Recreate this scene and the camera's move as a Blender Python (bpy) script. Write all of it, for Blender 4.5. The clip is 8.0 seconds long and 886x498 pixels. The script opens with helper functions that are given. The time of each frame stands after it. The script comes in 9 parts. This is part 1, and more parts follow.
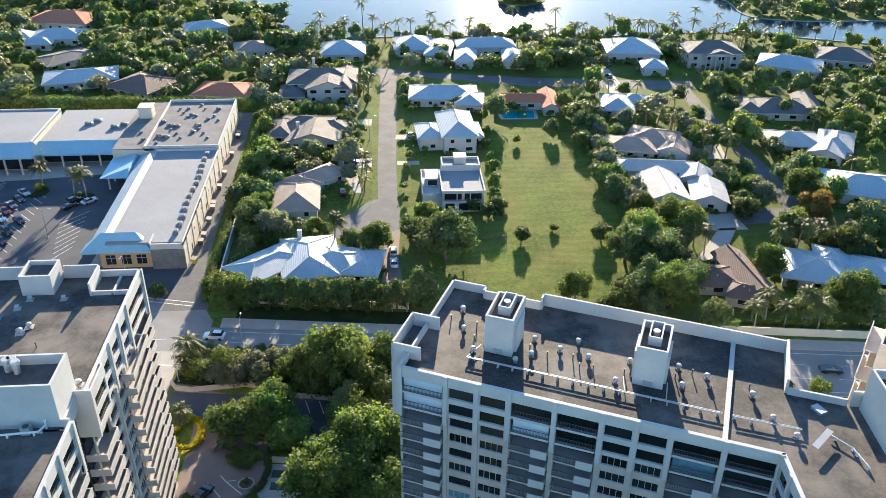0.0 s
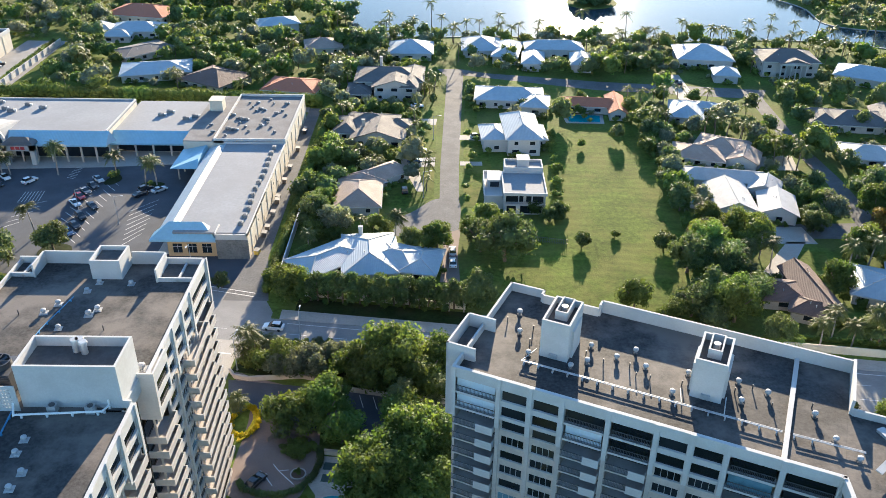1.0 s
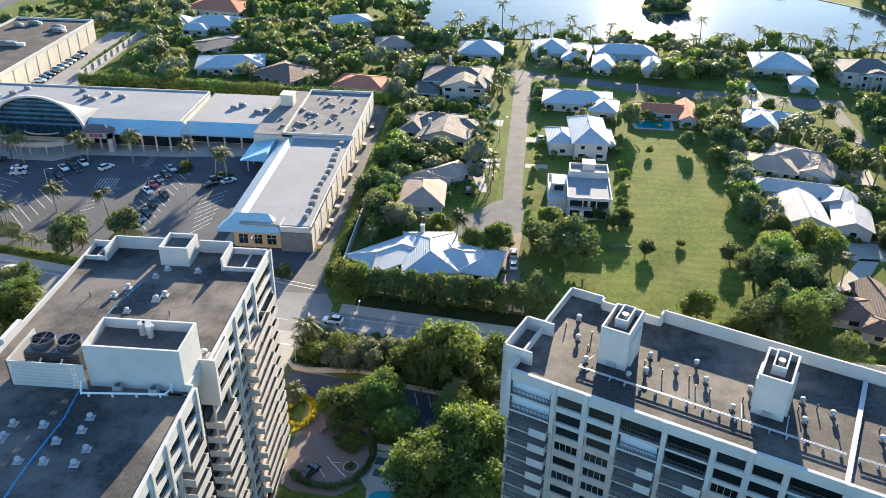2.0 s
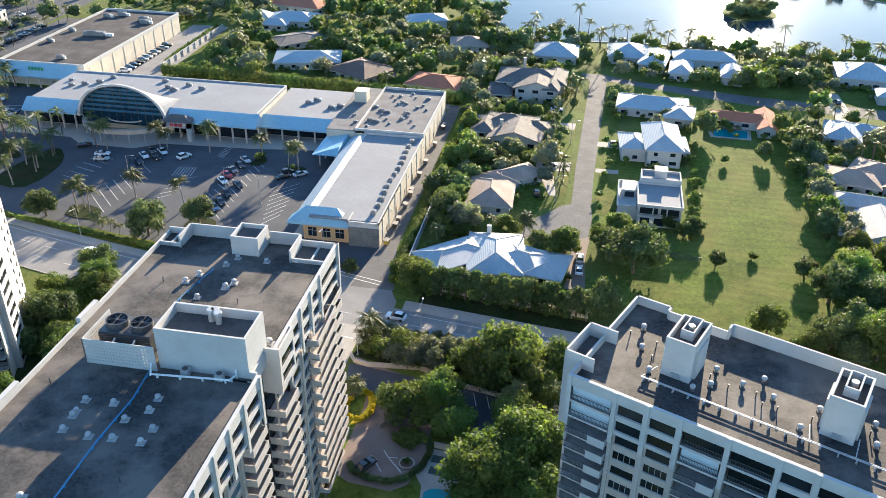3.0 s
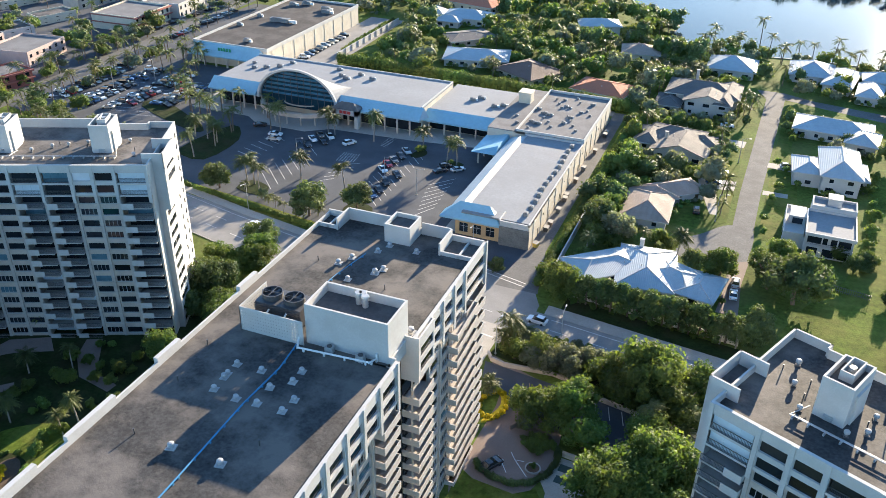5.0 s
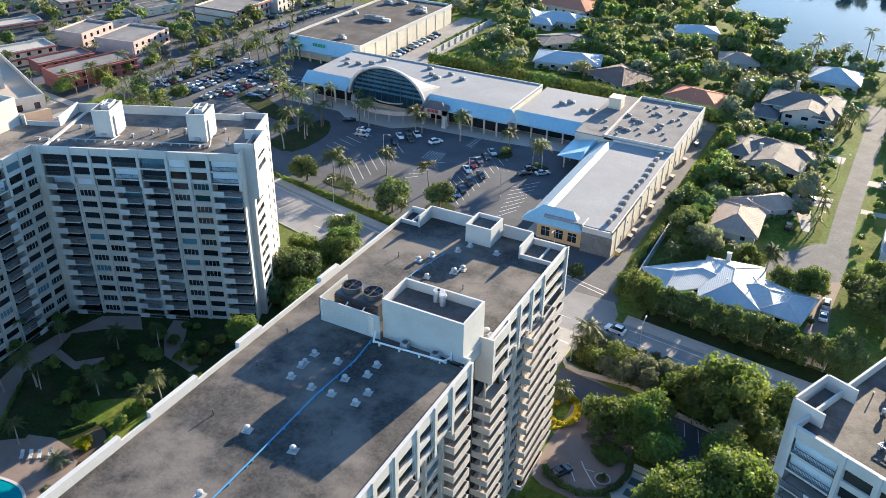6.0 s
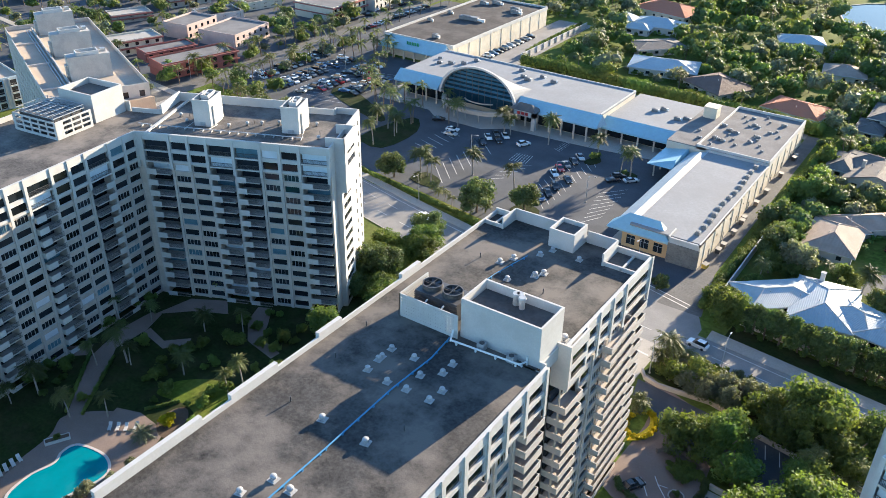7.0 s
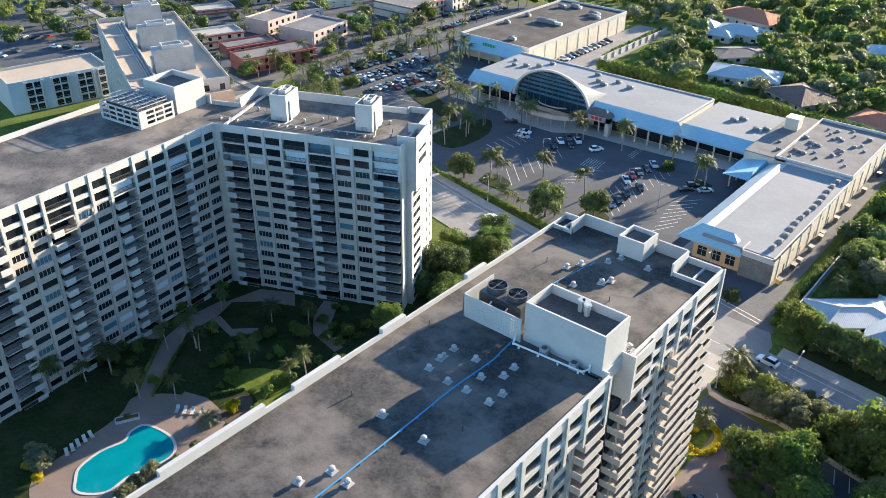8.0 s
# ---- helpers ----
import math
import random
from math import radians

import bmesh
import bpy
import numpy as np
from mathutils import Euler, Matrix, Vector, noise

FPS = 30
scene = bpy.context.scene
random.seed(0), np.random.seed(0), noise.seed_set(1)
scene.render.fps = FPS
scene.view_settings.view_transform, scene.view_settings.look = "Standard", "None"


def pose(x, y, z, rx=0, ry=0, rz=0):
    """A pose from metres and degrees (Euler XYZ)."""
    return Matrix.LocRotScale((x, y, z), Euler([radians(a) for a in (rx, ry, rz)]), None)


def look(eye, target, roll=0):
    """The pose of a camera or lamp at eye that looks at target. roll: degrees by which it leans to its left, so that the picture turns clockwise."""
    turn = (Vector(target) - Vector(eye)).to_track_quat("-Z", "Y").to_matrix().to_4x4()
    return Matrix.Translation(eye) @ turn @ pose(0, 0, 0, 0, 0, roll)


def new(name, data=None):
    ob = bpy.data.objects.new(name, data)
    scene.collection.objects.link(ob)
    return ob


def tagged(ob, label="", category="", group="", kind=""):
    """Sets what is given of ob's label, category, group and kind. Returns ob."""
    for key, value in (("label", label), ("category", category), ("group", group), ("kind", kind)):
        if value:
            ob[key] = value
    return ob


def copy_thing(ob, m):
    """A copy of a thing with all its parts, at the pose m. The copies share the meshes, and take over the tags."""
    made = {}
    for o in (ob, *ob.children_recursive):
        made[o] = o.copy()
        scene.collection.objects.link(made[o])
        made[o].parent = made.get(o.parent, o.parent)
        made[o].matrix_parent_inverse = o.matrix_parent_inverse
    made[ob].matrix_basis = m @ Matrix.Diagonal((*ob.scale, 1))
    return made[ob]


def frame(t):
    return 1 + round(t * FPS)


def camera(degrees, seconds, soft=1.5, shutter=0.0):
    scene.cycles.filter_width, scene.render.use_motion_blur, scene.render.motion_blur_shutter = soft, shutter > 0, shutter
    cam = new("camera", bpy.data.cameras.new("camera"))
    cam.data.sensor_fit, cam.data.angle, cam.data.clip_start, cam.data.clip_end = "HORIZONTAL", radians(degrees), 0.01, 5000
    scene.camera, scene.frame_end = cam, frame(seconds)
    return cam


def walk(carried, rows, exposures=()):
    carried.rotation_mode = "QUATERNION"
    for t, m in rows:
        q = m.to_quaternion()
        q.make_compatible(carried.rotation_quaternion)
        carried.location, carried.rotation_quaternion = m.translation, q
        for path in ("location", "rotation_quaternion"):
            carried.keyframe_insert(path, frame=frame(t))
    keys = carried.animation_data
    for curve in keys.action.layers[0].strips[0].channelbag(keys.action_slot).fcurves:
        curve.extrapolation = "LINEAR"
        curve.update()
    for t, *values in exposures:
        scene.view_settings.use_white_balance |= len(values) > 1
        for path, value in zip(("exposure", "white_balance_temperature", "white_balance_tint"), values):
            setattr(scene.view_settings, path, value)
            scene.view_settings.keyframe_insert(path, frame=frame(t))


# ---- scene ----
cam = camera(55.75, 8.0, 0.75)
EYE = (0.0, 0.0, 108.0)
TURNS = [
    (0.0, 60.15, -0.58, -4.57),
    (0.5, 60.15, -0.62, -2.21),
    (1.0, 60.15, -0.65, 0.14),
    (1.5, 60.14, -0.71, 2.53),
    (3.0, 60.07, -0.77, 10.19),
    (3.5, 60.05, -0.83, 12.90),
    (4.0, 60.03, -0.85, 15.71),
    (4.5, 60.00, -0.86, 18.79),
    (6.0, 59.94, -0.82, 28.23),
    (6.5, 59.92, -0.77, 31.46),
    (7.0, 59.91, -0.74, 34.66),
    (7.5, 59.93, -0.71, 37.32),
    (8.0, 59.92, -0.69, 39.89),
]
EXPOSURES = [(0.0, 2.26, 5820, 5), (8.0, 2.26, 5820, 5)]
walk(cam, [(t, pose(*EYE, rx, ry, rz)) for t, rx, ry, rz in TURNS], EXPOSURES)

# ---- sky and sun ----
SUN_EL, SUN_AZ = 13.1, 9.2
world = bpy.data.worlds.new("sky")
scene.world = world
world.use_nodes = True
wn = world.node_tree
sky = wn.nodes.new("ShaderNodeTexSky")
sky.sky_type = "NISHITA"
sky.sun_disc = False
sky.sun_elevation, sky.sun_rotation = radians(SUN_EL), radians(SUN_AZ)
sky.air_density, sky.dust_density, sky.ozone_density = 1.0, 0.25, 3.0
wn.links.new(sky.outputs[0], wn.nodes["Background"].inputs[0])
wn.nodes["Background"].inputs[1].default_value = 0.084
sun_data = bpy.data.lights.new("sun", "SUN")
sun_data.energy, sun_data.angle, sun_data.color = 4.6, radians(0.5), (1.0, 0.76, 0.51)
sun = new("sun", sun_data)
_c = math.cos(radians(SUN_EL))
SUN_DIR = Vector((_c * math.sin(radians(SUN_AZ)), _c * math.cos(radians(SUN_AZ)), math.sin(radians(SUN_EL))))
sun.matrix_world = look(SUN_DIR * 400, (0, 0, 0))
# ---- materials ----
def rgb(c, k=1.0):
    return (min(1, c[0] * k), min(1, c[1] * k), min(1, c[2] * k), 1)


def surface(name, base, rough=0.7, var=0.25, fine=3.0, coarse=0.15, bump=0.15, metal=0.0, stain=None, stain_amt=0.5,
            stain_scale=0.08, per_object=0.0, spec=0.5, bump_scale=None):
    """A surface with colour variation at two scales, stains and fine relief."""
    m = bpy.data.materials.new(name)
    m.use_nodes = True
    nt = m.node_tree
    b = nt.nodes["Principled BSDF"]
    geo = nt.nodes.new("ShaderNodeNewGeometry")

    def tex(scale, detail=4, rough_=0.6):
        n = nt.nodes.new("ShaderNodeTexNoise")
        n.inputs["Scale"].default_value = scale
        n.inputs["Detail"].default_value = detail
        n.inputs["Roughness"].default_value = rough_
        nt.links.new(geo.outputs["Position"], n.inputs["Vector"])
        return n

    f, c = tex(fine), tex(coarse)
    add = nt.nodes.new("ShaderNodeMath")
    add.operation = "MULTIPLY_ADD"
    add.inputs[1].default_value = 0.55
    nt.links.new(f.outputs[0], add.inputs[0])
    mul = nt.nodes.new("ShaderNodeMath")
    mul.operation = "MULTIPLY"
    mul.inputs[1].default_value = 0.45
    nt.links.new(c.outputs[0], mul.inputs[0])
    nt.links.new(mul.outputs[0], add.inputs[2])
    ramp = nt.nodes.new("ShaderNodeValToRGB")
    ramp.color_ramp.elements[0].position, ramp.color_ramp.elements[1].position = 0.32, 0.68
    ramp.color_ramp.elements[0].color = rgb(base, 1 - var)
    ramp.color_ramp.elements[1].color = rgb(base, 1 + var)
    nt.links.new(add.outputs[0], ramp.inputs[0])
    col = ramp.outputs[0]
    if stain:
        s = tex(stain_scale, 6, 0.65)
        r = nt.nodes.new("ShaderNodeValToRGB")
        r.color_ramp.elements[0].position, r.color_ramp.elements[1].position = 0.45, 0.62
        nt.links.new(s.outputs[0], r.inputs[0])
        k = nt.nodes.new("ShaderNodeMath")
        k.operation = "MULTIPLY"
        k.inputs[1].default_value = stain_amt
        nt.links.new(r.outputs[0], k.inputs[0])
        mix = nt.nodes.new("ShaderNodeMixRGB")
        mix.inputs[2].default_value = rgb(stain)
        nt.links.new(k.outputs[0], mix.inputs[0])
        nt.links.new(col, mix.inputs[1])
        col = mix.outputs[0]
    if per_object:
        oi = nt.nodes.new("ShaderNodeObjectInfo")
        mr = nt.nodes.new("ShaderNodeMapRange")
        mr.inputs[3].default_value, mr.inputs[4].default_value = 1 - per_object, 1 + per_object
        nt.links.new(oi.outputs["Random"], mr.inputs[0])
        hs = nt.nodes.new("ShaderNodeHueSaturation")
        nt.links.new(mr.outputs[0], hs.inputs["Value"])
        nt.links.new(col, hs.inputs["Color"])
        col = hs.outputs[0]
    nt.links.new(col, b.inputs["Base Color"])
    b.inputs["Roughness"].default_value = rough
    b.inputs["Metallic"].default_value = metal
    b.inputs["Specular IOR Level"].default_value = spec
    if bump:
        t2 = tex(bump_scale or fine * 2.0, 3)
        bn = nt.nodes.new("ShaderNodeBump")
        bn.inputs["Strength"].default_value = bump
        bn.inputs["Distance"].default_value = 0.1
        nt.links.new(t2.outputs[0], bn.inputs["Height"])
        nt.links.new(bn.outputs[0], b.inputs["Normal"])
    return m


def ribbed(name, base, period, rough=0.4, depth=0.04, axis=0, **kw):
    """A sheet or tile roof: rows of relief across the object's own x or y."""
    m = surface(name, base, rough, bump=0.0, **kw)
    nt = m.node_tree
    b = nt.nodes["Principled BSDF"]
    tc = nt.nodes.new("ShaderNodeTexCoord")
    w = nt.nodes.new("ShaderNodeTexWave")
    w.wave_profile = "SIN"
    w.bands_direction = "XYZ"[axis]
    w.inputs["Scale"].default_value = 2 * math.pi / (20.0 * period)
    w.inputs["Distortion"].default_value = 0.15
    nt.links.new(tc.outputs["Object"], w.inputs["Vector"])
    bn = nt.nodes.new("ShaderNodeBump")
    bn.inputs["Strength"].default_value = 0.7
    bn.inputs["Distance"].default_value = depth
    nt.links.new(w.outputs[1], bn.inputs["Height"])
    nt.links.new(bn.outputs[0], b.inputs["Normal"])
    return m


def foliage(name, dark, light, rough=0.55, through_=0.34):
    """Leaves: each leaf, each bough and each tree has its own tone."""
    m = bpy.data.materials.new(name)
    m.use_nodes = True
    nt = m.node_tree
    b = nt.nodes["Principled BSDF"]
    geo = nt.nodes.new("ShaderNodeNewGeometry")
    oi = nt.nodes.new("ShaderNodeObjectInfo")

    def tex(scale):
        n = nt.nodes.new("ShaderNodeTexNoise")
        n.inputs["Scale"].default_value = scale
        n.inputs["Detail"].default_value = 2
        nt.links.new(geo.outputs["Position"], n.inputs["Vector"])
        return n.outputs[0]

    def math_(op, p, q, r=None):
        n = nt.nodes.new("ShaderNodeMath")
        n.operation = op
        for i, v in enumerate((p, q, r)):
            if isinstance(v, (int, float)):
                n.inputs[i].default_value = v
            elif v is not None:
                nt.links.new(v, n.inputs[i])
        return n.outputs[0]

    mixer = math_("MULTIPLY_ADD", geo.outputs["Random Per Island"], 0.5, math_("MULTIPLY", tex(0.45), 0.6))
    mix = nt.nodes.new("ShaderNodeMixRGB")
    mix.inputs[1].default_value, mix.inputs[2].default_value = rgb(dark), rgb(light)
    nt.links.new(mixer, mix.inputs[0])
    hs = nt.nodes.new("ShaderNodeHueSaturation")
    nt.links.new(math_("MULTIPLY", math_("MULTIPLY_ADD", oi.outputs["Random"], 0.6, 0.7), math_("MULTIPLY_ADD", tex(0.085), 1.7, 0.12)), hs.inputs["Value"])
    nt.links.new(math_("MULTIPLY_ADD", tex(0.06), 0.16, 0.42), hs.inputs["Hue"])
    hs.inputs["Saturation"].default_value = 1.05
    nt.links.new(mix.outputs[0], hs.inputs["Color"])
    nt.links.new(hs.outputs[0], b.inputs["Base Color"])
    b.inputs["Roughness"].default_value = rough
    b.inputs["Specular IOR Level"].default_value = 0.2
    bn = nt.nodes.new("ShaderNodeBump")
    bn.inputs["Strength"].default_value = 0.9
    bn.inputs["Distance"].default_value = 0.35
    nt.links.new(tex(2.2), bn.inputs["Height"])
    nt.links.new(bn.outputs[0], b.inputs["Normal"])
    tr = nt.nodes.new("ShaderNodeBsdfTranslucent")
    tw = nt.nodes.new("ShaderNodeMixRGB")
    tw.blend_type = "MULTIPLY"
    tw.inputs[0].default_value = 1.0
    tw.inputs[2].default_value = (1.7, 1.6, 0.75, 1)
    nt.links.new(hs.outputs[0], tw.inputs[1])
    nt.links.new(tw.outputs[0], tr.inputs["Color"])
    ms = nt.nodes.new("ShaderNodeMixShader")
    ms.inputs[0].default_value = through_
    nt.links.new(b.outputs[0], ms.inputs[1])
    nt.links.new(tr.outputs[0], ms.inputs[2])
    nt.links.new(ms.outputs[0], nt.nodes["Material Output"].inputs[0])
    return m


def glassy(name, tint, rough=0.06, per_object=0.5):
    """Window glass with a dim room behind it."""
    m = surface(name, tint, rough, var=0.35, fine=0.6, coarse=0.2, bump=0.02, per_object=per_object, spec=0.45)
    return m


M = {}
M["grass"] = surface("grass", (0.090, 0.128, 0.024), 0.95, 0.6, 1.0, 0.06, 0.5, spec=0.1, stain=(0.13, 0.125, 0.045), stain_amt=0.55, stain_scale=0.05, bump_scale=3)
M["lawn"] = surface("lawn", (0.080, 0.112, 0.016), 0.95, 0.65, 0.9, 0.08, 0.8, spec=0.1, stain=(0.175, 0.165, 0.045), stain_amt=0.6, stain_scale=0.09, bump_scale=2.2)
M["field"] = surface("mown_field", (0.088, 0.122, 0.018), 0.95, 0.65, 0.9, 0.08, 0.8, spec=0.1, stain=(0.165, 0.165, 0.042), stain_amt=0.6, stain_scale=0.07, bump_scale=2.2)
_nt = M["field"].node_tree
_w = _nt.nodes.new("ShaderNodeTexWave")
_w.bands_direction = "Y"
_w.inputs["Scale"].default_value = 0.085
_w.inputs["Distortion"].default_value = 9.0
_w.inputs["Detail"].default_value = 4
_w.inputs["Detail Scale"].default_value = 0.5
_g = _nt.nodes.new("ShaderNodeNewGeometry")
_nt.links.new(_g.outputs["Position"], _w.inputs["Vector"])
_k = _nt.nodes.new("ShaderNodeMapRange")
_k.inputs[3].default_value, _k.inputs[4].default_value = 0.90, 1.06
_nt.links.new(_w.outputs[1], _k.inputs[0])
_h = _nt.nodes.new("ShaderNodeHueSaturation")
_bs = _nt.nodes["Principled BSDF"]
_nt.links.new(_bs.inputs["Base Color"].links[0].from_socket, _h.inputs["Color"])
_nt.links.new(_k.outputs[0], _h.inputs["Value"])
_nt.links.new(_h.outputs[0], _bs.inputs["Base Color"])
M["asphalt"] = surface("asphalt", (0.074, 0.081, 0.094), 0.9, 0.3, 5.0, 0.12, 0.1, stain=(0.050, 0.055, 0.066), stain_amt=0.6, stain_scale=0.1, spec=0.3)
M["old_asphalt"] = surface("old_asphalt", (0.235, 0.23, 0.225), 0.9, 0.22, 4.0, 0.15, 0.1, stain=(0.165, 0.162, 0.16), stain_amt=0.5, stain_scale=0.12, spec=0.3)
M["street"] = surface("street_asphalt", (0.135, 0.134, 0.134), 0.9, 0.3, 2.0, 0.25, 0.1, stain=(0.10, 0.10, 0.10), stain_amt=0.6, stain_scale=0.18, spec=0.2)
M["concrete"] = surface("concrete", (0.36, 0.34, 0.31), 0.9, 0.2, 3.0, 0.2, 0.1, stain=(0.25, 0.23, 0.2), stain_amt=0.5, stain_scale=0.2)
M["paver"] = surface("paver", (0.20, 0.155, 0.135), 0.9, 0.25, 4.0, 0.2, 0.1, stain=(0.18, 0.13, 0.1), stain_amt=0.5)
M["paint_line"] = surface("paint_line", (0.56, 0.56, 0.55), 0.8, 0.3, 6.0, 0.4, 0.0)
M["yellow_line"] = surface("yellow_line", (0.60, 0.42, 0.08), 0.8, 0.2, 6.0, 0.4, 0.0)
M["white"] = surface("white_stucco", (0.47, 0.466, 0.452), 0.85, 0.10, 5.0, 0.25, 0.08, stain=(0.41, 0.395, 0.375), stain_amt=0.45, stain_scale=0.35)
M["cream"] = surface("cream_stucco", (0.58, 0.525, 0.42), 0.85, 0.1, 4.0, 0.25, 0.08, stain=(0.43, 0.385, 0.31), stain_amt=0.4, stain_scale=0.3)
M["tan"] = surface("tan_stucco", (0.47, 0.415, 0.36), 0.85, 0.12, 4.0, 0.25, 0.08, stain=(0.31, 0.27, 0.235), stain_amt=0.45, stain_scale=0.3)
M["grey_wall"] = surface("grey_stucco", (0.44, 0.41, 0.38), 0.85, 0.1, 4.0, 0.25, 0.08, stain=(0.28, 0.265, 0.25), stain_amt=0.4, stain_scale=0.3)
M["yellow"] = surface("yellow_stucco", (0.50, 0.33, 0.17), 0.85, 0.1, 4.0, 0.25, 0.05)
M["red_wall"] = surface("red_stucco", (0.27, 0.095, 0.08), 0.85, 0.15, 4.0, 0.25, 0.05)
M["deck"] = surface("roof_gravel", (0.046, 0.044, 0.043), 0.8, 0.7, 2.2, 0.3, 0.25, stain=(0.15, 0.132, 0.117), stain_amt=0.95, stain_scale=0.11, spec=0.3)
# roof gravel again, lightened: grazing sun brightness is put into the colour
M["deck_sunlit"] = surface("pale_roof_gravel", (0.082, 0.075, 0.07), 0.8, 0.6, 2.2, 0.3, 0.2, stain=(0.215, 0.19, 0.168), stain_amt=0.9, stain_scale=0.1, spec=0.4)
M["store_roof"] = surface("patched_roof", (0.062, 0.056, 0.055), 0.9, 0.35, 1.2, 0.12, 0.15, stain=(0.105, 0.095, 0.09), stain_amt=0.7, stain_scale=0.12, spec=0.2)
M["stone"] = surface("dark_stone_cladding", (0.15, 0.148, 0.14), 0.85, 0.5, 2.2, 0.4, 0.4, stain=(0.22, 0.21, 0.19), stain_amt=0.5, stain_scale=0.5)
M["pink_wall"] = surface("pink_stucco", (0.46, 0.36, 0.33), 0.85, 0.12, 4.0, 0.25, 0.05, stain=(0.36, 0.28, 0.25), stain_amt=0.4, stain_scale=0.3)
M["sign_green"] = surface("sign_green", (0.05, 0.30, 0.12), 0.5, 0.1, 2.0, 0.3, 0.0)
M["pale_tan"] = surface("pale_tan_stucco", (0.60, 0.54, 0.49), 0.85, 0.08, 4.0, 0.25, 0.05, stain=(0.50, 0.45, 0.41), stain_amt=0.4, stain_scale=0.4)
M["balcony"] = surface("balcony_stucco", (0.46, 0.425, 0.395), 0.85, 0.08, 4.0, 0.25, 0.05, stain=(0.35, 0.325, 0.30), stain_amt=0.5, stain_scale=0.4)
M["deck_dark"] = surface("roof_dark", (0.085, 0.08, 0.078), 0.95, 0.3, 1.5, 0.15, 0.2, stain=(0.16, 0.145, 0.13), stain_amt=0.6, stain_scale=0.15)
M["membrane"] = surface("white_membrane", (0.25, 0.26, 0.275), 0.85, 0.14, 1.5, 0.08, 0.03, stain=(0.22, 0.222, 0.23), stain_amt=0.6, stain_scale=0.06, spec=0.25)
M["metal_white"] = ribbed("white_metal_roof", (0.35, 0.41, 0.45), 0.45, 0.6, 0.05, 0, var=0.12, fine=1.0, coarse=0.2, stain=(0.30, 0.35, 0.40), stain_amt=0.5, spec=0.3)
M["metal_blue"] = ribbed("blue_metal_roof", (0.27, 0.45, 0.55), 0.45, 0.4, 0.03, 0, var=0.10, fine=1.0, coarse=0.2)
M["tile_brown"] = ribbed("brown_tile_roof", (0.34, 0.26, 0.21), 0.35, 0.85, 0.06, 1, var=0.2, fine=3.0, coarse=0.3, stain=(0.26, 0.19, 0.15), stain_amt=0.5, stain_scale=0.25)
M["tile_taupe"] = ribbed("taupe_tile_roof", (0.165, 0.145, 0.13), 0.35, 0.85, 0.06, 1, var=0.25, fine=3.0, coarse=0.3, stain=(0.11, 0.098, 0.088), stain_amt=0.5, stain_scale=0.25)
M["tile_grey"] = ribbed("grey_tile_roof", (0.115, 0.11, 0.11), 0.35, 0.85, 0.06, 1, var=0.25, fine=3.0, coarse=0.3, stain=(0.12, 0.11, 0.10), stain_amt=0.5, stain_scale=0.25)
M["tile_dark"] = ribbed("dark_tile_roof", (0.13, 0.085, 0.07), 0.35, 0.85, 0.06, 1, var=0.25, fine=3.0, coarse=0.3)
M["tile_red"] = ribbed("red_tile_roof", (0.42, 0.15, 0.08), 0.35, 0.85, 0.06, 1, var=0.25, fine=3.0, coarse=0.3, stain=(0.28, 0.11, 0.07), stain_amt=0.4, stain_scale=0.3)
M["tile_white"] = ribbed("white_tile_roof", (0.42, 0.415, 0.41), 0.35, 0.8, 0.05, 1, var=0.12, fine=3.0, coarse=0.3, stain=(0.32, 0.315, 0.31), stain_amt=0.5, stain_scale=0.25, spec=0.3)
M["glass"] = glassy("window_glass", (0.014, 0.018, 0.024))
M["glass_blue"] = glassy("blue_glass", (0.09, 0.17, 0.22), 0.1, 0.2)
M["arch_glass"] = glassy("dark_arch_glass", (0.012, 0.035, 0.055), 0.12, 0.1)
M["sky_band"] = glassy("blue_arch_band", (0.05, 0.14, 0.22), 0.15, 0.1)
M["pale_wall"] = surface("pale_blue_wall", (0.52, 0.60, 0.66), 0.6, 0.06, 2.0, 0.3, 0.0)
M["curtain"] = surface("drawn_curtain", (0.55, 0.58, 0.62), 0.5, 0.1, 1.0, 0.3, 0.0)
M["frame"] = surface("grey_frame", (0.40, 0.40, 0.40), 0.5, 0.08, 3.0, 0.3, 0.0)
M["rail"] = surface("dark_railing", (0.07, 0.075, 0.08), 0.5, 0.1, 3.0, 0.3, 0.0)
M["unit_grey"] = surface("weathered_unit", (0.20, 0.205, 0.21), 0.6, 0.25, 3.0, 0.4, 0.05, metal=0.2)
M["roof_grey"] = surface("grey_gravel_roof", (0.19, 0.185, 0.185), 0.95, 0.25, 2.5, 0.15, 0.2, stain=(0.12, 0.115, 0.115), stain_amt=0.6, stain_scale=0.12, spec=0.2)
M["peach"] = surface("peach_stucco", (0.52, 0.38, 0.28), 0.85, 0.1, 4.0, 0.25, 0.05, stain=(0.40, 0.30, 0.22), stain_amt=0.4, stain_scale=0.3)
M["metal"] = surface("galvanised_metal", (0.40, 0.41, 0.42), 0.5, 0.2, 3.0, 0.4, 0.05, metal=0.4)
M["dark_metal"] = surface("dark_metal", (0.10, 0.10, 0.105), 0.5, 0.2, 3.0, 0.4, 0.05, metal=0.5)
M["pipe_blue"] = surface("blue_pipe", (0.05, 0.20, 0.38), 0.5, 0.1, 3.0, 0.3, 0.0)
M["pipe_white"] = surface("white_pipe", (0.72, 0.72, 0.70), 0.5, 0.1, 3.0, 0.3, 0.0)
M["bark"] = surface("bark", (0.16, 0.12, 0.09), 0.95, 0.3, 6.0, 0.5, 0.3)
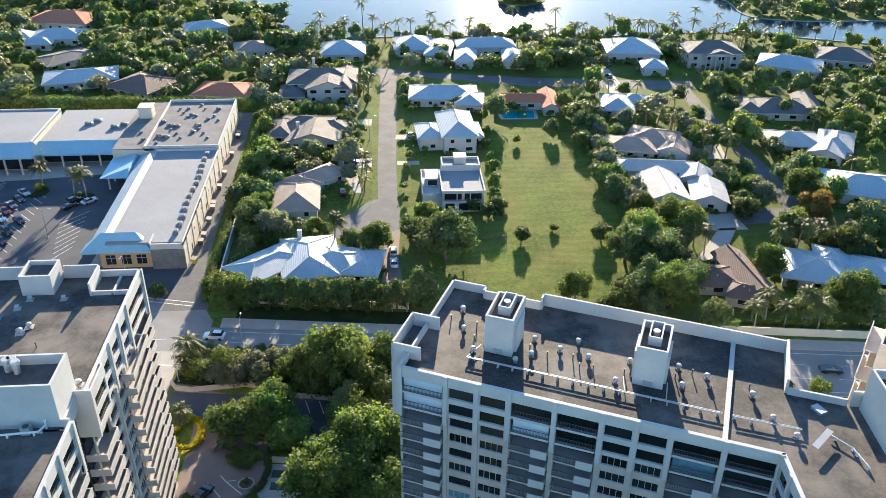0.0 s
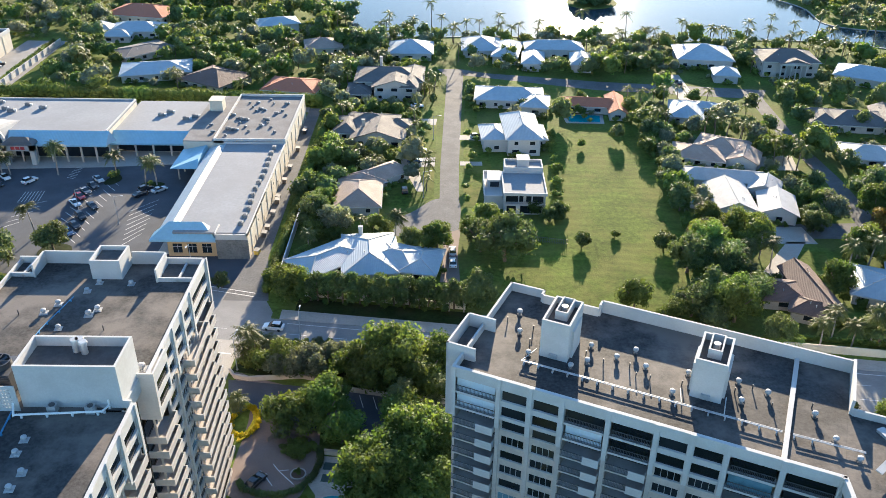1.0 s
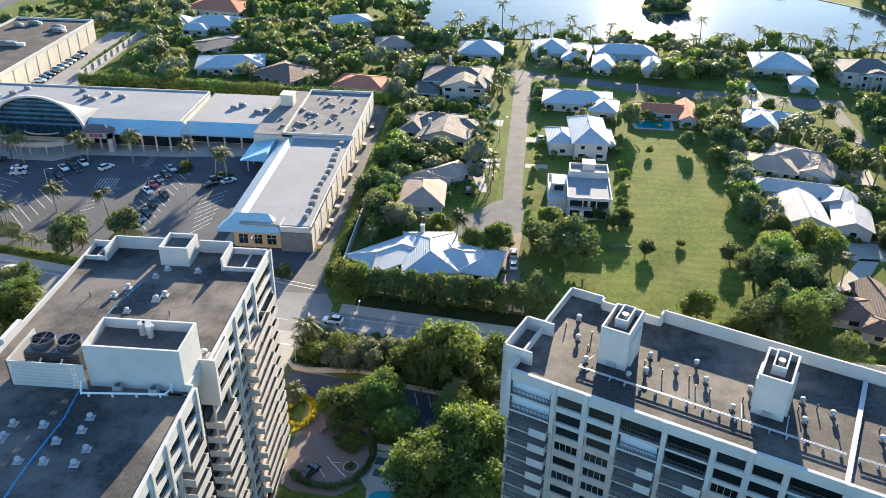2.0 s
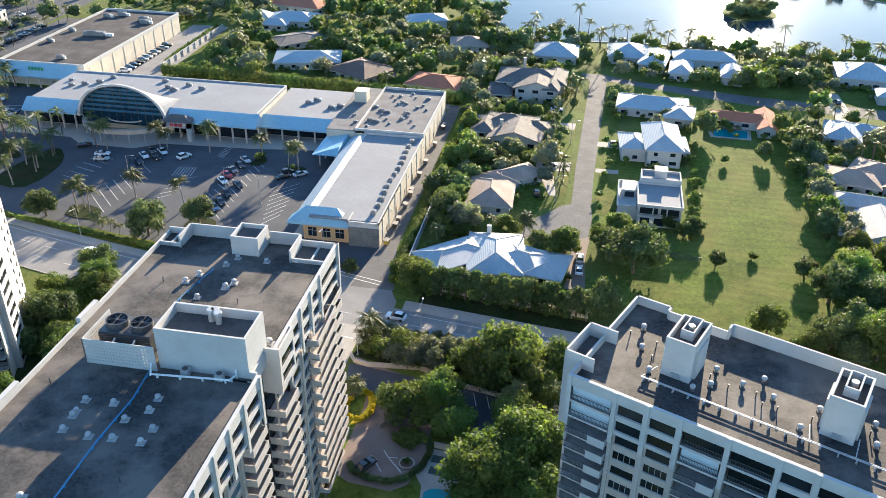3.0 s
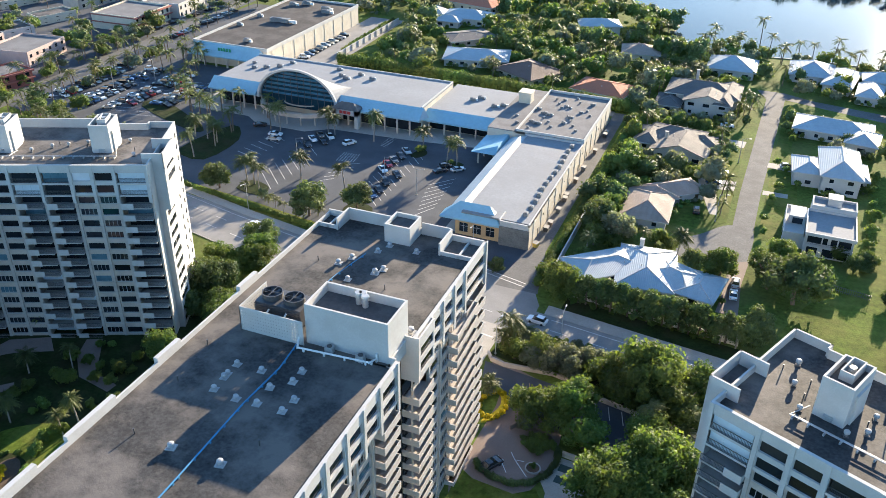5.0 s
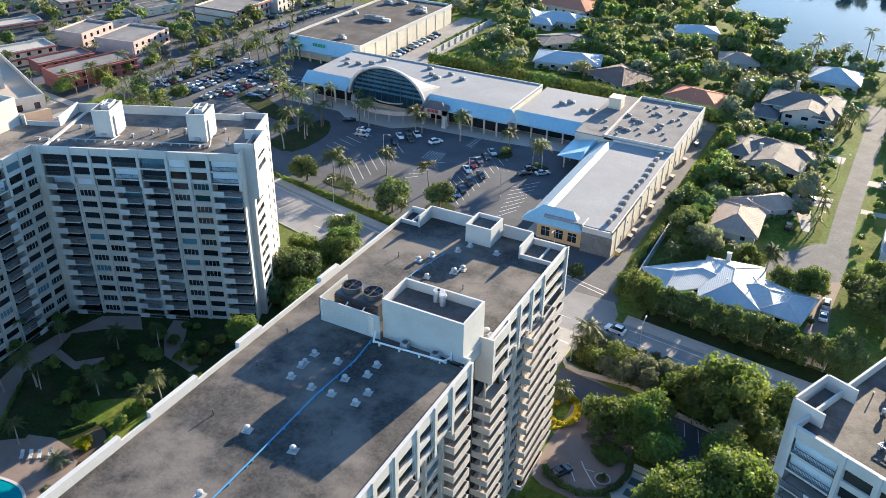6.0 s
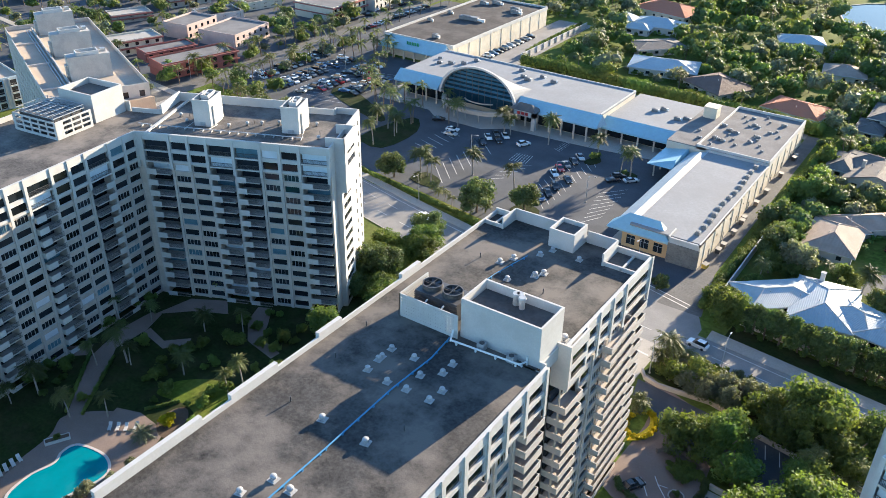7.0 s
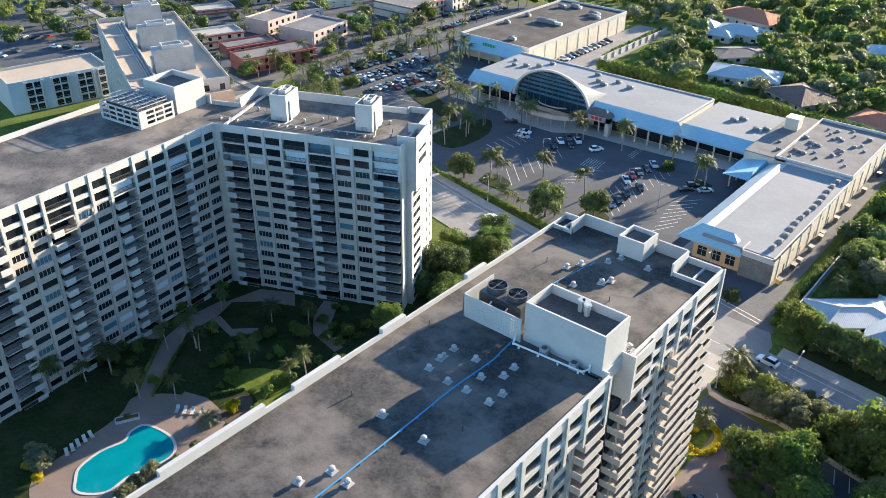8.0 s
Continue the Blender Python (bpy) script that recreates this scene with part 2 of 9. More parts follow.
M["palm_bark"] = surface("palm_bark", (0.27, 0.24, 0.21), 0.95, 0.25, 5.0, 0.5, 0.3)
M["wood"] = surface("weathered_wood", (0.20, 0.16, 0.13), 0.9, 0.3, 4.0, 0.4, 0.1)
M["leaf"] = foliage("leaf_green", (0.050, 0.086, 0.029), (0.132, 0.175, 0.050), 0.6, 0.36)
M["leaf_dark"] = foliage("leaf_dark_green", (0.056, 0.088, 0.044), (0.120, 0.155, 0.060), 0.6, 0.30)
M["leaf_grey"] = foliage("leaf_grey_green", (0.08, 0.10, 0.07), (0.19, 0.21, 0.15))
M["leaf_yellow"] = foliage("leaf_yellow_green", (0.20, 0.19, 0.02), (0.50, 0.42, 0.03))
M["leaf_orange"] = foliage("leaf_orange", (0.085, 0.09, 0.03), (0.22, 0.15, 0.05))
M["palm_leaf"] = foliage("palm_frond_green", (0.042, 0.062, 0.026), (0.135, 0.155, 0.06))
M["hedge"] = foliage("hedge_green", (0.062, 0.10, 0.032), (0.145, 0.19, 0.05), 0.75, 0.28)
M["tyre"] = surface("rubber", (0.02, 0.02, 0.02), 0.9, 0.2, 8.0, 0.5, 0.0)
# low planting; garden shade is put into this dark colour, shaded lawns included
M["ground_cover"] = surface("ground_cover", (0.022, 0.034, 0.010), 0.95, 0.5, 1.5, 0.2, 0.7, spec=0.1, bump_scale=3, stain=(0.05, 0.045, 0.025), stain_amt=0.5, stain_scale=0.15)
M["yellow_cover"] = surface("yellow_ground_cover", (0.50, 0.40, 0.03), 0.9, 0.45, 2.5, 0.3, 0.6, spec=0.1, bump_scale=3)
M["sport_mat"] = surface("dark_green_court", (0.035, 0.06, 0.058), 0.8, 0.2, 2.0, 0.3, 0.05)
M["soil"] = surface("mulch", (0.10, 0.07, 0.05), 0.95, 0.3, 3.0, 0.3, 0.2)
for _n, _c3 in (("white", (0.75, 0.76, 0.77)), ("silver", (0.45, 0.46, 0.47)), ("black", (0.02, 0.02, 0.023)), ("grey", (0.12, 0.125, 0.13)),
                ("red", (0.35, 0.03, 0.03)), ("blue", (0.05, 0.10, 0.20)), ("beige", (0.45, 0.42, 0.36))):
    M["car_" + _n] = surface("car_paint_" + _n, _c3, 0.22, 0.04, 2.0, 0.3, 0.0, spec=0.7)
M["car_glass"] = surface("car_glass", (0.02, 0.025, 0.03), 0.05, 0.1, 2.0, 0.3, 0.0, spec=0.9)
M["vent_cap"] = surface("weathered_cap", (0.36, 0.36, 0.36), 0.6, 0.25, 4.0, 0.4, 0.05)
M["lamp_red"] = surface("tail_lens", (0.30, 0.02, 0.02), 0.3, 0.1, 2.0, 0.3, 0.0)
M["lamp_clear"] = surface("clear_lens", (0.6, 0.62, 0.62), 0.15, 0.1, 2.0, 0.3, 0.0)
M["sign_red"] = surface("sign_red", (0.5, 0.05, 0.05), 0.5, 0.1, 2.0, 0.3, 0.0)

# water: lake and pool
def water(name, base, rough, scale, bump):
    m = surface(name, base, rough, 0.15, 0.3, 0.02, bump, bump_scale=scale, spec=0.5)
    m.node_tree.nodes["Principled BSDF"].inputs["IOR"].default_value = 1.33
    return m


M["lake"] = water("lake_water", (0.03, 0.05, 0.065), 0.09, 0.5, 0.14)
M["lake"].node_tree.nodes["Principled BSDF"].inputs["Specular IOR Level"].default_value = 0.26
M["pool"] = water("pool_water", (0.012, 0.22, 0.27), 0.04, 0.8, 0.05)
# ---- builders ----
def box(bm, x0, y0, z0, x1, y1, z1):
    v = [bm.verts.new((x, y, z)) for z in (z0, z1) for x, y in ((x0, y0), (x1, y0), (x1, y1), (x0, y1))]
    for f in ((3, 2, 1, 0), (4, 5, 6, 7), (0, 1, 5, 4), (1, 2, 6, 5), (2, 3, 7, 6), (3, 0, 4, 7)):
        bm.faces.new([v[i] for i in f])
    return v


def boxes(*bb):
    bm = bmesh.new()
    for b in bb:
        box(bm, *b)
    return bm


def prism(bm, pts, z0, z1):
    """An upright prism over a plan outline, anticlockwise."""
    lo = [bm.verts.new((x, y, z0)) for x, y in pts]
    hi = [bm.verts.new((x, y, z1)) for x, y in pts]
    n = len(pts)
    bm.faces.new(list(reversed(lo)))
    bm.faces.new(hi)
    for i in range(n):
        j = (i + 1) % n
        bm.faces.new((lo[i], lo[j], hi[j], hi[i]))


def tube(bm, a, b, r0, r1=None, n=8, caps=True):
    a, b = Vector(a), Vector(b)
    r1 = r0 if r1 is None else r1
    q = (b - a).to_track_quat("Z", "Y")
    rings = []
    for p, r in ((a, r0), (b, r1)):
        rings.append([bm.verts.new(p + q @ Vector((r * math.cos(2 * math.pi * i / n), r * math.sin(2 * math.pi * i / n), 0))) for i in range(n)])
    for i in range(n):
        bm.faces.new((rings[0][i], rings[0][(i + 1) % n], rings[1][(i + 1) % n], rings[1][i]))
    if caps:
        bm.faces.new(list(reversed(rings[0])))
        bm.faces.new(rings[1])


def dome(bm, c, r, h, n=10, rings=4):
    prev = None
    for k in range(rings):
        a = math.pi / 2 * k / rings
        ring = [bm.verts.new((c[0] + r * math.cos(a) * math.cos(2 * math.pi * i / n), c[1] + r * math.cos(a) * math.sin(2 * math.pi * i / n), c[2] + h * math.sin(a))) for i in range(n)]
        if prev:
            for i in range(n):
                bm.faces.new((prev[i], prev[(i + 1) % n], ring[(i + 1) % n], ring[i]))
        prev = ring
    top = bm.verts.new((c[0], c[1], c[2] + h))
    for i in range(n):
        bm.faces.new((prev[i], prev[(i + 1) % n], top))


def mesh_of(name, bm, material):
    me = bpy.data.meshes.new(name)
    bm.to_mesh(me)
    bm.free()
    me.materials.append(M[material])
    return me


def part(name, bm, material, parent, label="", m=None):
    """One mesh object under a thing or under a part."""
    me = bm if isinstance(bm, bpy.types.Mesh) else mesh_of(name, bm, material)
    ob = new(name, me)
    ob.parent = parent
    if m is not None:
        ob.matrix_basis = m
    if label:
        ob["label"] = label
    return ob


def thing(name, m, label, category, group="", kind=""):
    ob = new(name)
    ob.matrix_basis = m
    return tagged(ob, label, category, group, kind)


def solid(name, bm, material, label, category="", group="", kind="", m=None):
    ob = new(name, mesh_of(name, bm, material))
    if m is not None:
        ob.matrix_basis = m
    return tagged(ob, label, category, group, kind)


def pierced(bm, width, height, thick, holes, x0=0.0, z0=0.0, y0=0.0):
    """A wall in the xz plane, its face at y0, going back to y0 + thick, with rectangular openings (xa, za, xb, zb) right through it."""
    xs = sorted({x0, x0 + width, *[h[0] for h in holes], *[h[2] for h in holes]})
    zs = sorted({z0, z0 + height, *[h[1] for h in holes], *[h[3] for h in holes]})

    def hole(x, z):
        return any(h[0] < x < h[2] and h[1] < z < h[3] for h in holes)

    for k in range(len(zs) - 1):
        zm = (zs[k] + zs[k + 1]) / 2
        run = None
        for i in range(len(xs)):
            inside = i < len(xs) - 1 and not hole((xs[i] + xs[i + 1]) / 2, zm)
            if inside and run is None:
                run = xs[i]
            if not inside and run is not None:
                box(bm, run, y0, zs[k], xs[i], y0 + thick, zs[k + 1])
                run = None


def smooth_line(pts, n=6):
    """Catmull-Rom through plan points, closed."""
    out = []
    k = len(pts)
    for i in range(k):
        p0, p1, p2, p3 = (Vector(pts[(i + j - 1) % k]) for j in range(4))
        for s in range(n):
            t = s / n
            out.append(tuple(0.5 * ((2 * p1) + (p2 - p0) * t + (2 * p0 - 5 * p1 + 4 * p2 - p3) * t * t + (3 * p1 - p0 - 3 * p2 + p3) * t ** 3)))
    return out


def slab(name, pts, z, material, label, category="", kind="structure", thick=0.3):
    """A flat sheet of ground over a plan outline: its top at z."""
    area = sum(pts[i][0] * pts[(i + 1) % len(pts)][1] - pts[(i + 1) % len(pts)][0] * pts[i][1] for i in range(len(pts)))
    if area < 0:
        pts = list(reversed(pts))
    bm = bmesh.new()
    prism(bm, pts, z - thick, z)
    return solid(name, bm, material, label, category, kind=kind)
# ---- ground, water, roads ----
def road_n(x):
    """North kerb of the main road, which bends beyond the junction."""
    if x > -70:
        return 150.9 - 0.131 * x
    if x > -150:
        return 160.07 - 0.13 * (x + 70) + 0.0008 * (x + 70) ** 2
    return 175.6 - 0.134 * (x + 150)


bm = bmesh.new()
box(bm, -3000, -1500, -1.0, 3000, 4000, 0.0)
solid("ground", bm, "grass", "green and brown grassy ground of the suburb", "ground", kind="structure")

lake_line = smooth_line([(-44, 398), (-33, 388), (-10, 384), (30, 387), (62, 381), (100, 381), (140, 385), (178, 384), (205, 373), (236, 362), (262, 366), (262, 400),
                         (214, 404), (190, 416), (190, 450), (170, 480), (120, 520), (20, 540), (-70, 500), (-72, 456), (-46, 430)])
slab("lake_water", lake_line, 0.06, "lake", "wide sunlit lake with glittering rippled water", "lake", "structure", 0.2)
bm = bmesh.new()
n = len(lake_line)
for i in range(n):
    a, b = Vector(lake_line[i]), Vector(lake_line[(i + 1) % n])
    d = (b - a).normalized()
    w = Vector((d.y, -d.x)) * 0.35
    p = [a - w, b - w, b + w, a + w]
    prism(bm, [tuple(q) for q in p], 0.0, 0.35)
solid("shore_wall", bm, "concrete", "low concrete sea wall along the lake shore", "wall", kind="structure")

# main road, its kerbs, pavement and lane lines
def band(x0, x1, off0, off1, z, fn=road_n):
    n = max(1, int((x1 - x0) / 20))
    xs = [x0 + (x1 - x0) * i / n for i in range(n + 1)]
    return [(x, fn(x) - off1) for x in xs] + [(x, fn(x) - off0) for x in reversed(xs)]


slab("road", band(-420, 420, 0, 15.4, 0), 0.02, "old_asphalt", "worn grey asphalt road with lane lines and tree shadows", "road")
slab("pavement", band(-36, 420, -3.7, -0.25, 0), 0.14, "concrete", "pale concrete pavement along the road", "pavement")
# verge grass: the tree row's shade is laid on as a dark sheet
slab("planting_bed", band(-33, 9, -9.0, -3.75, 0), 0.03, "ground_cover", "grass verge with street tree shade put into its dark colour", "verge")
slab("pavement", band(-420, -62, -3.0, -0.25, 0), 0.14, "concrete", "pale concrete pavement along the road", "pavement")
for xa, xb in ((-36, 420), (-420, -62)):
    slab("kerb", band(xa, xb, -0.25, 0, 0), 0.15, "concrete", "grey concrete kerb of the road", "kerb")
slab("kerb", band(-42, 420, 15.4, 15.65, 0), 0.15, "concrete", "grey concrete kerb of the road", "kerb")
slab("kerb", band(-420, -62, 15.4, 15.65, 0), 0.15, "concrete", "grey concrete kerb of the road", "kerb")
lines = bmesh.new()
for off in (5.2, 9.9):
    for k in range(-420, 420, 9):
        prism(lines, band(k, k + 4.0, off, off + 0.14, 0), 0.02, 0.026)
prism(lines, band(-420, -64, 1.3, 1.46, 0), 0.02, 0.026)
prism(lines, band(-34, 420, 1.3, 1.46, 0), 0.02, 0.026)
prism(lines, band(-34, 420, 14.2, 14.35, 0), 0.02, 0.026)
# crossing and stop lines at the junction
for k in range(4):
    prism(lines, [(-57 + 0.0, 168.0 + k * 1.5), (-43.5, 164.6 + k * 1.5), (-43.5, 164.85 + k * 1.5), (-57, 168.25 + k * 1.5)][:4] if k < 2 else
          [(-59.5 + k * 3, 139.0), (-59.2 + k * 3, 139.0), (-59.2 + k * 3, 145.5), (-59.5 + k * 3, 145.5)], 0.021, 0.027)
prism(lines, [(-57, 144.2), (-44, 142.4), (-44, 142.8), (-57, 144.6)], 0.021, 0.027)
solid("lane_line", lines, "paint_line", "white painted lane lines and crossing bars on the road", "road marking", kind="structure")

# drive from the road to the towers' forecourt
slab("junction", [(-66, 136), (-43.2, 133), (-42.9, 141), (-41.5, 147), (-38, 152), (-38, 158.4), (-42, 166.5), (-50.5, 168), (-68, 172.5), (-70, 162)], 0.0225, "old_asphalt", "worn grey asphalt junction beside the tower", "road")
slab("drive", [(-59, 118), (-44.5, 118), (-43.2, 130), (-42.9, 141), (-41.5, 147), (-64, 150), (-60, 146)], 0.024, "concrete", "pale concrete drive beside the tower", "drive")
slab("forecourt", smooth_line([(-42, 136), (-37, 134.5), (-30, 132), (-24, 128), (-22, 118), (-22, 108), (-26, 99), (-36, 96), (-36.4, 110), (-36.4, 125)], 4), 0.03, "paver",
     "reddish paved forecourt and drive of the towers", "forecourt")
slab("lane", [(-50.5, 163), (-39.8, 163), (-43.5, 183), (-43.8, 290), (-48, 290), (-48.2, 183)], 0.026, "street", "narrow grey service lane beside the shops", "lane")
slab("forecourt", [(-42.6, 134.0), (-38, 133.4), (-22, 131.4), (2, 128), (6, 121), (4, 112), (-10, 116), (-24, 120), (-32.5, 123.4), (-37.4, 127.6), (-41.4, 128.6)], 0.034, "asphalt", "dark asphalt parking court in the tower garden", "forecourt")

# shopping car parks
slab("car_park", [(-188, 237), (-70, 244), (-67, 184), (-68, 171.5), (-108, 174), (-146, 180), (-200, 190)], 0.03, "asphalt", "dark asphalt car park with white bays", "car park")
slab("car_park", [(-252, 208), (-190, 193), (-170, 200), (-186, 245), (-186, 276), (-222, 276), (-222, 370), (-252, 370)], 0.034, "asphalt", "busy dark asphalt car park with white bays", "car park")
slab("lane", [(-186, 272.5), (-60, 286), (-48, 286), (-48, 291), (-110, 293), (-166, 298), (-168, 372), (-186, 372)], 0.038, "old_asphalt", "grey service yard behind the shops", "lane")

slab("pavement", [(-190, 233.5), (-166, 233.5), (-160, 229), (-141, 229), (-134, 234.5), (-104, 236.5), (-78, 240), (-72, 226), (-72, 184), (-67, 184), (-67, 250), (-190, 250)], 0.12, "concrete", "pale paving under the shop arcades", "pavement")
# side roads
slab("road", [(-258, 150), (-248.5, 150), (-251.5, 240), (-253.4, 300), (-255.6, 360), (-269, 460), (-299, 620), (-308, 620), (-278, 460), (-261.4, 360), (-259.6, 300), (-259, 240)], 0.04, "street", "worn grey side road", "road")
slab("road", [(-0.4, 196), (5.0, 196), (5.6, 240), (8.6, 330), (60, 314), (117, 306), (115.6, 262), (117.4, 232), (115, 205), (78, 203), (78, 196), (121, 196), (122.6, 232),
              (121.0, 262), (122.6, 306), (127, 316), (62, 324), (18, 333), (8, 338), (-2, 338), (2.0, 328), (-0.2, 240)], 0.028, "street", "worn grey residential street", "road")
slab("road", smooth_line([(-12.5, 203), (-11.5, 195), (-5, 191.5), (2, 194), (4.9, 200), (5.2, 216), (-1.5, 217), (-7, 210)], 5), 0.032, "street", "rounded end of the residential street", "road")
slab("drive", [(0.5, 196), (5.5, 199), (4.5, 186), (5, 172), (0, 172), (1, 186)], 0.04, "paver", "pinkish paved house drive", "drive")
slab("lawn", [(12, 163), (19, 182), (28, 198), (33.4, 222), (36.0, 273), (66, 272), (68, 240), (67, 206), (64, 180), (54, 160)], 0.03, "field", "mown sunlit green lawn field", "lawn")
for pts in ([(-2, 218), (-9, 212), (-19, 203), (-19, 222), (-9, 226), (-2, 240)], [(-2, 246), (-10, 246), (-10, 282), (-1.5, 282)], [(6.5, 212), (13, 212), (16, 232), (15, 262), (7.5, 262)],
            [(7.5, 268), (12, 268), (14, 318), (9.5, 322)], [(38, 290), (44, 282), (46, 312), (38, 314)], [(84, 178), (99, 180), (100, 189), (86, 189)],
            [(99, 182), (98, 158), (103, 158), (106, 186)], [(104, 284), (110, 284), (110, 300), (103, 300)], [(-170, 310), (-158, 318), (-158, 345), (-169, 362)]):
    slab("lawn", pts, 0.026, "lawn", "small sunlit green front lawn", "lawn")
for pts in ([(-2, 275), (-16, 276), (-16, 281), (-1.5, 281)], [(-2, 240), (-12, 239), (-13, 246), (-1.8, 247)], [(6, 262), (16, 261), (16, 266), (6.4, 266)], [(6, 241), (13, 241), (13, 244), (6, 244)],
            [(87, 193), (100, 193), (99, 202.5), (87, 202.5)], [(76, 172), (84, 172), (92, 186), (97, 194), (92, 194), (86, 186)], [(90, 300), (97, 300), (97, 334), (91, 334)],
            [(-12, 240), (-7, 222), (-5, 222), (-7, 240)], [(96, 240), (112, 240), (114, 252), (100, 250)]):
    slab("drive", pts, 0.036, "concrete", "pale concrete house drive", "drive")

slab("apron", [(-74, 167), (-48.2, 164), (-48.2, 182), (-72, 186)], 0.0215, "asphalt", "dark asphalt apron before the shops", "lane")
slab("yard", [(-440, 170), (-252, 176), (-252, 300), (-257, 430), (-440, 430)], 0.012, "asphalt", "worn paved yards between the apartment blocks", "yard")
# dark sheet under the planting carries the tower garden's shade
slab("planting_bed", [(-150, 10), (-66.5, 10), (-66.5, 118), (-100, 128), (-150, 104)], 0.014, "ground_cover", "planted garden beds with shade put into the dark colour", "garden")
# garden of the towers with the pool
pool_line = smooth_line([(-115.5, 41), (-117.6, 43), (-118.4, 47.5), (-117.6, 51.5), (-118.9, 54), (-118.2, 56.8), (-112.5, 57.9), (-108.6, 56.4), (-107.6, 53.4), (-109, 47.4), (-108.8, 42.7), (-112.5, 39.6)], 5)
deck_line = smooth_line([(-121, 36), (-123, 46), (-124.5, 55), (-127, 60), (-121, 66), (-113, 68), (-104, 62), (-102, 52), (-104, 38), (-112, 33)], 5)
slab("terrace", deck_line, 0.04, "paver", "tan paved terrace round the swimming pool", "terrace")
slab("pool_water", pool_line, 0.07, "pool", "clear turquoise water of the swimming pool", "pool", "structure", 0.2)
bm = bmesh.new()
n = len(pool_line)
for i in range(n):
    a, b = Vector(pool_line[i]), Vector(pool_line[(i + 1) % n])
    d = (b - a).normalized()
    w = Vector((d.y, -d.x)) * 0.25
    prism(bm, [tuple(q) for q in (a - w, b - w, b + w, a + w)], 0.0, 0.12)
bmesh.ops.recalc_face_normals(bm, faces=bm.faces)
solid("pool_coping", bm, "white", "white rounded coping round the pool", "pool", kind="structure")
for pts in ([(-125.8, 59.1), (-122.9, 60.1), (-134.2, 75.4), (-137.2, 79.0), (-137.3, 87.1), (-139.5, 93.0), (-142.0, 92.0), (-142.2, 84.1), (-138.8, 73.5)],
            [(-140.8, 92.0), (-134.7, 97.8), (-127.4, 101.6), (-131.6, 105.2), (-139.0, 101.0)], [(-137.2, 86.0), (-129.0, 84.6), (-125.6, 89.1), (-127.0, 90.6), (-131.0, 86.6), (-137.2, 88.0)],
            [(-121.8, 102.2), (-116.5, 97.0), (-108.0, 95.4), (-107.8, 97.8), (-114.5, 99.4), (-117.6, 104.3), (-121.0, 109.0), (-124.0, 107.5)],
            [(-149, 66), (-140, 74), (-142, 77), (-150, 70)]):
    slab("path", pts, 0.036, "paver", "winding paved garden path in the shade", "path")
slab("terrace", [(-118.5, 59.5), (-121.0, 67.2), (-116.1, 68.9), (-108.3, 68.2), (-106.0, 63.5), (-110.0, 60.0)], 0.046, "paver", "tan paved sun terrace beside the pool", "terrace")
slab("gravel_bed", smooth_line([(-111.1, 68.6), (-112.0, 72.0), (-110.6, 74.8), (-107.8, 73.2), (-106.1, 68.0), (-108.0, 66.8)], 4), 0.05, "soil", "brown mulch bed edged by the lawn", "garden bed")
# lawns in shade take the dark cover: their shade is painted in
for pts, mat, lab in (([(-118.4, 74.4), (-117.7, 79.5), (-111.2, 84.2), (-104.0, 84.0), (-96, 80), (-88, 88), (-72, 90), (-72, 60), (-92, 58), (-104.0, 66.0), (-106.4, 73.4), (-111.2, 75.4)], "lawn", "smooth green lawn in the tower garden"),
                      ([(-129.7, 104.6), (-125.0, 106.5), (-122.4, 100.4), (-128.0, 95.4)], "ground_cover", "clipped lawn panel with shade put into its colour"), ([(-119.0, 110.2), (-112.0, 112.8), (-109.7, 107.9), (-116.2, 103.8)], "ground_cover", "clipped lawn panel with shade put into its colour"),
                      ([(-141.3, 59.4), (-137.3, 68.9), (-133.8, 70.0), (-128.0, 61.0), (-132, 54)], "ground_cover", "lawn beside the garden path, shade put into its colour"), ([(-121.4, 67.6), (-126.0, 80.2), (-129.4, 74.7), (-124.6, 64.5)], "ground_cover", "lawn beside the garden path, shade put into its colour")):
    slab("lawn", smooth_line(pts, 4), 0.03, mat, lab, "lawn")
slab("planting_bed", [(-42.6, 137.0), (-41, 145.5), (-30, 145.6), (4, 140.8), (6, 128), (-18, 131.4), (-23, 134.2), (-34, 134.8)], 0.012, "ground_cover", "dark planted bed between the road and the towers", "garden")
for k in range(8):
    slab("bay_line", [(-18.4 + k * 2.7, 129.9 - 0.4 * k), (-18.25 + k * 2.7, 129.9 - 0.4 * k), (-17.2 + k * 2.7, 126.2 - 0.42 * k), (-17.35 + k * 2.7, 126.2 - 0.42 * k)], 0.042, "paint_line", "white parking bay line", "road marking", thick=0.01)
for a, b in (((-29.3, 110.4), (-28.1, 108.8)), ((-28.1, 108.8), (-25.0, 105.6)), ((-30.6, 108.0), (-28.6, 105.2)), ((-28.1, 108.8), (-26.4, 109.0))):
    bm = bmesh.new()
    d_ = (Vector(b) - Vector(a)).normalized() * 0.08
    prism(bm, [(a[0] + d_.y, a[1] - d_.x), (b[0] + d_.y, b[1] - d_.x), (b[0] - d_.y, b[1] + d_.x), (a[0] - d_.y, a[1] + d_.x)], 0.031, 0.04)
    solid("bay_line", bm, "paint_line", "white parking bay line", "road marking", kind="structure")
slab("lawn", [(-36.3, 103.2), (-33.6, 101.6), (-26.0, 100.9), (-22.6, 103.4), (-20.6, 100.4), (-20.5, 92), (-36.3, 92)], 0.036, "lawn", "shaded lawn below the round court", "lawn")
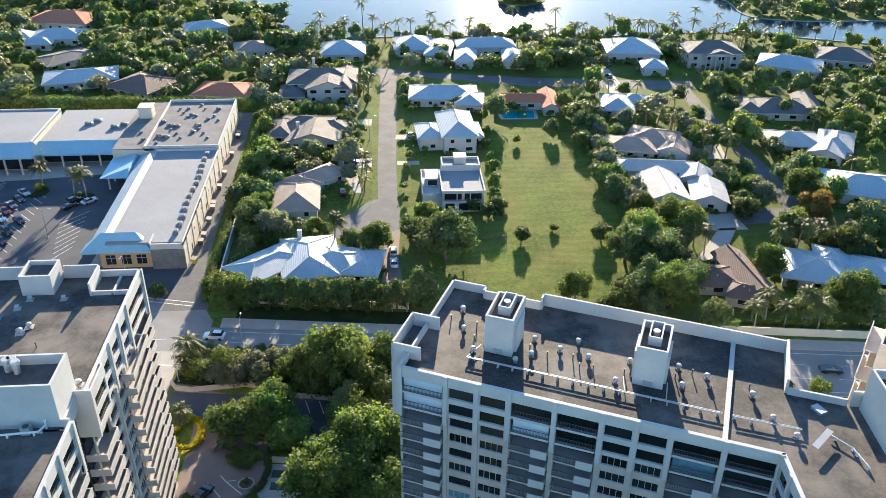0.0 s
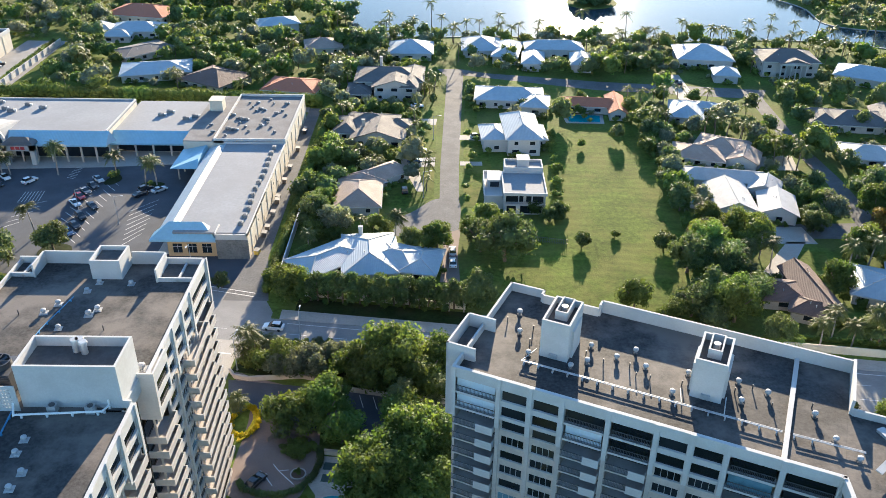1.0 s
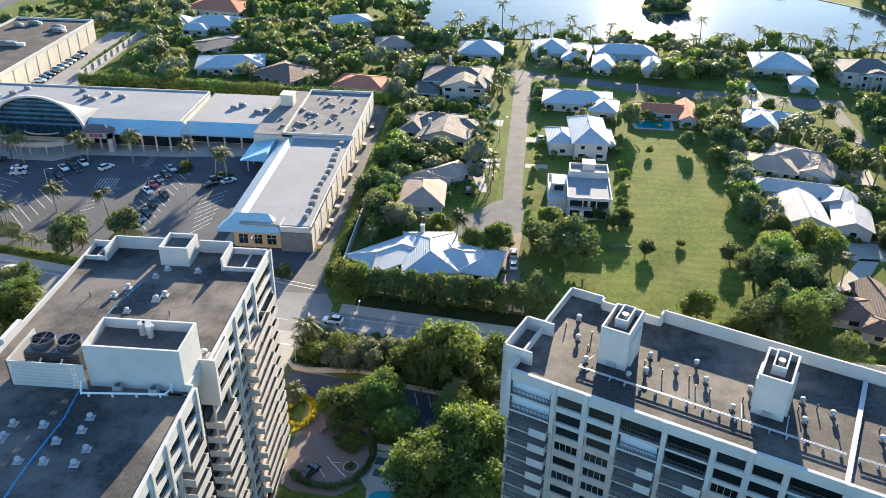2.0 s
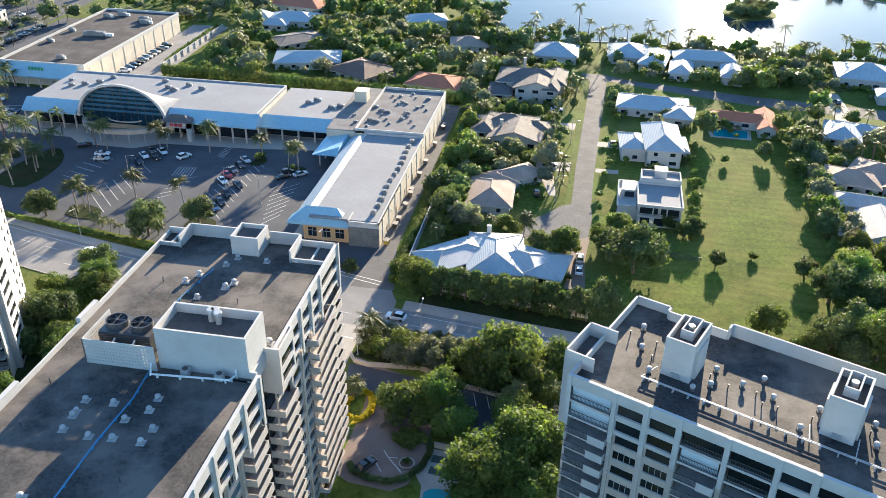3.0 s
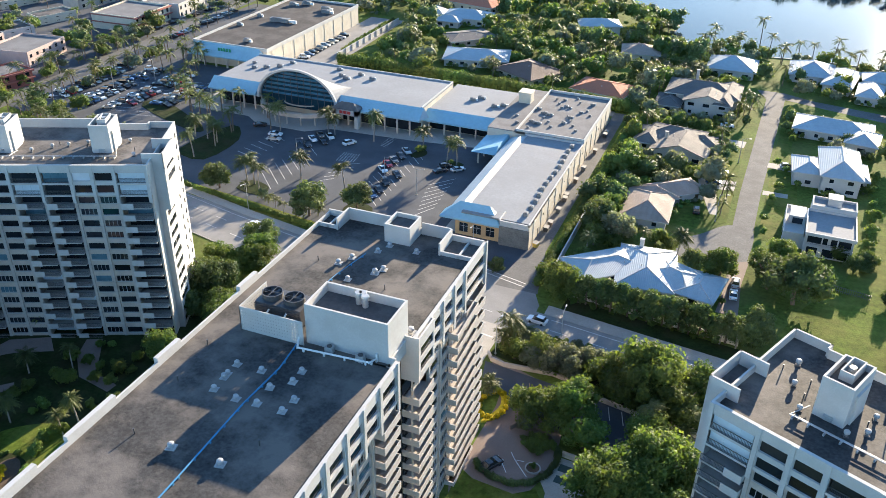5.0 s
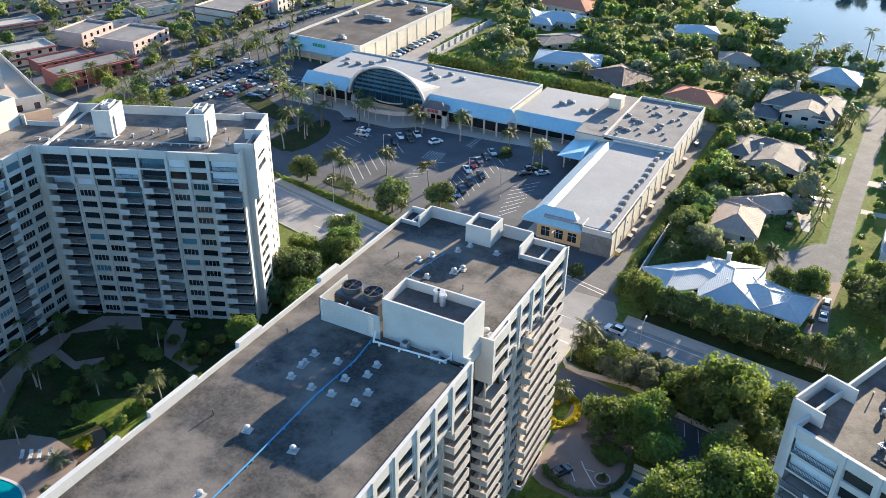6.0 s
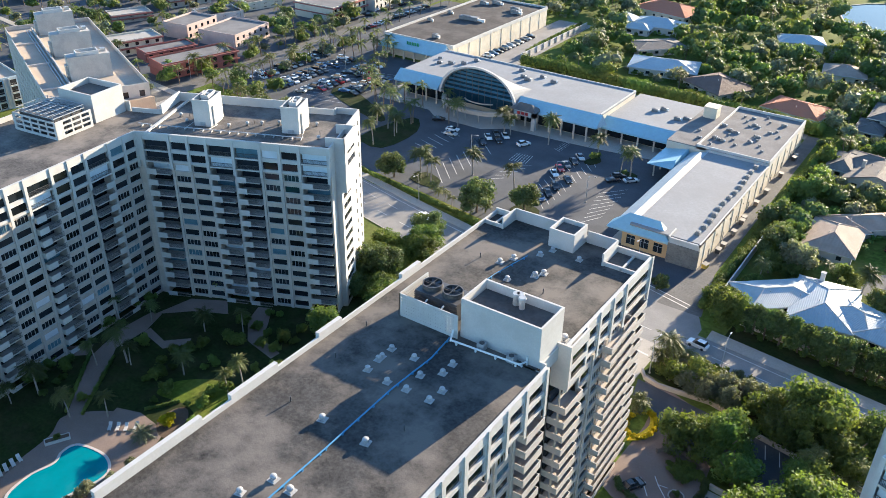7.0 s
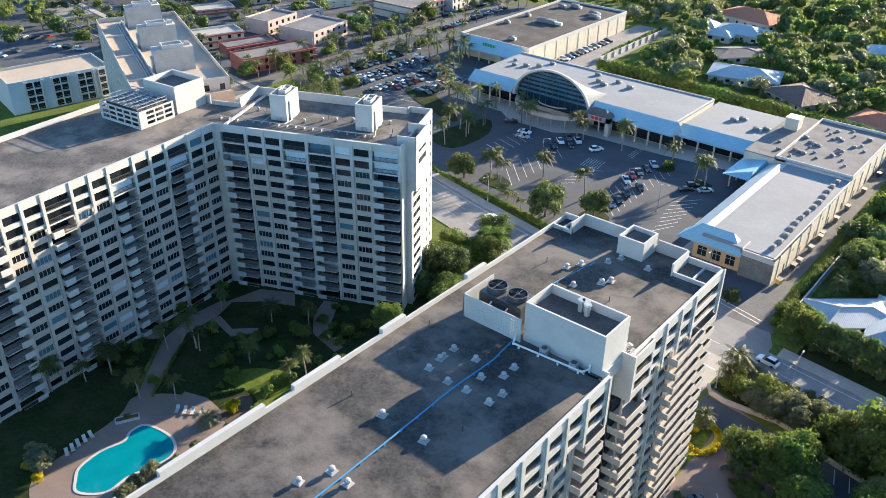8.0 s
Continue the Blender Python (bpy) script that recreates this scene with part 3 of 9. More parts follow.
slab("terrace", [(-20.6, 112.5), (-22.6, 105.8), (-20.9, 103.2), (-20.4, 98), (-12, 96), (-13, 112.0)], 0.04, "concrete", "pale paved pool terrace of the tower garden", "terrace")
for y in (106.3, 109.2):
    slab("mat", [(-20.4, y), (-16.3, y - 0.4), (-16.1, y + 1.4), (-20.2, y + 1.8)], 0.06, "sport_mat", "dark green court panel in the terrace", "court", thick=0.05)
slab("pool_water", smooth_line([(-20.2, 101.2), (-19.4, 102.6), (-17.6, 103.0), (-15.6, 102.2), (-14.4, 99.4), (-16.0, 97.0), (-19.2, 97.6)], 5), 0.07, "pool", "small teal garden pool", "pool", "structure", 0.2)
for pts in ([(-37.4, 126.8), (-35.6, 125.8), (-34.2, 123.4), (-34.0, 120.6), (-34.8, 118.0), (-36.9, 115.8), (-36.9, 117.0), (-35.8, 119.0), (-35.2, 121.6), (-35.9, 124.2), (-37.4, 125.6)],):
    slab("flower_bed", smooth_line(pts, 3), 0.3, "yellow_cover", "bright yellow ground cover edging the forecourt bed", "flower bed")
slab("island", smooth_line([(66, 452), (70, 444), (78, 441), (88, 445), (93, 454), (90, 466), (80, 472), (70, 466)], 4), 0.3, "grass", "small wooded island in the lake", "island")
# ---- apartment towers ----
FLOOR, TOP, DECK = 2.6, 40.3, 39.2
NFLOOR = 15
CROWN = 13                      # the two storeys above this one carry the white frame
rnd_t = random.Random(5)


def wall_run(bm, a, b, t=0.3, z0=DECK, z1=TOP):
    """A straight piece of wall from a to b, its thickness to the left."""
    a, b = Vector(a), Vector(b)
    d = (b - a).normalized()
    w = Vector((-d.y, d.x)) * t
    prism(bm, [tuple(a), tuple(b), tuple(b + w), tuple(a + w)], z0, z1)


def wall_parts(name, runs, material, parent, label="", m=None):
    """Straight wall pieces (a, b, thickness, z0, z1), each a part of its own."""
    for a, b, t, z0, z1 in runs:
        bm = bmesh.new()
        wall_run(bm, a, b, t, z0, z1)
        bmesh.ops.recalc_face_normals(bm, faces=bm.faces)
        part(name, bm, material, parent, label, m)


# window of the towers: frame with bars, and a pane in one of several states
def frame_mesh(w, h, bars):
    bm = bmesh.new()
    t = 0.055
    box(bm, -w / 2, -0.06, -h / 2, w / 2, 0.04, -h / 2 + t)
    box(bm, -w / 2, -0.06, h / 2 - t, w / 2, 0.04, h / 2)
    for x in [-w / 2, w / 2 - t] + [-w / 2 + w * (k + 1) / (bars + 1) - t / 2 for k in range(bars)]:
        box(bm, x, -0.05, -h / 2 + t, x + t, 0.04, h / 2 - t)
    box(bm, -w / 2 - 0.12, -0.16, -h / 2 - 0.12, w / 2 + 0.12, 0.0, -h / 2)
    return mesh_of("window_frame", bm, "frame")


WW, WH = 3.25, 1.45
FRAMES = [frame_mesh(WW, WH, 0), frame_mesh(WW, WH, 3)]
PANES = [mesh_of("pane", boxes((-WW / 2 + 0.05, 0.045, -WH / 2 + 0.05, WW / 2 - 0.05, 0.09, WH / 2 - 0.05)), k) for k in ("glass", "glass", "glass", "glass_blue", "curtain")]
TALL_FRAME = frame_mesh(3.4, 1.75, 0)
TALL_PANES = [mesh_of("pane", boxes((-1.65, 0.045, -0.83, 1.65, 0.09, 0.83)), k) for k in ("glass", "glass", "glass", "glass_blue", "curtain")]


def add_window(parent, m, tall=False):
    k = rnd_t.choices((0, 1, 2, 3, 4), (5, 4, 4, 1.0, 0.45))[0]
    fr = part("window", TALL_FRAME if tall else FRAMES[rnd_t.random() < 0.4], "frame", parent, m=m)
    part("pane", (TALL_PANES if tall else PANES)[k], "glass", fr)


FIN = mesh_of("fin", boxes((0, 0.3, 0, 0.2, 2.3, TOP - 1.4)), "tan")
PILASTER = mesh_of("pilaster", boxes((-0.28, -0.22, 0, 0.28, -0.004, CROWN * FLOOR - 1.2)), "grey_wall")
CROWN_PILASTER = mesh_of("crown_pilaster", boxes((-0.3, -0.62, CROWN * FLOOR - 1.5, 0.3, -0.45, TOP + 0.08)), "white")
BALC = {}


def balcony_meshes(w, out, side):
    """Slab, solid panel on one side, railing on the rest, and the glazed back of the recess."""
    key = (round(w, 2), out, side)
    if key in BALC:
        return BALC[key]
    if side == 2:
        return tray_meshes(key, w, out)
    flush = out < 0.2
    slab_m = mesh_of("slab", boxes((0.12, -out, -0.2, w - 0.12, 2.3, -0.03), (0.12, -out, -0.028, w - 0.12, -out + 0.06, 0.02)), "grey_wall")
    pw = w * 0.42
    x0, x1 = (0.12, pw) if side == 0 else (w - pw, w - 0.12)
    if flush:
        pan = mesh_of("parapet_panel", boxes((0.12, -out - 0.06, -0.2, w - 0.12, -out, 0.1)), "white")
        r0, r1 = 0.14, w - 0.14
    else:
        pan = mesh_of("parapet_panel", boxes((x0, -out - 0.12, -0.25, x1, -out, 1.05), (x0, -out, 0.0, x0 + 0.1, -0.02, 1.05) if side == 0 else (x1 - 0.1, -out, 0.0, x1, -0.02, 1.05)), "white")
        r0, r1 = (pw, w - 0.12) if side == 0 else (0.12, w - pw)
    bm = bmesh.new()
    box(bm, r0, -out, 1.0, r1, -out + 0.08, 1.07)
    box(bm, r0, -out, 0.1, r1, -out + 0.06, 0.16)
    n = max(4, int((r1 - r0) / 0.19))
    for i in range(n + 1):
        x = r0 + (r1 - r0 - 0.045) * i / n
        box(bm, x, -out + 0.01, 0.16, x + 0.045, -out + 0.05, 1.0)
    rail = mesh_of("railing", bm, "rail")
    back = 0.42 if flush else 1.9
    bm = boxes((0.3, back, 0.02, w - 0.3, back + 0.05, 2.28), (w * 0.36, back - 0.05, 0.02, w * 0.36 + 0.07, back - 0.002, 2.28), (w * 0.66, back - 0.05, 0.02, w * 0.66 + 0.07, back - 0.002, 2.28))
    doors = [mesh_of("sliding_door", bm.copy(), k) for k in ("glass", "glass", "pale_wall", "glass_blue")]
    bm.free()
    BALC[key] = (slab_m, pan, rail, doors)
    return BALC[key]


def tray_meshes(key, w, out):
    """A deep balcony with solid parapets on three sides."""
    s_ = mesh_of("slab", boxes((0.12, -out, -0.22, w - 0.12, 2.3, 0.0)), "balcony")
    p_ = mesh_of("parapet_panel", boxes((0.12, -out - 0.12, -0.25, w - 0.12, -out, 1.0), (0.12, -out, 0.0, 0.24, -0.02, 1.0), (w - 0.24, -out, 0.0, w - 0.12, -0.02, 1.0)), "balcony")
    r_ = mesh_of("railing", boxes((0.10, -out - 0.14, 1.0, w - 0.1, -out + 0.02, 1.06)), "frame")
    bm = boxes((0.3, 2.15, 0.02, w - 0.3, 2.2, 2.28))
    d_ = [mesh_of("sliding_door", bm.copy(), k) for k in ("glass", "glass", "glass_blue", "curtain")]
    bm.free()
    BALC[key] = (s_, p_, r_, d_)
    return BALC[key]


def add_balcony(parent, m, w, out, side, pale=0.7):
    s, p, r, d = balcony_meshes(w, out, side)
    b = part("balcony", s, "white", parent, m=m)
    part("parapet_panel", p, "white", b)
    part("railing", r, "rail", b, "dark metal railing")
    part("sliding_door", d[rnd_t.choices((0, 1, 2, 3), (4, 3, pale, 0.9))[0]], "glass", b)


def facade(parent, m, bays, floors=NFLOOR, out=1.1, wall="tan", crown=True, lead=0.45):
    """One long face of a tower. It looks along -y; bays are (kind, width), B: balconies, T: balcony trays, W: windows, R: open decks,
    S: a deep slot, P: plain. The crown stands proud of the wall below by lead."""
    x = 0.0
    low, high = [], []
    zc = CROWN * FLOOR
    for kind, w in bays:
        c = x + w / 2
        for f in range(floors):
            z = f * FLOOR
            top = f >= CROWN
            if kind == "W":
                if top and crown:
                    high.append((c - 1.7, z + 0.52, c + 1.7, z + 2.27))
                    add_window(parent, m @ pose(c, 0.23 - lead, z + 1.4), True)
                else:
                    low.append((c - WW / 2, z + 0.68, c + WW / 2, z + 0.68 + WH))
                    add_window(parent, m @ pose(c, 0.1, z + 0.68 + WH / 2))
            elif kind == "T" and top and crown:
                high.append((x + 0.75, z + 0.42, x + w - 0.75, z + 2.27))
                add_window(parent, m @ pose(c, 0.23 - lead, z + 1.35) @ Matrix.Diagonal(((w - 1.5) / 3.4, 1, 1.06, 1)), True)
            elif kind == "T":
                low.append((x + 0.35, z + 0.02, x + w - 0.35, z + 2.3))
                add_balcony(parent, m @ pose(x + 0.2, 0.0, z + 0.02), w - 0.4, lead + 0.17, 2)
            elif kind == "R" and f < CROWN:
                low.append((x + 0.1, z + 0.02, x + w - 0.1, z + 2.3))
            elif kind == "B":
                (high if top and crown else low).append((x + 0.35, z + 0.02, x + w - 0.35, z + 2.3))
                side = 0 if int(c / 9) % 2 else 1
                add_balcony(parent, m @ pose(x + 0.3, (-0.35 if top and crown else 0.0), z + 0.02), w - 0.6, out if not (top and crown) else 0.12, side, 5.0 if top and crown else 0.7)
            elif kind == "S":
                (high if top and crown else low).append((x + 0.05, z, x + w - 0.05, z + FLOOR + (0.02 if f == floors - 1 else 0)))
        x += w
    L = x
    bm = bmesh.new()
    pierced(bm, L, zc, 0.3, low)
    part("wall", bm, wall, parent, "grey tan stucco wall", m=m)
    # fins at the bay edges, recess sides
    x = 0.0
    for i, (kind, w) in enumerate(bays):
        if kind in ("B", "T"):
            for xx in (x + 0.1, x + w - 0.3):
                part("fin", FIN, wall, parent, m=m @ pose(xx, 0, 0))
        x += w
    x = 0.0
    for i, (kind, w) in enumerate(bays):
        if i and not (kind == "S" or bays[i - 1][0] == "S"):
            part("pilaster", PILASTER, "grey_wall", parent, m=m @ pose(x, 0, 0))
        x += w
    if crown:
        x = 0.0
        slots = []
        for kind, w in bays:
            if kind == "S":
                slots.append((x, x + w))
            x += w
        runs, cur = [], 0.0
        for a, b in slots:
            runs.append((cur, a))
            cur = b
        runs.append((cur, L))
        bm = bmesh.new()
        for a, b in runs:
            pierced(bm, b - a, TOP - zc, 0.5, [h for h in high if a <= h[0] < b], x0=a, z0=zc, y0=-lead)
        part("crown_wall", bm, "white", parent, "white framed band of the top two storeys", m=m)
        x = 0.0
        for i, (kind, w) in enumerate(bays + [("E", 0)]):
            xx = min(max(x, 0.3), L - 0.3)
            part("crown_pilaster", CROWN_PILASTER, "white", parent, m=m @ pose(xx, 0.45 - lead, 0))
            x += w
        if lead > 0.6:
            for a, b in runs:
                part("soffit", boxes((a + 0.01, 0.5 - lead, zc - 0.12, b - 0.01, 0.0, zc - 0.004)), wall, parent, m=m)
    return L


def shaft(parent, m, w, d, h, label):
    """A roof shaft: white box with an open top, an inner stack and a round vent pipe."""
    t = 0.28
    s = part("roof_shaft", boxes((0, 0, 0, w, d, h - 1.1)), "white", parent, label, m=m)
    for q in ((0, 0, h - 1.1, w, t, h), (0, d - t, h - 1.1, w, d, h), (0, t, h - 1.1, t, d - t, h), (w - t, t, h - 1.1, w, d - t, h)):
        part("shaft_rim", boxes(q), "white", s)
    for q in ((-0.3, d * 0.2, 0, -0.004, d * 0.8, h - 1.6), (w + 0.004, d * 0.2, 0, w + 0.3, d * 0.8, h - 1.6)):
        part("shaft_rib", boxes(q), "white", s)
    part("shaft_box", boxes((w * 0.35, -0.3, 0.2, w * 0.65, -0.004, 0.9)), "metal", s)
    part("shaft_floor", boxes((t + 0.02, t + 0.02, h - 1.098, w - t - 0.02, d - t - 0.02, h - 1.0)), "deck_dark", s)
    x0, x1, y0, y1 = w * 0.28, w * 0.72, d * 0.35, d - t - 0.05
    for bb in ((x0, y0, x1, y0 + 0.2), (x0, y1 - 0.2, x1, y1), (x0, y0 + 0.2, x0 + 0.2, y1 - 0.2), (x1 - 0.2, y0 + 0.2, x1, y1 - 0.2)):
        part("inner_stack_wall", boxes((bb[0], bb[1], h - 1.0, bb[2], bb[3], h + 0.35)), "white", s)
    bm = bmesh.new()
    tube(bm, (w / 2, d * 0.62, h - 0.9), (w / 2, d * 0.62, h + 0.3), 0.45, 0.45, 12)
    part("vent_pipe", bm, "metal", s)


def vent(m):
    v = thing("roof_vent", m, "small white mushroom vent on a gravel roof", "roof vent", "roof vents")
    bm = bmesh.new()
    tube(bm, (0, 0, 0), (0, 0, 0.45), 0.24, 0.22, 10)
    part("pipe", bm, "metal", v)
    bm = bmesh.new()
    tube(bm, (0, 0, 0.36), (0, 0, 0.54), 0.36, 0.38, 12)
    dome(bm, (0, 0, 0.54), 0.38, 0.2, 12, 3)
    part("cap", bm, "vent_cap", v)
    part("flange", boxes((-0.52, -0.52, 0, 0.52, 0.52, 0.06), (-0.34, -0.34, 0.06, 0.34, 0.34, 0.16)), "vent_cap", v)
    return v


def stack(m):
    v = thing("roof_vent", m, "grey capped vent stack on a gravel roof", "roof vent", "roof vents")
    bm = bmesh.new()
    tube(bm, (0, 0, 0), (0, 0, 0.75), 0.24, 0.2, 10)
    part("pipe", bm, "unit_grey", v)
    bm = bmesh.new()
    tube(bm, (0, 0, 0.6), (0, 0, 0.9), 0.42, 0.45, 12)
    dome(bm, (0, 0, 0.9), 0.45, 0.25, 12, 3)
    part("cap", bm, "vent_cap", v)
    part("curb", boxes((-0.36, -0.36, 0, 0.36, 0.36, 0.14)), "deck_dark", v)
    return v


VENTS = {}


def put_vent(x, y, k=1.0, make=vent):
    m = pose(x, y, DECK, 0, 0, (x * 37 + y * 11) % 12) @ Matrix.Scale(k, 4)
    if make not in VENTS:
        VENTS[make] = make(m)
    else:
        copy_thing(VENTS[make], m)


# centre tower: a long slab
t1 = thing("apartment_tower", pose(0, 0, 0), "long white apartment tower with balconies and flat gravel roof", "apartment building", "apartment towers")
X0, X1, Y0, Y1 = -66.4, -37.2, 8.0, 114.4
E1 = pose(X1 - 1.35, Y0, 0, 0, 0, 90)
BAYS1 = [("P", 4.2), ("P", 5.8), ("P", 4.2), ("P", 4.2), ("P", 5.8), ("P", 4.2), ("W", 4.2), ("T", 5.7), ("W", 4.2), ("W", 4.1), ("T", 4.6), ("T", 5.1),
         ("W", 4.4), ("W", 4.6), ("T", 5.6)]
used = sum(w for _, w in BAYS1)
BAYS1[0] = ("P", 4.2 + (79.4 - Y0) - used)
facade(t1, E1, BAYS1, lead=1.45)
facade(t1, pose(X1 - 0.35, 85.0, 0, 0, 0, 90), [("R", 5.6), ("W", 4.6), ("W", 4.6), ("W", 4.6), ("T", 10.0)])
part("core", boxes((X0 + 0.3, Y0, 0, X1 - 3.6, 79.2, DECK - 0.4), (X0 + 0.3, 79.2, 0, X1 - 4.6, 85.0, DECK - 0.4), (X0 + 0.3, 85.0, 0, X1 - 3.6, Y1 - 0.3, DECK - 0.4)), "tan", t1)
part("slot_glazing", boxes((-41.6, 84.6, 0, -39.35, 84.78, 38.6)), "glass", t1, "dark glazed stair slot")
# open decks beside the slot, under a two storey bay
for f in range(12):
    z = f * FLOOR
    d_ = part("balcony", boxes((-39.3, 85.1, z - 0.2, -36.7, 90.35, z)), "balcony", t1)
    for q in ((-39.3, 84.95, z - 0.25, -36.55, 85.1, z + 0.95), (-36.7, 85.1, z - 0.25, -36.55, 90.35, z + 0.95), (-37.6, 90.35, z - 0.25, -36.55, 90.5, z + 0.95)):
        part("parapet_panel", boxes(q), "balcony", d_)
    part("sliding_door", boxes((-39.5, 85.4, z + 0.02, -39.42, 90.1, z + 2.3)), "glass", d_)
bm = bmesh.new()
pierced(bm, 5.4, TOP - 33.2, 0.3, [(0.4, 1.0, 4.9, 2.7), (0.4, 3.6, 4.9, 5.3)])
part("bay_wall", bm, "white", t1, "white two storey bay over the open decks", m=pose(-36.55, 85.1, 33.2, 0, 0, 90))
part("bay_roof", boxes((-37.05, 85.1, DECK, -36.86, 90.45, DECK + 0.3), (-37.05, 90.3, 33.2, -36.86, 90.48, DECK), (-39.3, 85.1, 33.0, -36.86, 90.45, 33.2)), "white", t1)
for z in (34.2, 36.8):
    part("pane", boxes((-36.76, 85.5, z, -36.72, 90.0, z + 1.7)), "glass", t1)
    part("window_rail", boxes((-36.7, 85.5, z + 0.55, -36.66, 90.0, z + 0.62)), "rail", t1)
# slanted balconies at the north end
for f in range(13):
    z = f * FLOOR
    plan = [(-38.6, 98.4), (-35.9, 98.5), (-36.1, 108.4), (-38.6, 108.4)]
    bm = bmesh.new()
    prism(bm, plan, z - 0.2, z)
    b_ = part("balcony", bm, "balcony", t1)
    runs = list(zip(plan, plan[1:]))
    for a, c in runs:
        bm = bmesh.new()
        wall_run(bm, a, c, 0.12, z - 0.25, z + 1.0)
        bmesh.ops.recalc_face_normals(bm, faces=bm.faces)
        part("parapet_panel", bm, "balcony", b_)
    part("rail_cap", boxes((-38.4, 98.3, z + 1.0, -35.9, 98.5, z + 1.06)), "frame", b_)
bm = boxes((X1 - 4.6, 78.9, 0, X1 - 0.31, 79.2, DECK), (X1 - 4.6, 84.8, 0, X1 - 2.2, 84.94, 33.0))
part("slot_wall", bm, "tan", t1)
part("roof_deck", boxes((X0 + 0.3, Y0 + 0.3, DECK - 0.4, X1 - 0.06, 79.0, DECK), (X0 + 0.3, 79.0, DECK - 0.4, X1 - 1.6, 85.1, DECK), (X0 + 0.3, 85.1, DECK - 0.4, X1 - 0.06, Y1 - 0.3, DECK)), "deck", t1,
     "stained brown gravel roof deck")
wall_parts("parapet", (((X1 + 0.1, Y1), (X0, Y1), 0.3, 37.6, TOP), ((X0, Y0), (X1 + 0.1, Y0), 0.3, 37.6, TOP)), "white", t1, "white painted roof parapet")
# west edge: lengths of parapet set in and out
ys = [114.1, 91.0, 86.2, 72.2, 67.4, 59.5, 51.4, 46.8, 32.0, 27.0, 8.3]
for i in range(len(ys) - 1):
    o = 0.35 if i % 2 else 0.0
    wall_parts("parapet", (((X0 - o, ys[i]), (X0 - o, ys[i + 1]), 0.3 + o, 36.4, TOP + (0.25 if i % 2 else -0.35)),), "white", t1, "white painted roof parapet")
bm = bmesh.new()
pierced(bm, Y1 - Y0, 36.4, 0.3, [])
part("wall", bm, "tan", t1, m=pose(X0, Y1, 0, 0, 0, -90))
bm = bmesh.new()
pierced(bm, X1 - X0 - 0.3, 37.6, 0.3, [(x, f * FLOOR + 0.8, x + 1.3, f * FLOOR + 2.2) for f in range(14) for x in (4.0, 9.5, 18.0, 24.5)])
part("wall", bm, "tan", t1, m=pose(X1 - 0.3, Y1, 0, 0, 0, 180))
for f in range(14):
    for x in (4.65, 10.15, 18.65, 25.15):
        part("pane", PANES[0], "glass", t1, m=pose(X1 - 0.3 - x, Y1 - 0.1, f * FLOOR + 1.5, 0, 0, 180) @ Matrix.Diagonal((0.46, 1, 0.98, 1)))
# corner pockets and raised wall at the north end
for a, b, z1 in (((-62.3, 109.7), (-62.3, 114.1), 41.4), ((-66.1, 109.9), (-62.3, 109.9), 39.9), ((-62.3, 114.0), (-54.0, 114.0), 41.4), ((-48.6, 114.0), (-43.4, 114.0), 41.4),
                 ((-43.4, 114.1), (-43.4, 108.6), 41.4), ((-43.4, 108.8), (-37.2, 108.8), 39.9), ((-64.2, 109.9), (-64.2, 114.1), 39.6), ((-40.0, 108.8), (-40.0, 114.1), 39.6)):
    wall_parts("parapet", ((a, b, 0.28, DECK, z1),), "white", t1, "white corner wall on the roof")
bm = boxes((-53.4, 109.4, DECK, -48.8, 109.7, 42.5), (-53.4, 113.9, DECK, -48.8, 114.2, 42.5), (-53.4, 109.7, DECK, -53.1, 113.9, 42.5), (-49.1, 109.7, DECK, -48.8, 113.9, 42.5), (-53.1, 109.7, 41.4, -49.1, 113.9, 41.7))
part("stair_head", bm, "white", t1, "white stair head with a recessed roof")
part("stair_roof", boxes((-53.08, 109.72, 41.704, -49.12, 113.88, 41.76)), "deck_dark", t1)
# machine house, open topped, with a flat recessed roof
ph = part("machine_house", boxes((-51.1, 79.7, DECK, -38.7, 86.0, 44.0)), "white", t1, "white rooftop machine house")
for q in ((-51.1, 79.7, 44.0, -38.7, 80.0, 45.5), (-51.1, 85.7, 44.0, -38.7, 86.0, 45.5), (-51.1, 80.0, 44.0, -50.8, 85.7, 45.5), (-39.0, 80.0, 44.0, -38.7, 85.7, 45.5)):
    part("machine_house_parapet", boxes(q), "white", ph)
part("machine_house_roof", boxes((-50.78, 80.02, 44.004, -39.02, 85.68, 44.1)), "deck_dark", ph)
bm = bmesh.new()
for x, y in ((-45.4, 84.6), (-44.2, 84.2), (-44.9, 84.9)):
    tube(bm, (x, y, 44.1), (x, y, 45.7), 0.42, 0.42, 12)
    tube(bm, (x, y, 45.7), (x, y, 45.95), 0.6, 0.5, 12)
part("vent_pipe", bm, "metal", ph)
bm = boxes((-38.7, 79.7, DECK, -37.7, 80.0, 40.3), (-38.69, 80.0, 37.6, -38.45, 85.0, DECK + 0.6))
part("side_wall", bm, "white", t1)
bm = boxes((-39.3, 84.8, 32.8, -36.53, 85.09, TOP + 0.1))
part("side_wall", bm, "pale_tan", t1, "plain tan end wall of two storeys")


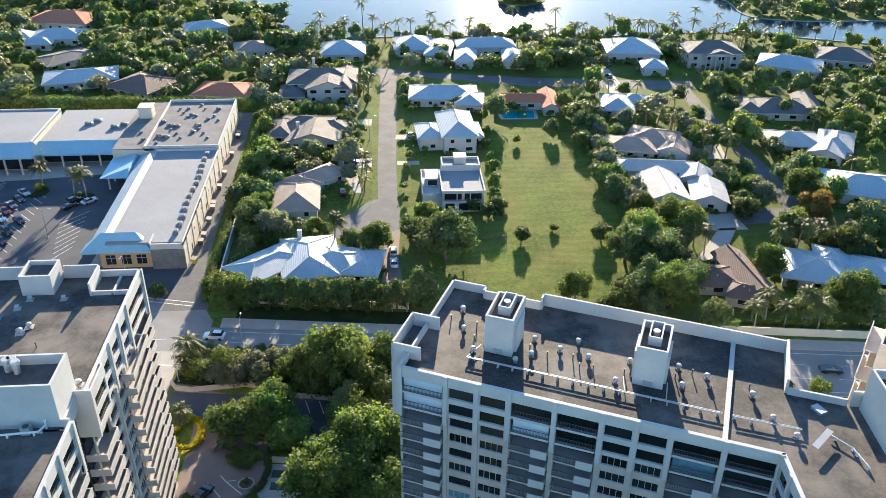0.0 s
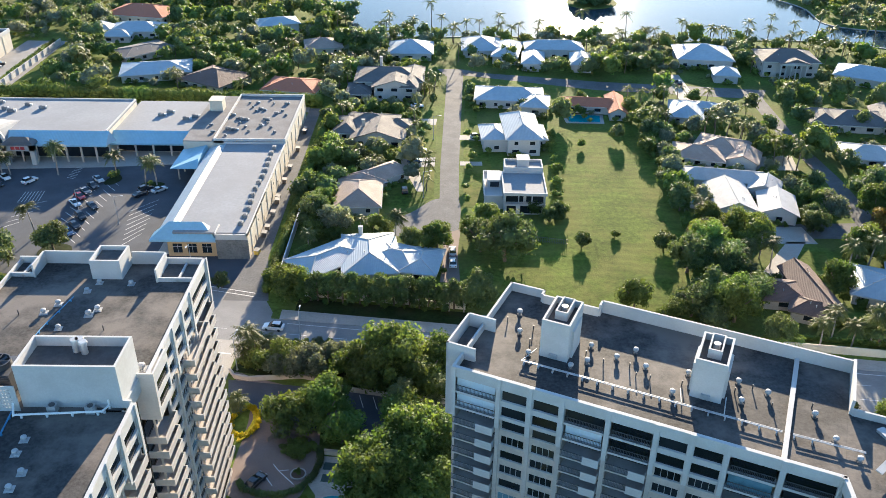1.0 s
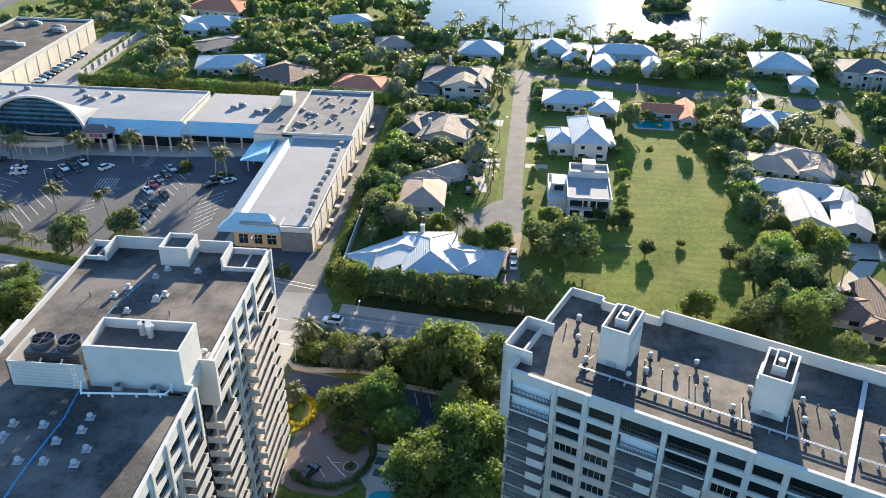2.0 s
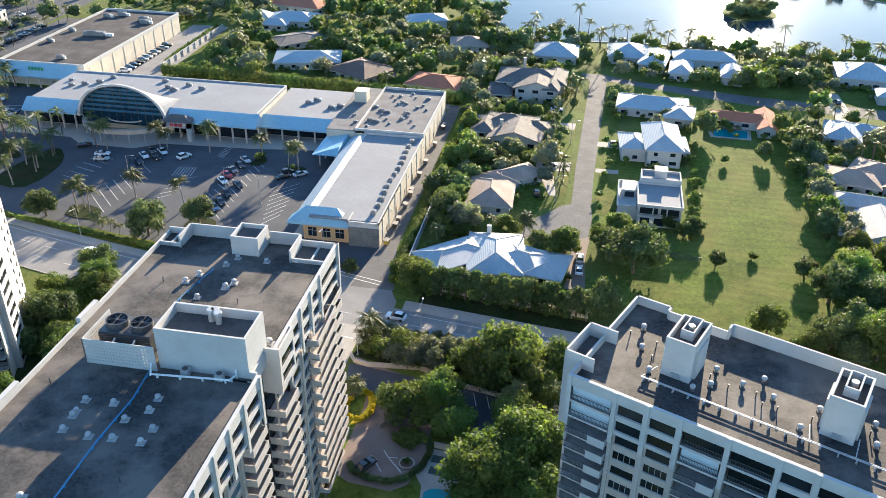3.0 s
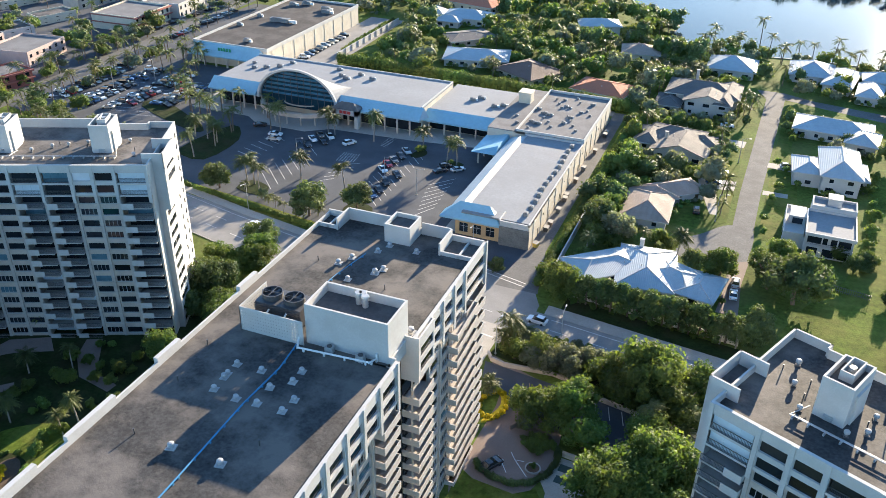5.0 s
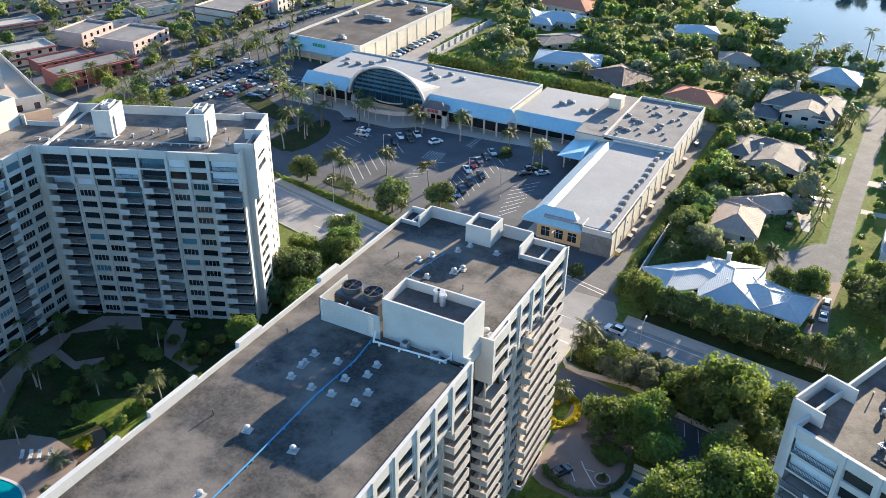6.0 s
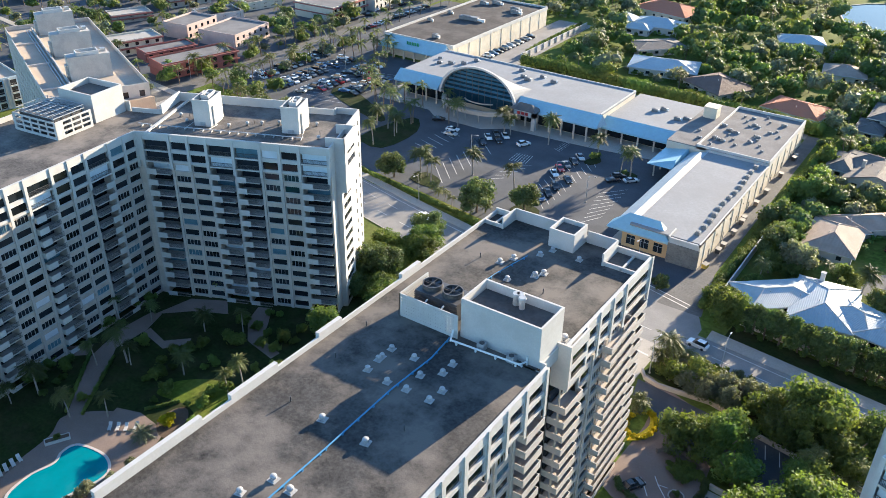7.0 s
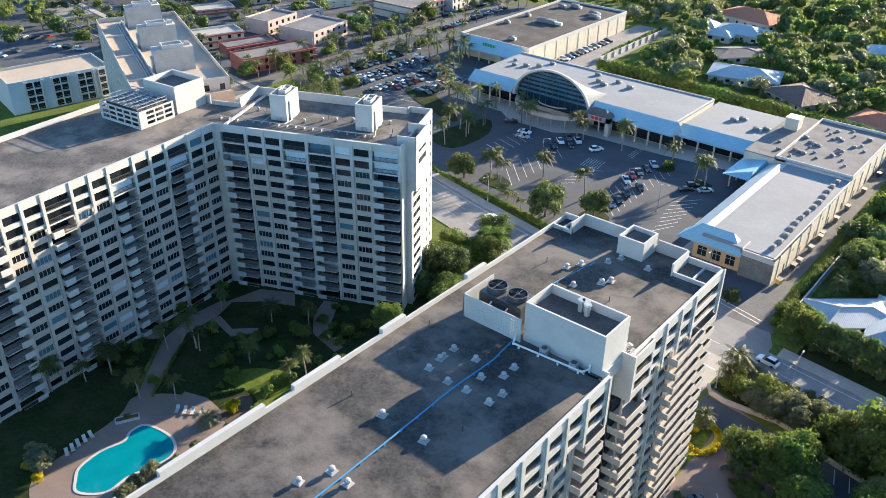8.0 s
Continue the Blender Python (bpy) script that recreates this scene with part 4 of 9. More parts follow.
def cooling_plant(m):
    c = thing("cooling_plant", m, "rooftop cooling tower with two fans behind a white screen", "cooling tower")
    bm = bmesh.new()
    for a, b in (((0, 0), (10.0, 0)), ((0, 7.0), (0, 0))):
        A, B = Vector(a), Vector(b)
        L = (B - A).length
        sub = bmesh.new()
        holes = [(0.35 + i * 0.42, 0.5 + j * 0.52, 0.49 + i * 0.42, 0.70 + j * 0.52) for i in range(int((L - 0.6) / 0.42)) for j in range(6)]
        pierced(sub, L, 3.8, 0.14, holes)
        ang = math.degrees(math.atan2(b[1] - a[1], b[0] - a[0]))
        sub.transform(pose(a[0], a[1], 0, 0, 0, ang))
        tmp = bpy.data.meshes.new("tmp")
        sub.to_mesh(tmp)
        sub.free()
        bm.from_mesh(tmp)
        bpy.data.meshes.remove(tmp)
    part("screen_wall", bm, "white", c, "white pierced block screen")
    bm = boxes((1.2, 2.2, 0.9, 8.4, 6.2, 3.7))
    for k in range(7):
        box(bm, 1.1, 2.1, 1.1 + k * 0.36, 8.5, 2.19, 1.3 + k * 0.36)
    part("casing", bm, "dark_metal", c, "weathered dark metal casing")
    for x in (1.6, 4.8, 8.0):
        part("leg", boxes((x - 0.12, 2.4, 0, x + 0.12, 2.7, 0.9), (x - 0.12, 5.6, 0, x + 0.12, 5.9, 0.9)), "dark_metal", c)
    for fx in (2.9, 6.4):
        bm = bmesh.new()
        n = 24
        for i in range(n):
            a0, a1 = 2 * math.pi * i / n, 2 * math.pi * (i + 1) / n
            ro, ri = 1.5, 1.36
            p = [(fx + r * math.cos(a), 4.2 + r * math.sin(a)) for a, r in ((a0, ri), (a0, ro), (a1, ro), (a1, ri))]
            prism(bm, p, 3.7, 4.5)
        f = part("fan_ring", bm, "dark_metal", c)
        bm = bmesh.new()
        for k in range(6):
            a = math.pi / 3 * k
            v = [bm.verts.new((fx + r * math.cos(a + s), 4.2 + r * math.sin(a + s), 4.15 + z)) for r, s, z in ((0.2, 0, 0), (1.3, -0.12, 0.0), (1.3, 0.2, 0.16), (0.2, 0.4, 0.1))]
            bm.faces.new(v)
        tube(bm, (fx, 4.2, 4.0), (fx, 4.2, 4.4), 0.26, 0.26, 10)
        for a in (0, math.pi / 2):
            tube(bm, (fx - 1.4 * math.cos(a), 4.2 - 1.4 * math.sin(a), 4.46), (fx + 1.4 * math.cos(a), 4.2 + 1.4 * math.sin(a), 4.46), 0.04, 0.04, 6)
        part("fan_blades", bm, "dark_metal", f, "fan blades at rest")
    bm = bmesh.new()
    for x in (3.4, 6.2):
        tube(bm, (x, 1.6, 0.2), (x, 1.6, 2.6), 0.13, 0.13, 8)
        tube(bm, (x, 1.6, 2.6), (x, 2.3, 2.9), 0.13, 0.13, 8)
    part("pipe", bm, "pipe_white", c)


cooling_plant(pose(-61.1, 78.9, DECK))


def run_pipe(name, pts, r, material, label, cat="pipe"):
    bm = bmesh.new()
    for a, b in zip(pts, pts[1:]):
        tube(bm, a, b, r, r, 8)
    for p in pts[1:-1]:
        dome(bm, (p[0], p[1], p[2] - r), r * 1.25, r * 2, 8, 2)
    step = 0
    for a, b in zip(pts, pts[1:]):
        A, B = Vector(a), Vector(b)
        L = (B - A).length
        for i in range(int(L // 3) + 1):
            p = A.lerp(B, min(1, (i + 0.3) * 3 / max(L, 3.1)))
            if p.z - DECK < 0.8:
                box(bm, p.x - 0.12, p.y - 0.12, DECK, p.x + 0.12, p.y + 0.12, p.z - r * 0.6)
    return solid(name, bm, material, label, cat)


z = DECK + 0.32
run_pipe("roof_pipe", [(-51.9, 78.4, z), (-51.3, 73, z), (-51.7, 65, z), (-51.4, 52, z), (-51.2, 30, z)], 0.11, "pipe_blue", "long blue pipe laid over the gravel roof")
run_pipe("roof_pipe", [(-51.8, 79.0, z + 0.9), (-51.3, 77.6, z + 0.2), (-40.9, 78.4, z + 0.2), (-40.4, 79.5, z + 0.2), (-40.4, 79.6, z + 1.0)], 0.14, "pipe_white", "white pipe along the machine house wall")
run_pipe("roof_pipe", [(-54.2, 104.0, z), (-55.6, 96.0, z), (-56.0, 88.5, z)], 0.07, "pipe_blue", "thin blue pipe between roof vents")


def wall_unit(m, label):
    u = thing("air_conditioner", m, label, "air conditioner")
    part("casing", boxes((0, 0, 0.1, 1.1, 0.9, 1.1)), "metal", u)
    bm = bmesh.new()
    tube(bm, (0.55, 0.45, 1.1), (0.55, 0.45, 1.18), 0.38, 0.38, 12)
    part("fan_grille", bm, "dark_metal", u)
    part("foot", boxes((0.05, 0.05, 0, 0.2, 0.85, 0.1), (0.9, 0.05, 0, 1.05, 0.85, 0.1)), "dark_metal", u)


wall_unit(pose(-42.9, 78.3, DECK), "grey air conditioner beside the machine house")
wall_unit(pose(-47.6, 78.4, DECK), "small white unit beside the machine house")
for x, y, k in ((-57.0, 71.8, 1.0), (-57.0, 68.9, 1.0), (-57.0, 69.7, 0.9), (-56.8, 66.4, 1.0), (-53.3, 71.9, 1.0), (-53.2, 65.9, 1.0), (-50.5, 69.4, 1.0), (-50.3, 66.1, 1.0), (-48.4, 71.5, 1.0), (-48.4, 73.8, 1.0),
                (-46.4, 68.5, 1.0), (-46.7, 66.1, 1.0), (-55.2, 55.8, 1.1), (-48.4, 55.7, 1.1), (-53.0, 45.3, 1.1), (-50.3, 45.1, 1.1), (-54.6, 41.8, 1.0),
                (-57.0, 100.0, 1.1), (-55.8, 102.3, 1.1), (-52.9, 105.8, 1.0), (-51.9, 108.2, 1.0), (-50.4, 99.6, 1.2), (-49.6, 101.0, 1.1), (-53.4, 96.2, 1.0), (-55.2, 91.0, 1.2), (-54.0, 90.0, 1.0),
                (-58.6, 89.0, 1.0), (-47.0, 108.0, 1.0), (-52.6, 93.0, 0.9), (-38.9, 87.3, 1.4)):
    put_vent(x, y, k)


# side towers: two wings each, built towards +x and mirrored for the other one
BAYS_A = [("B", 6.6), ("W", 4.25), ("W", 4.25), ("B", 5.9), ("B", 5.9), ("W", 4.15), ("W", 4.15), ("B", 6.2)]
BAYS_B = [("W", 3.6), ("W", 4.0), ("B", 6.0), ("W", 4.1), ("W", 4.1), ("B", 6.0), ("W", 4.1), ("W", 4.1), ("B", 6.0), ("W", 4.1), ("W", 4.1), ("B", 6.0)]


def wing_tower(m, label, tail, tail_b, deck="deck"):
    t = thing("apartment_tower", m, label, "apartment building", "apartment towers")
    bays = BAYS_A + tail
    LA = facade(t, pose(0, 0, 0), bays, out=0.9)
    D = 22.0
    turn = -73.1
    mb = pose(LA, 0, 0, 0, 0, turn)
    LB = facade(t, mb, tail_b, out=0.9)
    DB = 30.0
    # end wall with narrow windows and a flat panel
    cols = ((0.7, 0.9), (3.7, 0.9))
    holes = [(x, f * FLOOR + 0.8, x + w, f * FLOOR + 2.1) for f in range(NFLOOR) for x, w in cols]
    bm = bmesh.new()
    pierced(bm, D - 0.6, TOP, 0.3, holes)
    me = pose(0, D - 0.3, 0, 0, 0, -90)
    part("wall", bm, "white", t, "plain white end wall", m=me)
    for f in range(NFLOOR):
        for x, w in cols:
            part("pane", PANES[0], "glass", t, m=me @ pose(x + w / 2, 0.1, f * FLOOR + 1.45) @ Matrix.Diagonal((w / 2.8, 1, 0.93, 1)))
    # projecting bay of wide windows, and the deeper panel of the top storeys over it
    for name, depth, y0, y1, z0, z1, floors in (("end_bay", 1.2, 2.9, 10.2, 0.0, 28.99, range(11)), ("end_panel", 2.3, 2.9, 10.7, 29.0, 38.0, (13, 14))):
        L = y1 - y0
        hs = [(1.0, f * FLOOR + 0.72, 6.2, min(f * FLOOR + 2.1, 37.9)) for f in floors]
        bm = bmesh.new()
        pierced(bm, L, z1 - z0, 0.25, hs, z0=z0)
        mp = pose(-depth, y1, 0, 0, 0, -90)
        bay_ob = part(name, bm, "white", t, "white projecting bay with wide dark windows", m=mp)
        for q in ((0, 0.25, z0, 0.25, depth - 0.004, z1), (L - 0.25, 0.25, z0, L, depth - 0.004, z1), (0.25, 0.25, z0, L - 0.25, depth - 0.004, z0 + 0.2)):
            part("side_wall", boxes(q), "white", bay_ob)
        for xa, za, xb, zb in hs:
            part("pane", boxes((xa, 0.14, za, xb, 0.19, zb)), "glass", bay_ob)
            part("mullion", boxes((xa + 2.57, 0.08, za, xa + 2.63, 0.139, zb)), "frame", bay_ob)
    part("core", boxes((0.32, 2.4, 0, LA - 0.3, D - 0.3, DECK - 0.42)), "tan", t)
    part("core", boxes((1.0, 2.4, 0, LB - 0.31, DB - 0.31, DECK - 0.42), (-10.0, 11.2, 0, 1.0, DB - 0.31, DECK - 0.42)), "tan", t, m=mb)
    bm = bmesh.new()
    prism(bm, [(LA - 0.3, 3.0), (LA + 4.0, 0.5), (LA + 9.0, 6.0), (LA + 7.3, 12.7), (LA - 0.3, 12.6)], 0, DECK - 0.42)
    part("core", bm, "tan", t)
    part("roof_deck", boxes((0.3, -0.4, DECK - 0.4, LA, D - 0.3, DECK)), deck, t, "stained brown gravel roof deck")
    q = mb @ Vector((0, DB, 0))
    bm = bmesh.new()
    prism(bm, [tuple((mb @ Vector(v + (0,))).xy) for v in ((LB, 0.05), (LB, DB), (-10.3, DB))] + [(LA + 7.4, 13.0), (LA + 0.01, 12.9), (LA + 0.01, 0.0)], DECK - 0.4, DECK - 0.004)
    bmesh.ops.recalc_face_normals(bm, faces=bm.faces)
    part("roof_deck", bm, deck, t, "stained brown gravel roof deck")
    # parapets: back edge, end pockets, cross walls
    wall_parts("parapet", (
        ((LA + 0.4, D), (14.0, D), 0.3, 37.4, 41.2),
        ((5.5, D), (0.0, D), 0.3, 37.4, 40.6),
        ((14.0, D), (14.0, D - 1.4), 0.3, DECK, 41.2),
        ((14.0, D - 1.3), (5.5, D - 1.3), 0.3, 37.4, 40.6),
        ((5.5, D - 1.3), (5.5, D), 0.3, DECK, 40.6),
        ((-0.004, D), (-0.004, 10.8), 0.3, DECK, 40.6),
        ((-2.3, 10.7), (-2.3, 2.9), 0.28, 38.0, 41.3),
        ((-2.3, 10.7), (1.9, 10.7), -0.28, 38.0, 41.3),
        ((-2.3, 2.9), (1.9, 2.9), 0.28, 38.0, 41.3),
        ((-0.02, 2.9), (-0.02, 0.05), 0.34, 38.0, TOP + 0.04),
        ((LA + 0.4, 12.8), (LA + 0.4, D), 0.35, DECK - 0.5, 41.4),
        ((LA + 7.4, 13.0), (LA + 0.4, 12.9), 0.3, 0.0, 40.2),
    ), "white", t, "white painted roof parapet")
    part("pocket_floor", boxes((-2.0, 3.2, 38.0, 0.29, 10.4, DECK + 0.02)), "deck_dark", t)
    bm = bmesh.new()
    wall_run(bm, (LB, DB), (-10.3, DB), 0.3, 37.4, TOP)
    wall_run(bm, (-10.3, DB), (-10.3, 11.2), 0.3, 0.0, TOP + 1.2)
    wall_run(bm, (LB, 0), (LB, DB), 0.3, 0, TOP)
    part("parapet", bm, "white", t, "white painted roof parapet", m=mb)
    bm = bmesh.new()
    pierced(bm, LB, 37.4, 0.3, [])
    part("wall", bm, "white", t, m=mb @ pose(LB, DB, 0, 0, 0, 180))
    bm = bmesh.new()
    pierced(bm, LA, 37.4, 0.3, [(x, f * FLOOR + 0.8, x + 2.0, f * FLOOR + 2.2) for f in range(NFLOOR - 1) for x in range(4, int(LA) - 3, 5)])
    part("wall", bm, "white", t, m=pose(LA, D, 0, 0, 0, 180))
    shaft(t, pose(9.2, 8.0, DECK), 3.9, 6.4, 5.9, "white rooftop elevator shaft")
    shaft(t, pose(29.2, 8.0, DECK), 3.9, 6.4, 5.9, "white rooftop elevator shaft")
    # walkway strip and low pipe rack along the roof
    part("expansion_strip", boxes((40.9, -0.3, DECK, 41.5, D - 0.3, DECK + 0.35)), "white", t, "raised white joint strip")
    bm = bmesh.new()
    for y, zz in ((5.2, 0.55), (5.55, 0.45)):
        tube(bm, (7.6, y, DECK + zz), (40.6, y, DECK + zz), 0.07, 0.07, 6)
        tube(bm, (41.8, y, DECK + zz), (LA + 2, y + 0.3, DECK + zz), 0.07, 0.07, 6)
    for x in range(8, 46, 2):
        box(bm, x - 0.1, 5.0, DECK, x + 0.1, 5.8, DECK + 0.35)
    for a, b in (((7.6, 5.2), (8.6, 8.6)), ((28.0, 8.4), (28.6, 5.6)), ((33.8, 5.6), (33.6, 9.0))):
        tube(bm, (*a, DECK + 0.5), (*b, DECK + 0.5), 0.07, 0.07, 6)
    part("pipe_rack", bm, "metal", t, "grey pipes on low supports along the roof")
    # machine house and screened plant where the wings meet
    mh = mb @ pose(-9.6, 12.2, DECK)
    hs = part("machine_house", boxes((0, 0, 0, 8.6, 10.2, 4.9)), "white", t, "white rooftop machine house", m=mh)
    for q in ((0, 0, 4.9, 8.6, 0.3, 6.3), (0, 9.9, 4.9, 8.6, 10.2, 6.3), (0, 0.3, 4.9, 0.3, 9.9, 6.3), (8.3, 0.3, 4.9, 8.6, 9.9, 6.3)):
        part("machine_house_parapet", boxes(q), "white", hs)
    part("machine_house_roof", boxes((0.32, 0.32, 4.902, 8.28, 9.88, 5.0)), "deck_dark", t, m=mh)
    sc = mb @ pose(0.4, 11.4, DECK)
    bm = bmesh.new()
    for o, ang, L in (((0, 0), 0, 9.4), ((9.4, 0), 90, 13.0), ((9.4, 13.0), 180, 9.4)):
        sub = bmesh.new()
        pierced(sub, L, 3.9, 0.14, [(0.6 + i * 2.4, 0.6 + j * 1.1, 2.6 + i * 2.4, 1.3 + j * 1.1) for i in range(int((L - 0.8) / 2.4)) for j in range(3)])
        sub.transform(pose(o[0], o[1], 0, 0, 0, ang))
        tmp = bpy.data.meshes.new("tmp")
        sub.to_mesh(tmp)
        sub.free()
        bm.from_mesh(tmp)
        bpy.data.meshes.remove(tmp)
    part("screen_wall", bm, "white", t, "white pierced block screen", m=sc)
    bm = boxes((1.2, 1.2, 0.4, 8.4, 11.8, 4.2))
    part("cooling_casing", bm, "dark_metal", t, m=sc)
    rails = []
    for zz in (4.3, 5.0):
        rails += [((0.8, y, zz), (8.8, y, zz)) for y in (1.0, 3.2, 5.4, 7.6, 9.8, 12.0)] + [((x, 1.0, zz), (x, 12.0, zz)) for x in (0.8, 3.5, 6.1, 8.8)]
    rails += [((x, y, 0), (x, y, 5.0)) for x in (0.8, 3.5, 6.1, 8.8) for y in (1.0, 12.0)]
    gantry = part("gantry", boxes((0.7, 0.9, 4.2, 8.9, 1.1, 4.26)), "metal", t, "steel rails over the plant", m=sc)
    for a, b in rails:
        bm = bmesh.new()
        tube(bm, a, b, 0.07, 0.07, 5)
        part("gantry_rail", bm, "metal", gantry)
    return t, mb, LA


def post(x, y):
    bm = bmesh.new()
    tube(bm, (0, 0, 0), (0, 0, 0.8), 0.08, 0.08, 8)
    tube(bm, (0, 0, 0.8), (0, 0, 0.86), 0.11, 0.11, 8)
    return solid("vent_pipe", bm, "dark_metal", "thin dark vent pipe standing on the roof", "vent pipe", "vent pipes", m=pose(x, y, DECK))


T2M = pose(1.9, 87.7, 0, 0, 0, -24)
t2, B2, LA2 = wing_tower(T2M, "white apartment tower with balconies and two roof shafts", [("B", 6.4)], [("W", 3.6), ("W", 4.0), ("B", 6.0), ("P", 30.0)])
T3M = pose(-107.5, 116.6, 0, 0, 0, 23.8) @ Matrix.Diagonal((-1, 1, 1, 1))
_, B3, LA3 = wing_tower(T3M, "white apartment tower standing in the garden's shade", [("P", 1.6)], BAYS_B + [("W", 4.1), ("W", 4.1), ("B", 6.0)], "deck_sunlit")
for M3, spots in ((T2M, ((3.6, 16.0), (5.2, 11.5), (7.9, 7.3), (8.3, 13.4), (15.2, 12.5), (15.6, 9.0), (19.0, 11.4), (23.0, 11.0), (27.2, 7.2), (28.4, 12.0), (34.6, 13.0), (35.4, 9.2), (38.3, 12.2), (44.0, 10.4),
                         (46.5, 6.6), (49.2, 4.2), (13.9, 7.0), (21.0, 14.0))),
                  (T3M, ((4.5, 6.4), (7.2, 13.5), (15.4, 12.5), (19.0, 11.4), (22.0, 10.6), (25.4, 8.6), (35.4, 9.2), (38.3, 12.2)))):
    for u, v in spots:
        p = M3 @ Vector((u, v, 0))
        put_vent(p.x, p.y, 0.92, stack)
for M3, spots in ((T2M, ((2.6, 13.6), (6.6, 13.2), (7.2, 10.0), (8.0, 12.6), (15.0, 10.6), (17.6, 9.8), (21.0, 10.4), (22.2, 8.8), (24.0, 9.0), (28.0, 9.6), (34.4, 11.0), (36.4, 12.6), (39.0, 10.0), (43.6, 12.0))),
                  (T3M, ((5.0, 9.0), (15.0, 10.6), (21.0, 12.0), (36.4, 12.6)))):
    for u, v in spots:
        p = M3 @ Vector((u, v, 0))
        post(p.x, p.y)
for x, y in ((-60.4, 99.5), (-47.0, 96.0), (-45.5, 92.5), (-63.2, 74.0), (-60.6, 56.0), (-46.0, 60.0), (-62.0, 66.0)):
    post(x, y)
# ---- shopping centre ----
UNIT = {}


def roof_unit(x, y, z, w=1.6, d=1.2, h=1.1, turn=0.0):
    """A rooftop air handler: casing, fan, duct."""
    m = pose(x, y, z, 0, 0, turn)
    if "first" not in UNIT:
        u = thing("air_conditioner", m, "grey metal rooftop air conditioner", "air conditioner", "rooftop units")
        part("casing", boxes((-0.8, -0.6, 0.12, 0.8, 0.6, 1.1), (-0.7, -0.5, 0, -0.5, 0.5, 0.12), (0.5, -0.5, 0, 0.7, 0.5, 0.12)), "unit_grey", u)
        bm = bmesh.new()
        tube(bm, (-0.25, 0, 1.1), (-0.25, 0, 1.2), 0.42, 0.42, 12)
        part("fan", bm, "dark_metal", u)
        part("duct", boxes((0.8, -0.3, 0.2, 1.4, 0.3, 0.75), (1.1, -0.3, 0.0, 1.4, 0.3, 0.2)), "pipe_white", u)
        u.matrix_basis = m @ Matrix.Diagonal((w / 1.6, d / 1.2, h / 1.1, 1))
        UNIT["first"] = [(c.name.split(".")[0], c.data) for c in u.children]
        return
    u = thing("air_conditioner", m @ Matrix.Diagonal((w / 1.6, d / 1.2, h / 1.1, 1)), "grey metal rooftop air conditioner", "air conditioner", "rooftop units")
    for n_, me in UNIT["first"]:
        part(n_, me, "metal", u)


def rim(bm, x0, y0, x1, y1, z0, z1, t=0.3):
    box(bm, x0, y0, z0, x1, y0 + t, z1)
    box(bm, x0, y1 - t, z0, x1, y1, z1)
    box(bm, x0, y0 + t, z0, x0 + t, y1 - t, z1)
    box(bm, x1 - t, y0 + t, z0, x1, y1 - t, z1)


def mansard(x0, x1, y0, y1, z0, z1, parent, material, name="awning_roof", ends=True):
    """A sloped roof band that faces -y: eave along y0 at z0, top along y1 at z1."""
    bm = bmesh.new()
    k = (y1 - y0) if ends else 0
    v = [bm.verts.new(p) for p in ((x0, y0, z0), (x1, y0, z0), (x1 - k, y1, z1), (x0 + k, y1, z1), (x0, y1, z0), (x1, y1, z0), (x0, y0, z0 - 0.5), (x1, y0, z0 - 0.5), (x0, y1, z0 - 0.5), (x1, y1, z0 - 0.5))]
    for f in ((0, 1, 2, 3), (4, 0, 3), (1, 5, 2), (5, 4, 3, 2), (6, 7, 1, 0), (7, 9, 5, 1), (8, 6, 0, 4), (9, 8, 4, 5), (6, 8, 9, 7)):
        bm.faces.new([v[i] for i in f])
    return part(name, bm, material, parent, "blue metal awning roof" if material == "metal_blue" else "")


mall = thing("shopping_centre", pose(0, 0, 0), "low shopping centre with white flat roofs and blue awnings", "shopping centre")
# long wing beside the lane
bm = bmesh.new()
pierced(bm, 98.0, 7.0, 0.35, [(x, 0.02, x + 1.2, 2.2) for x in range(8, 96, 11)] + [(x + 5, 3.6, x + 5.9, 4.4) for x in range(8, 90, 11)])
part("wall", bm, "cream", mall, m=pose(-48, 182.2, 0, 0, 0, 90))
for k in range(14):
    part("pier", boxes((-48, 186.0 + k * 7.2, 0, -47.88, 186.6 + k * 7.2, 6.6)), "cream", mall)
for k in range(9):
    part("service_door", boxes((-48.2, 190.3 + 11 * k, 0.05, -48.12, 191.3 + 11 * k, 2.18)), "dark_metal", mall)
part("body", boxes((-67.0, 186, 0, -48.36, 240, 6.4)), "cream", mall)
part("roof", boxes((-66.9, 183.2, 6.4, -48.3, 240, 6.9)), "membrane", mall, "smooth pale grey membrane roof")
bm = boxes((-48.35, 182.2, 6.4, -48.0, 240, 7.25), (-56.0, 182.2, 0, -48.36, 182.6, 6.9), (-56.2, 182.2, 6.4, -55.9, 187.0, 7.25), (-67, 239.8, 6.9, -48.35, 240.15, 7.6))
part("parapet", bm, "white", mall)
part("stone_front", boxes((-56.0, 181.9, 0, -47.9, 182.19, 5.4)), "stone", mall, "grey stone clad end wall")
bm = bmesh.new()
v = [bm.verts.new(p) for p in ((-66.2, 186, 6.9), (-66.2, 240, 6.9), (-67.6, 236, 7.8), (-67.6, 186, 7.8), (-71.6, 186, 5.4), (-71.6, 240, 5.4))]
for f in ((0, 1, 2, 3), (3, 2, 5, 4), (0, 3, 4), (1, 5, 2), (0, 4, 5, 1)):
    bm.faces.new([v[i] for i in f])
part("ridge_roof", bm, "metal_white", mall, "white metal ridge roof")
mansard(-72.6, -55.8, 182.0, 186.2, 5.2, 8.3, mall, "metal_blue")
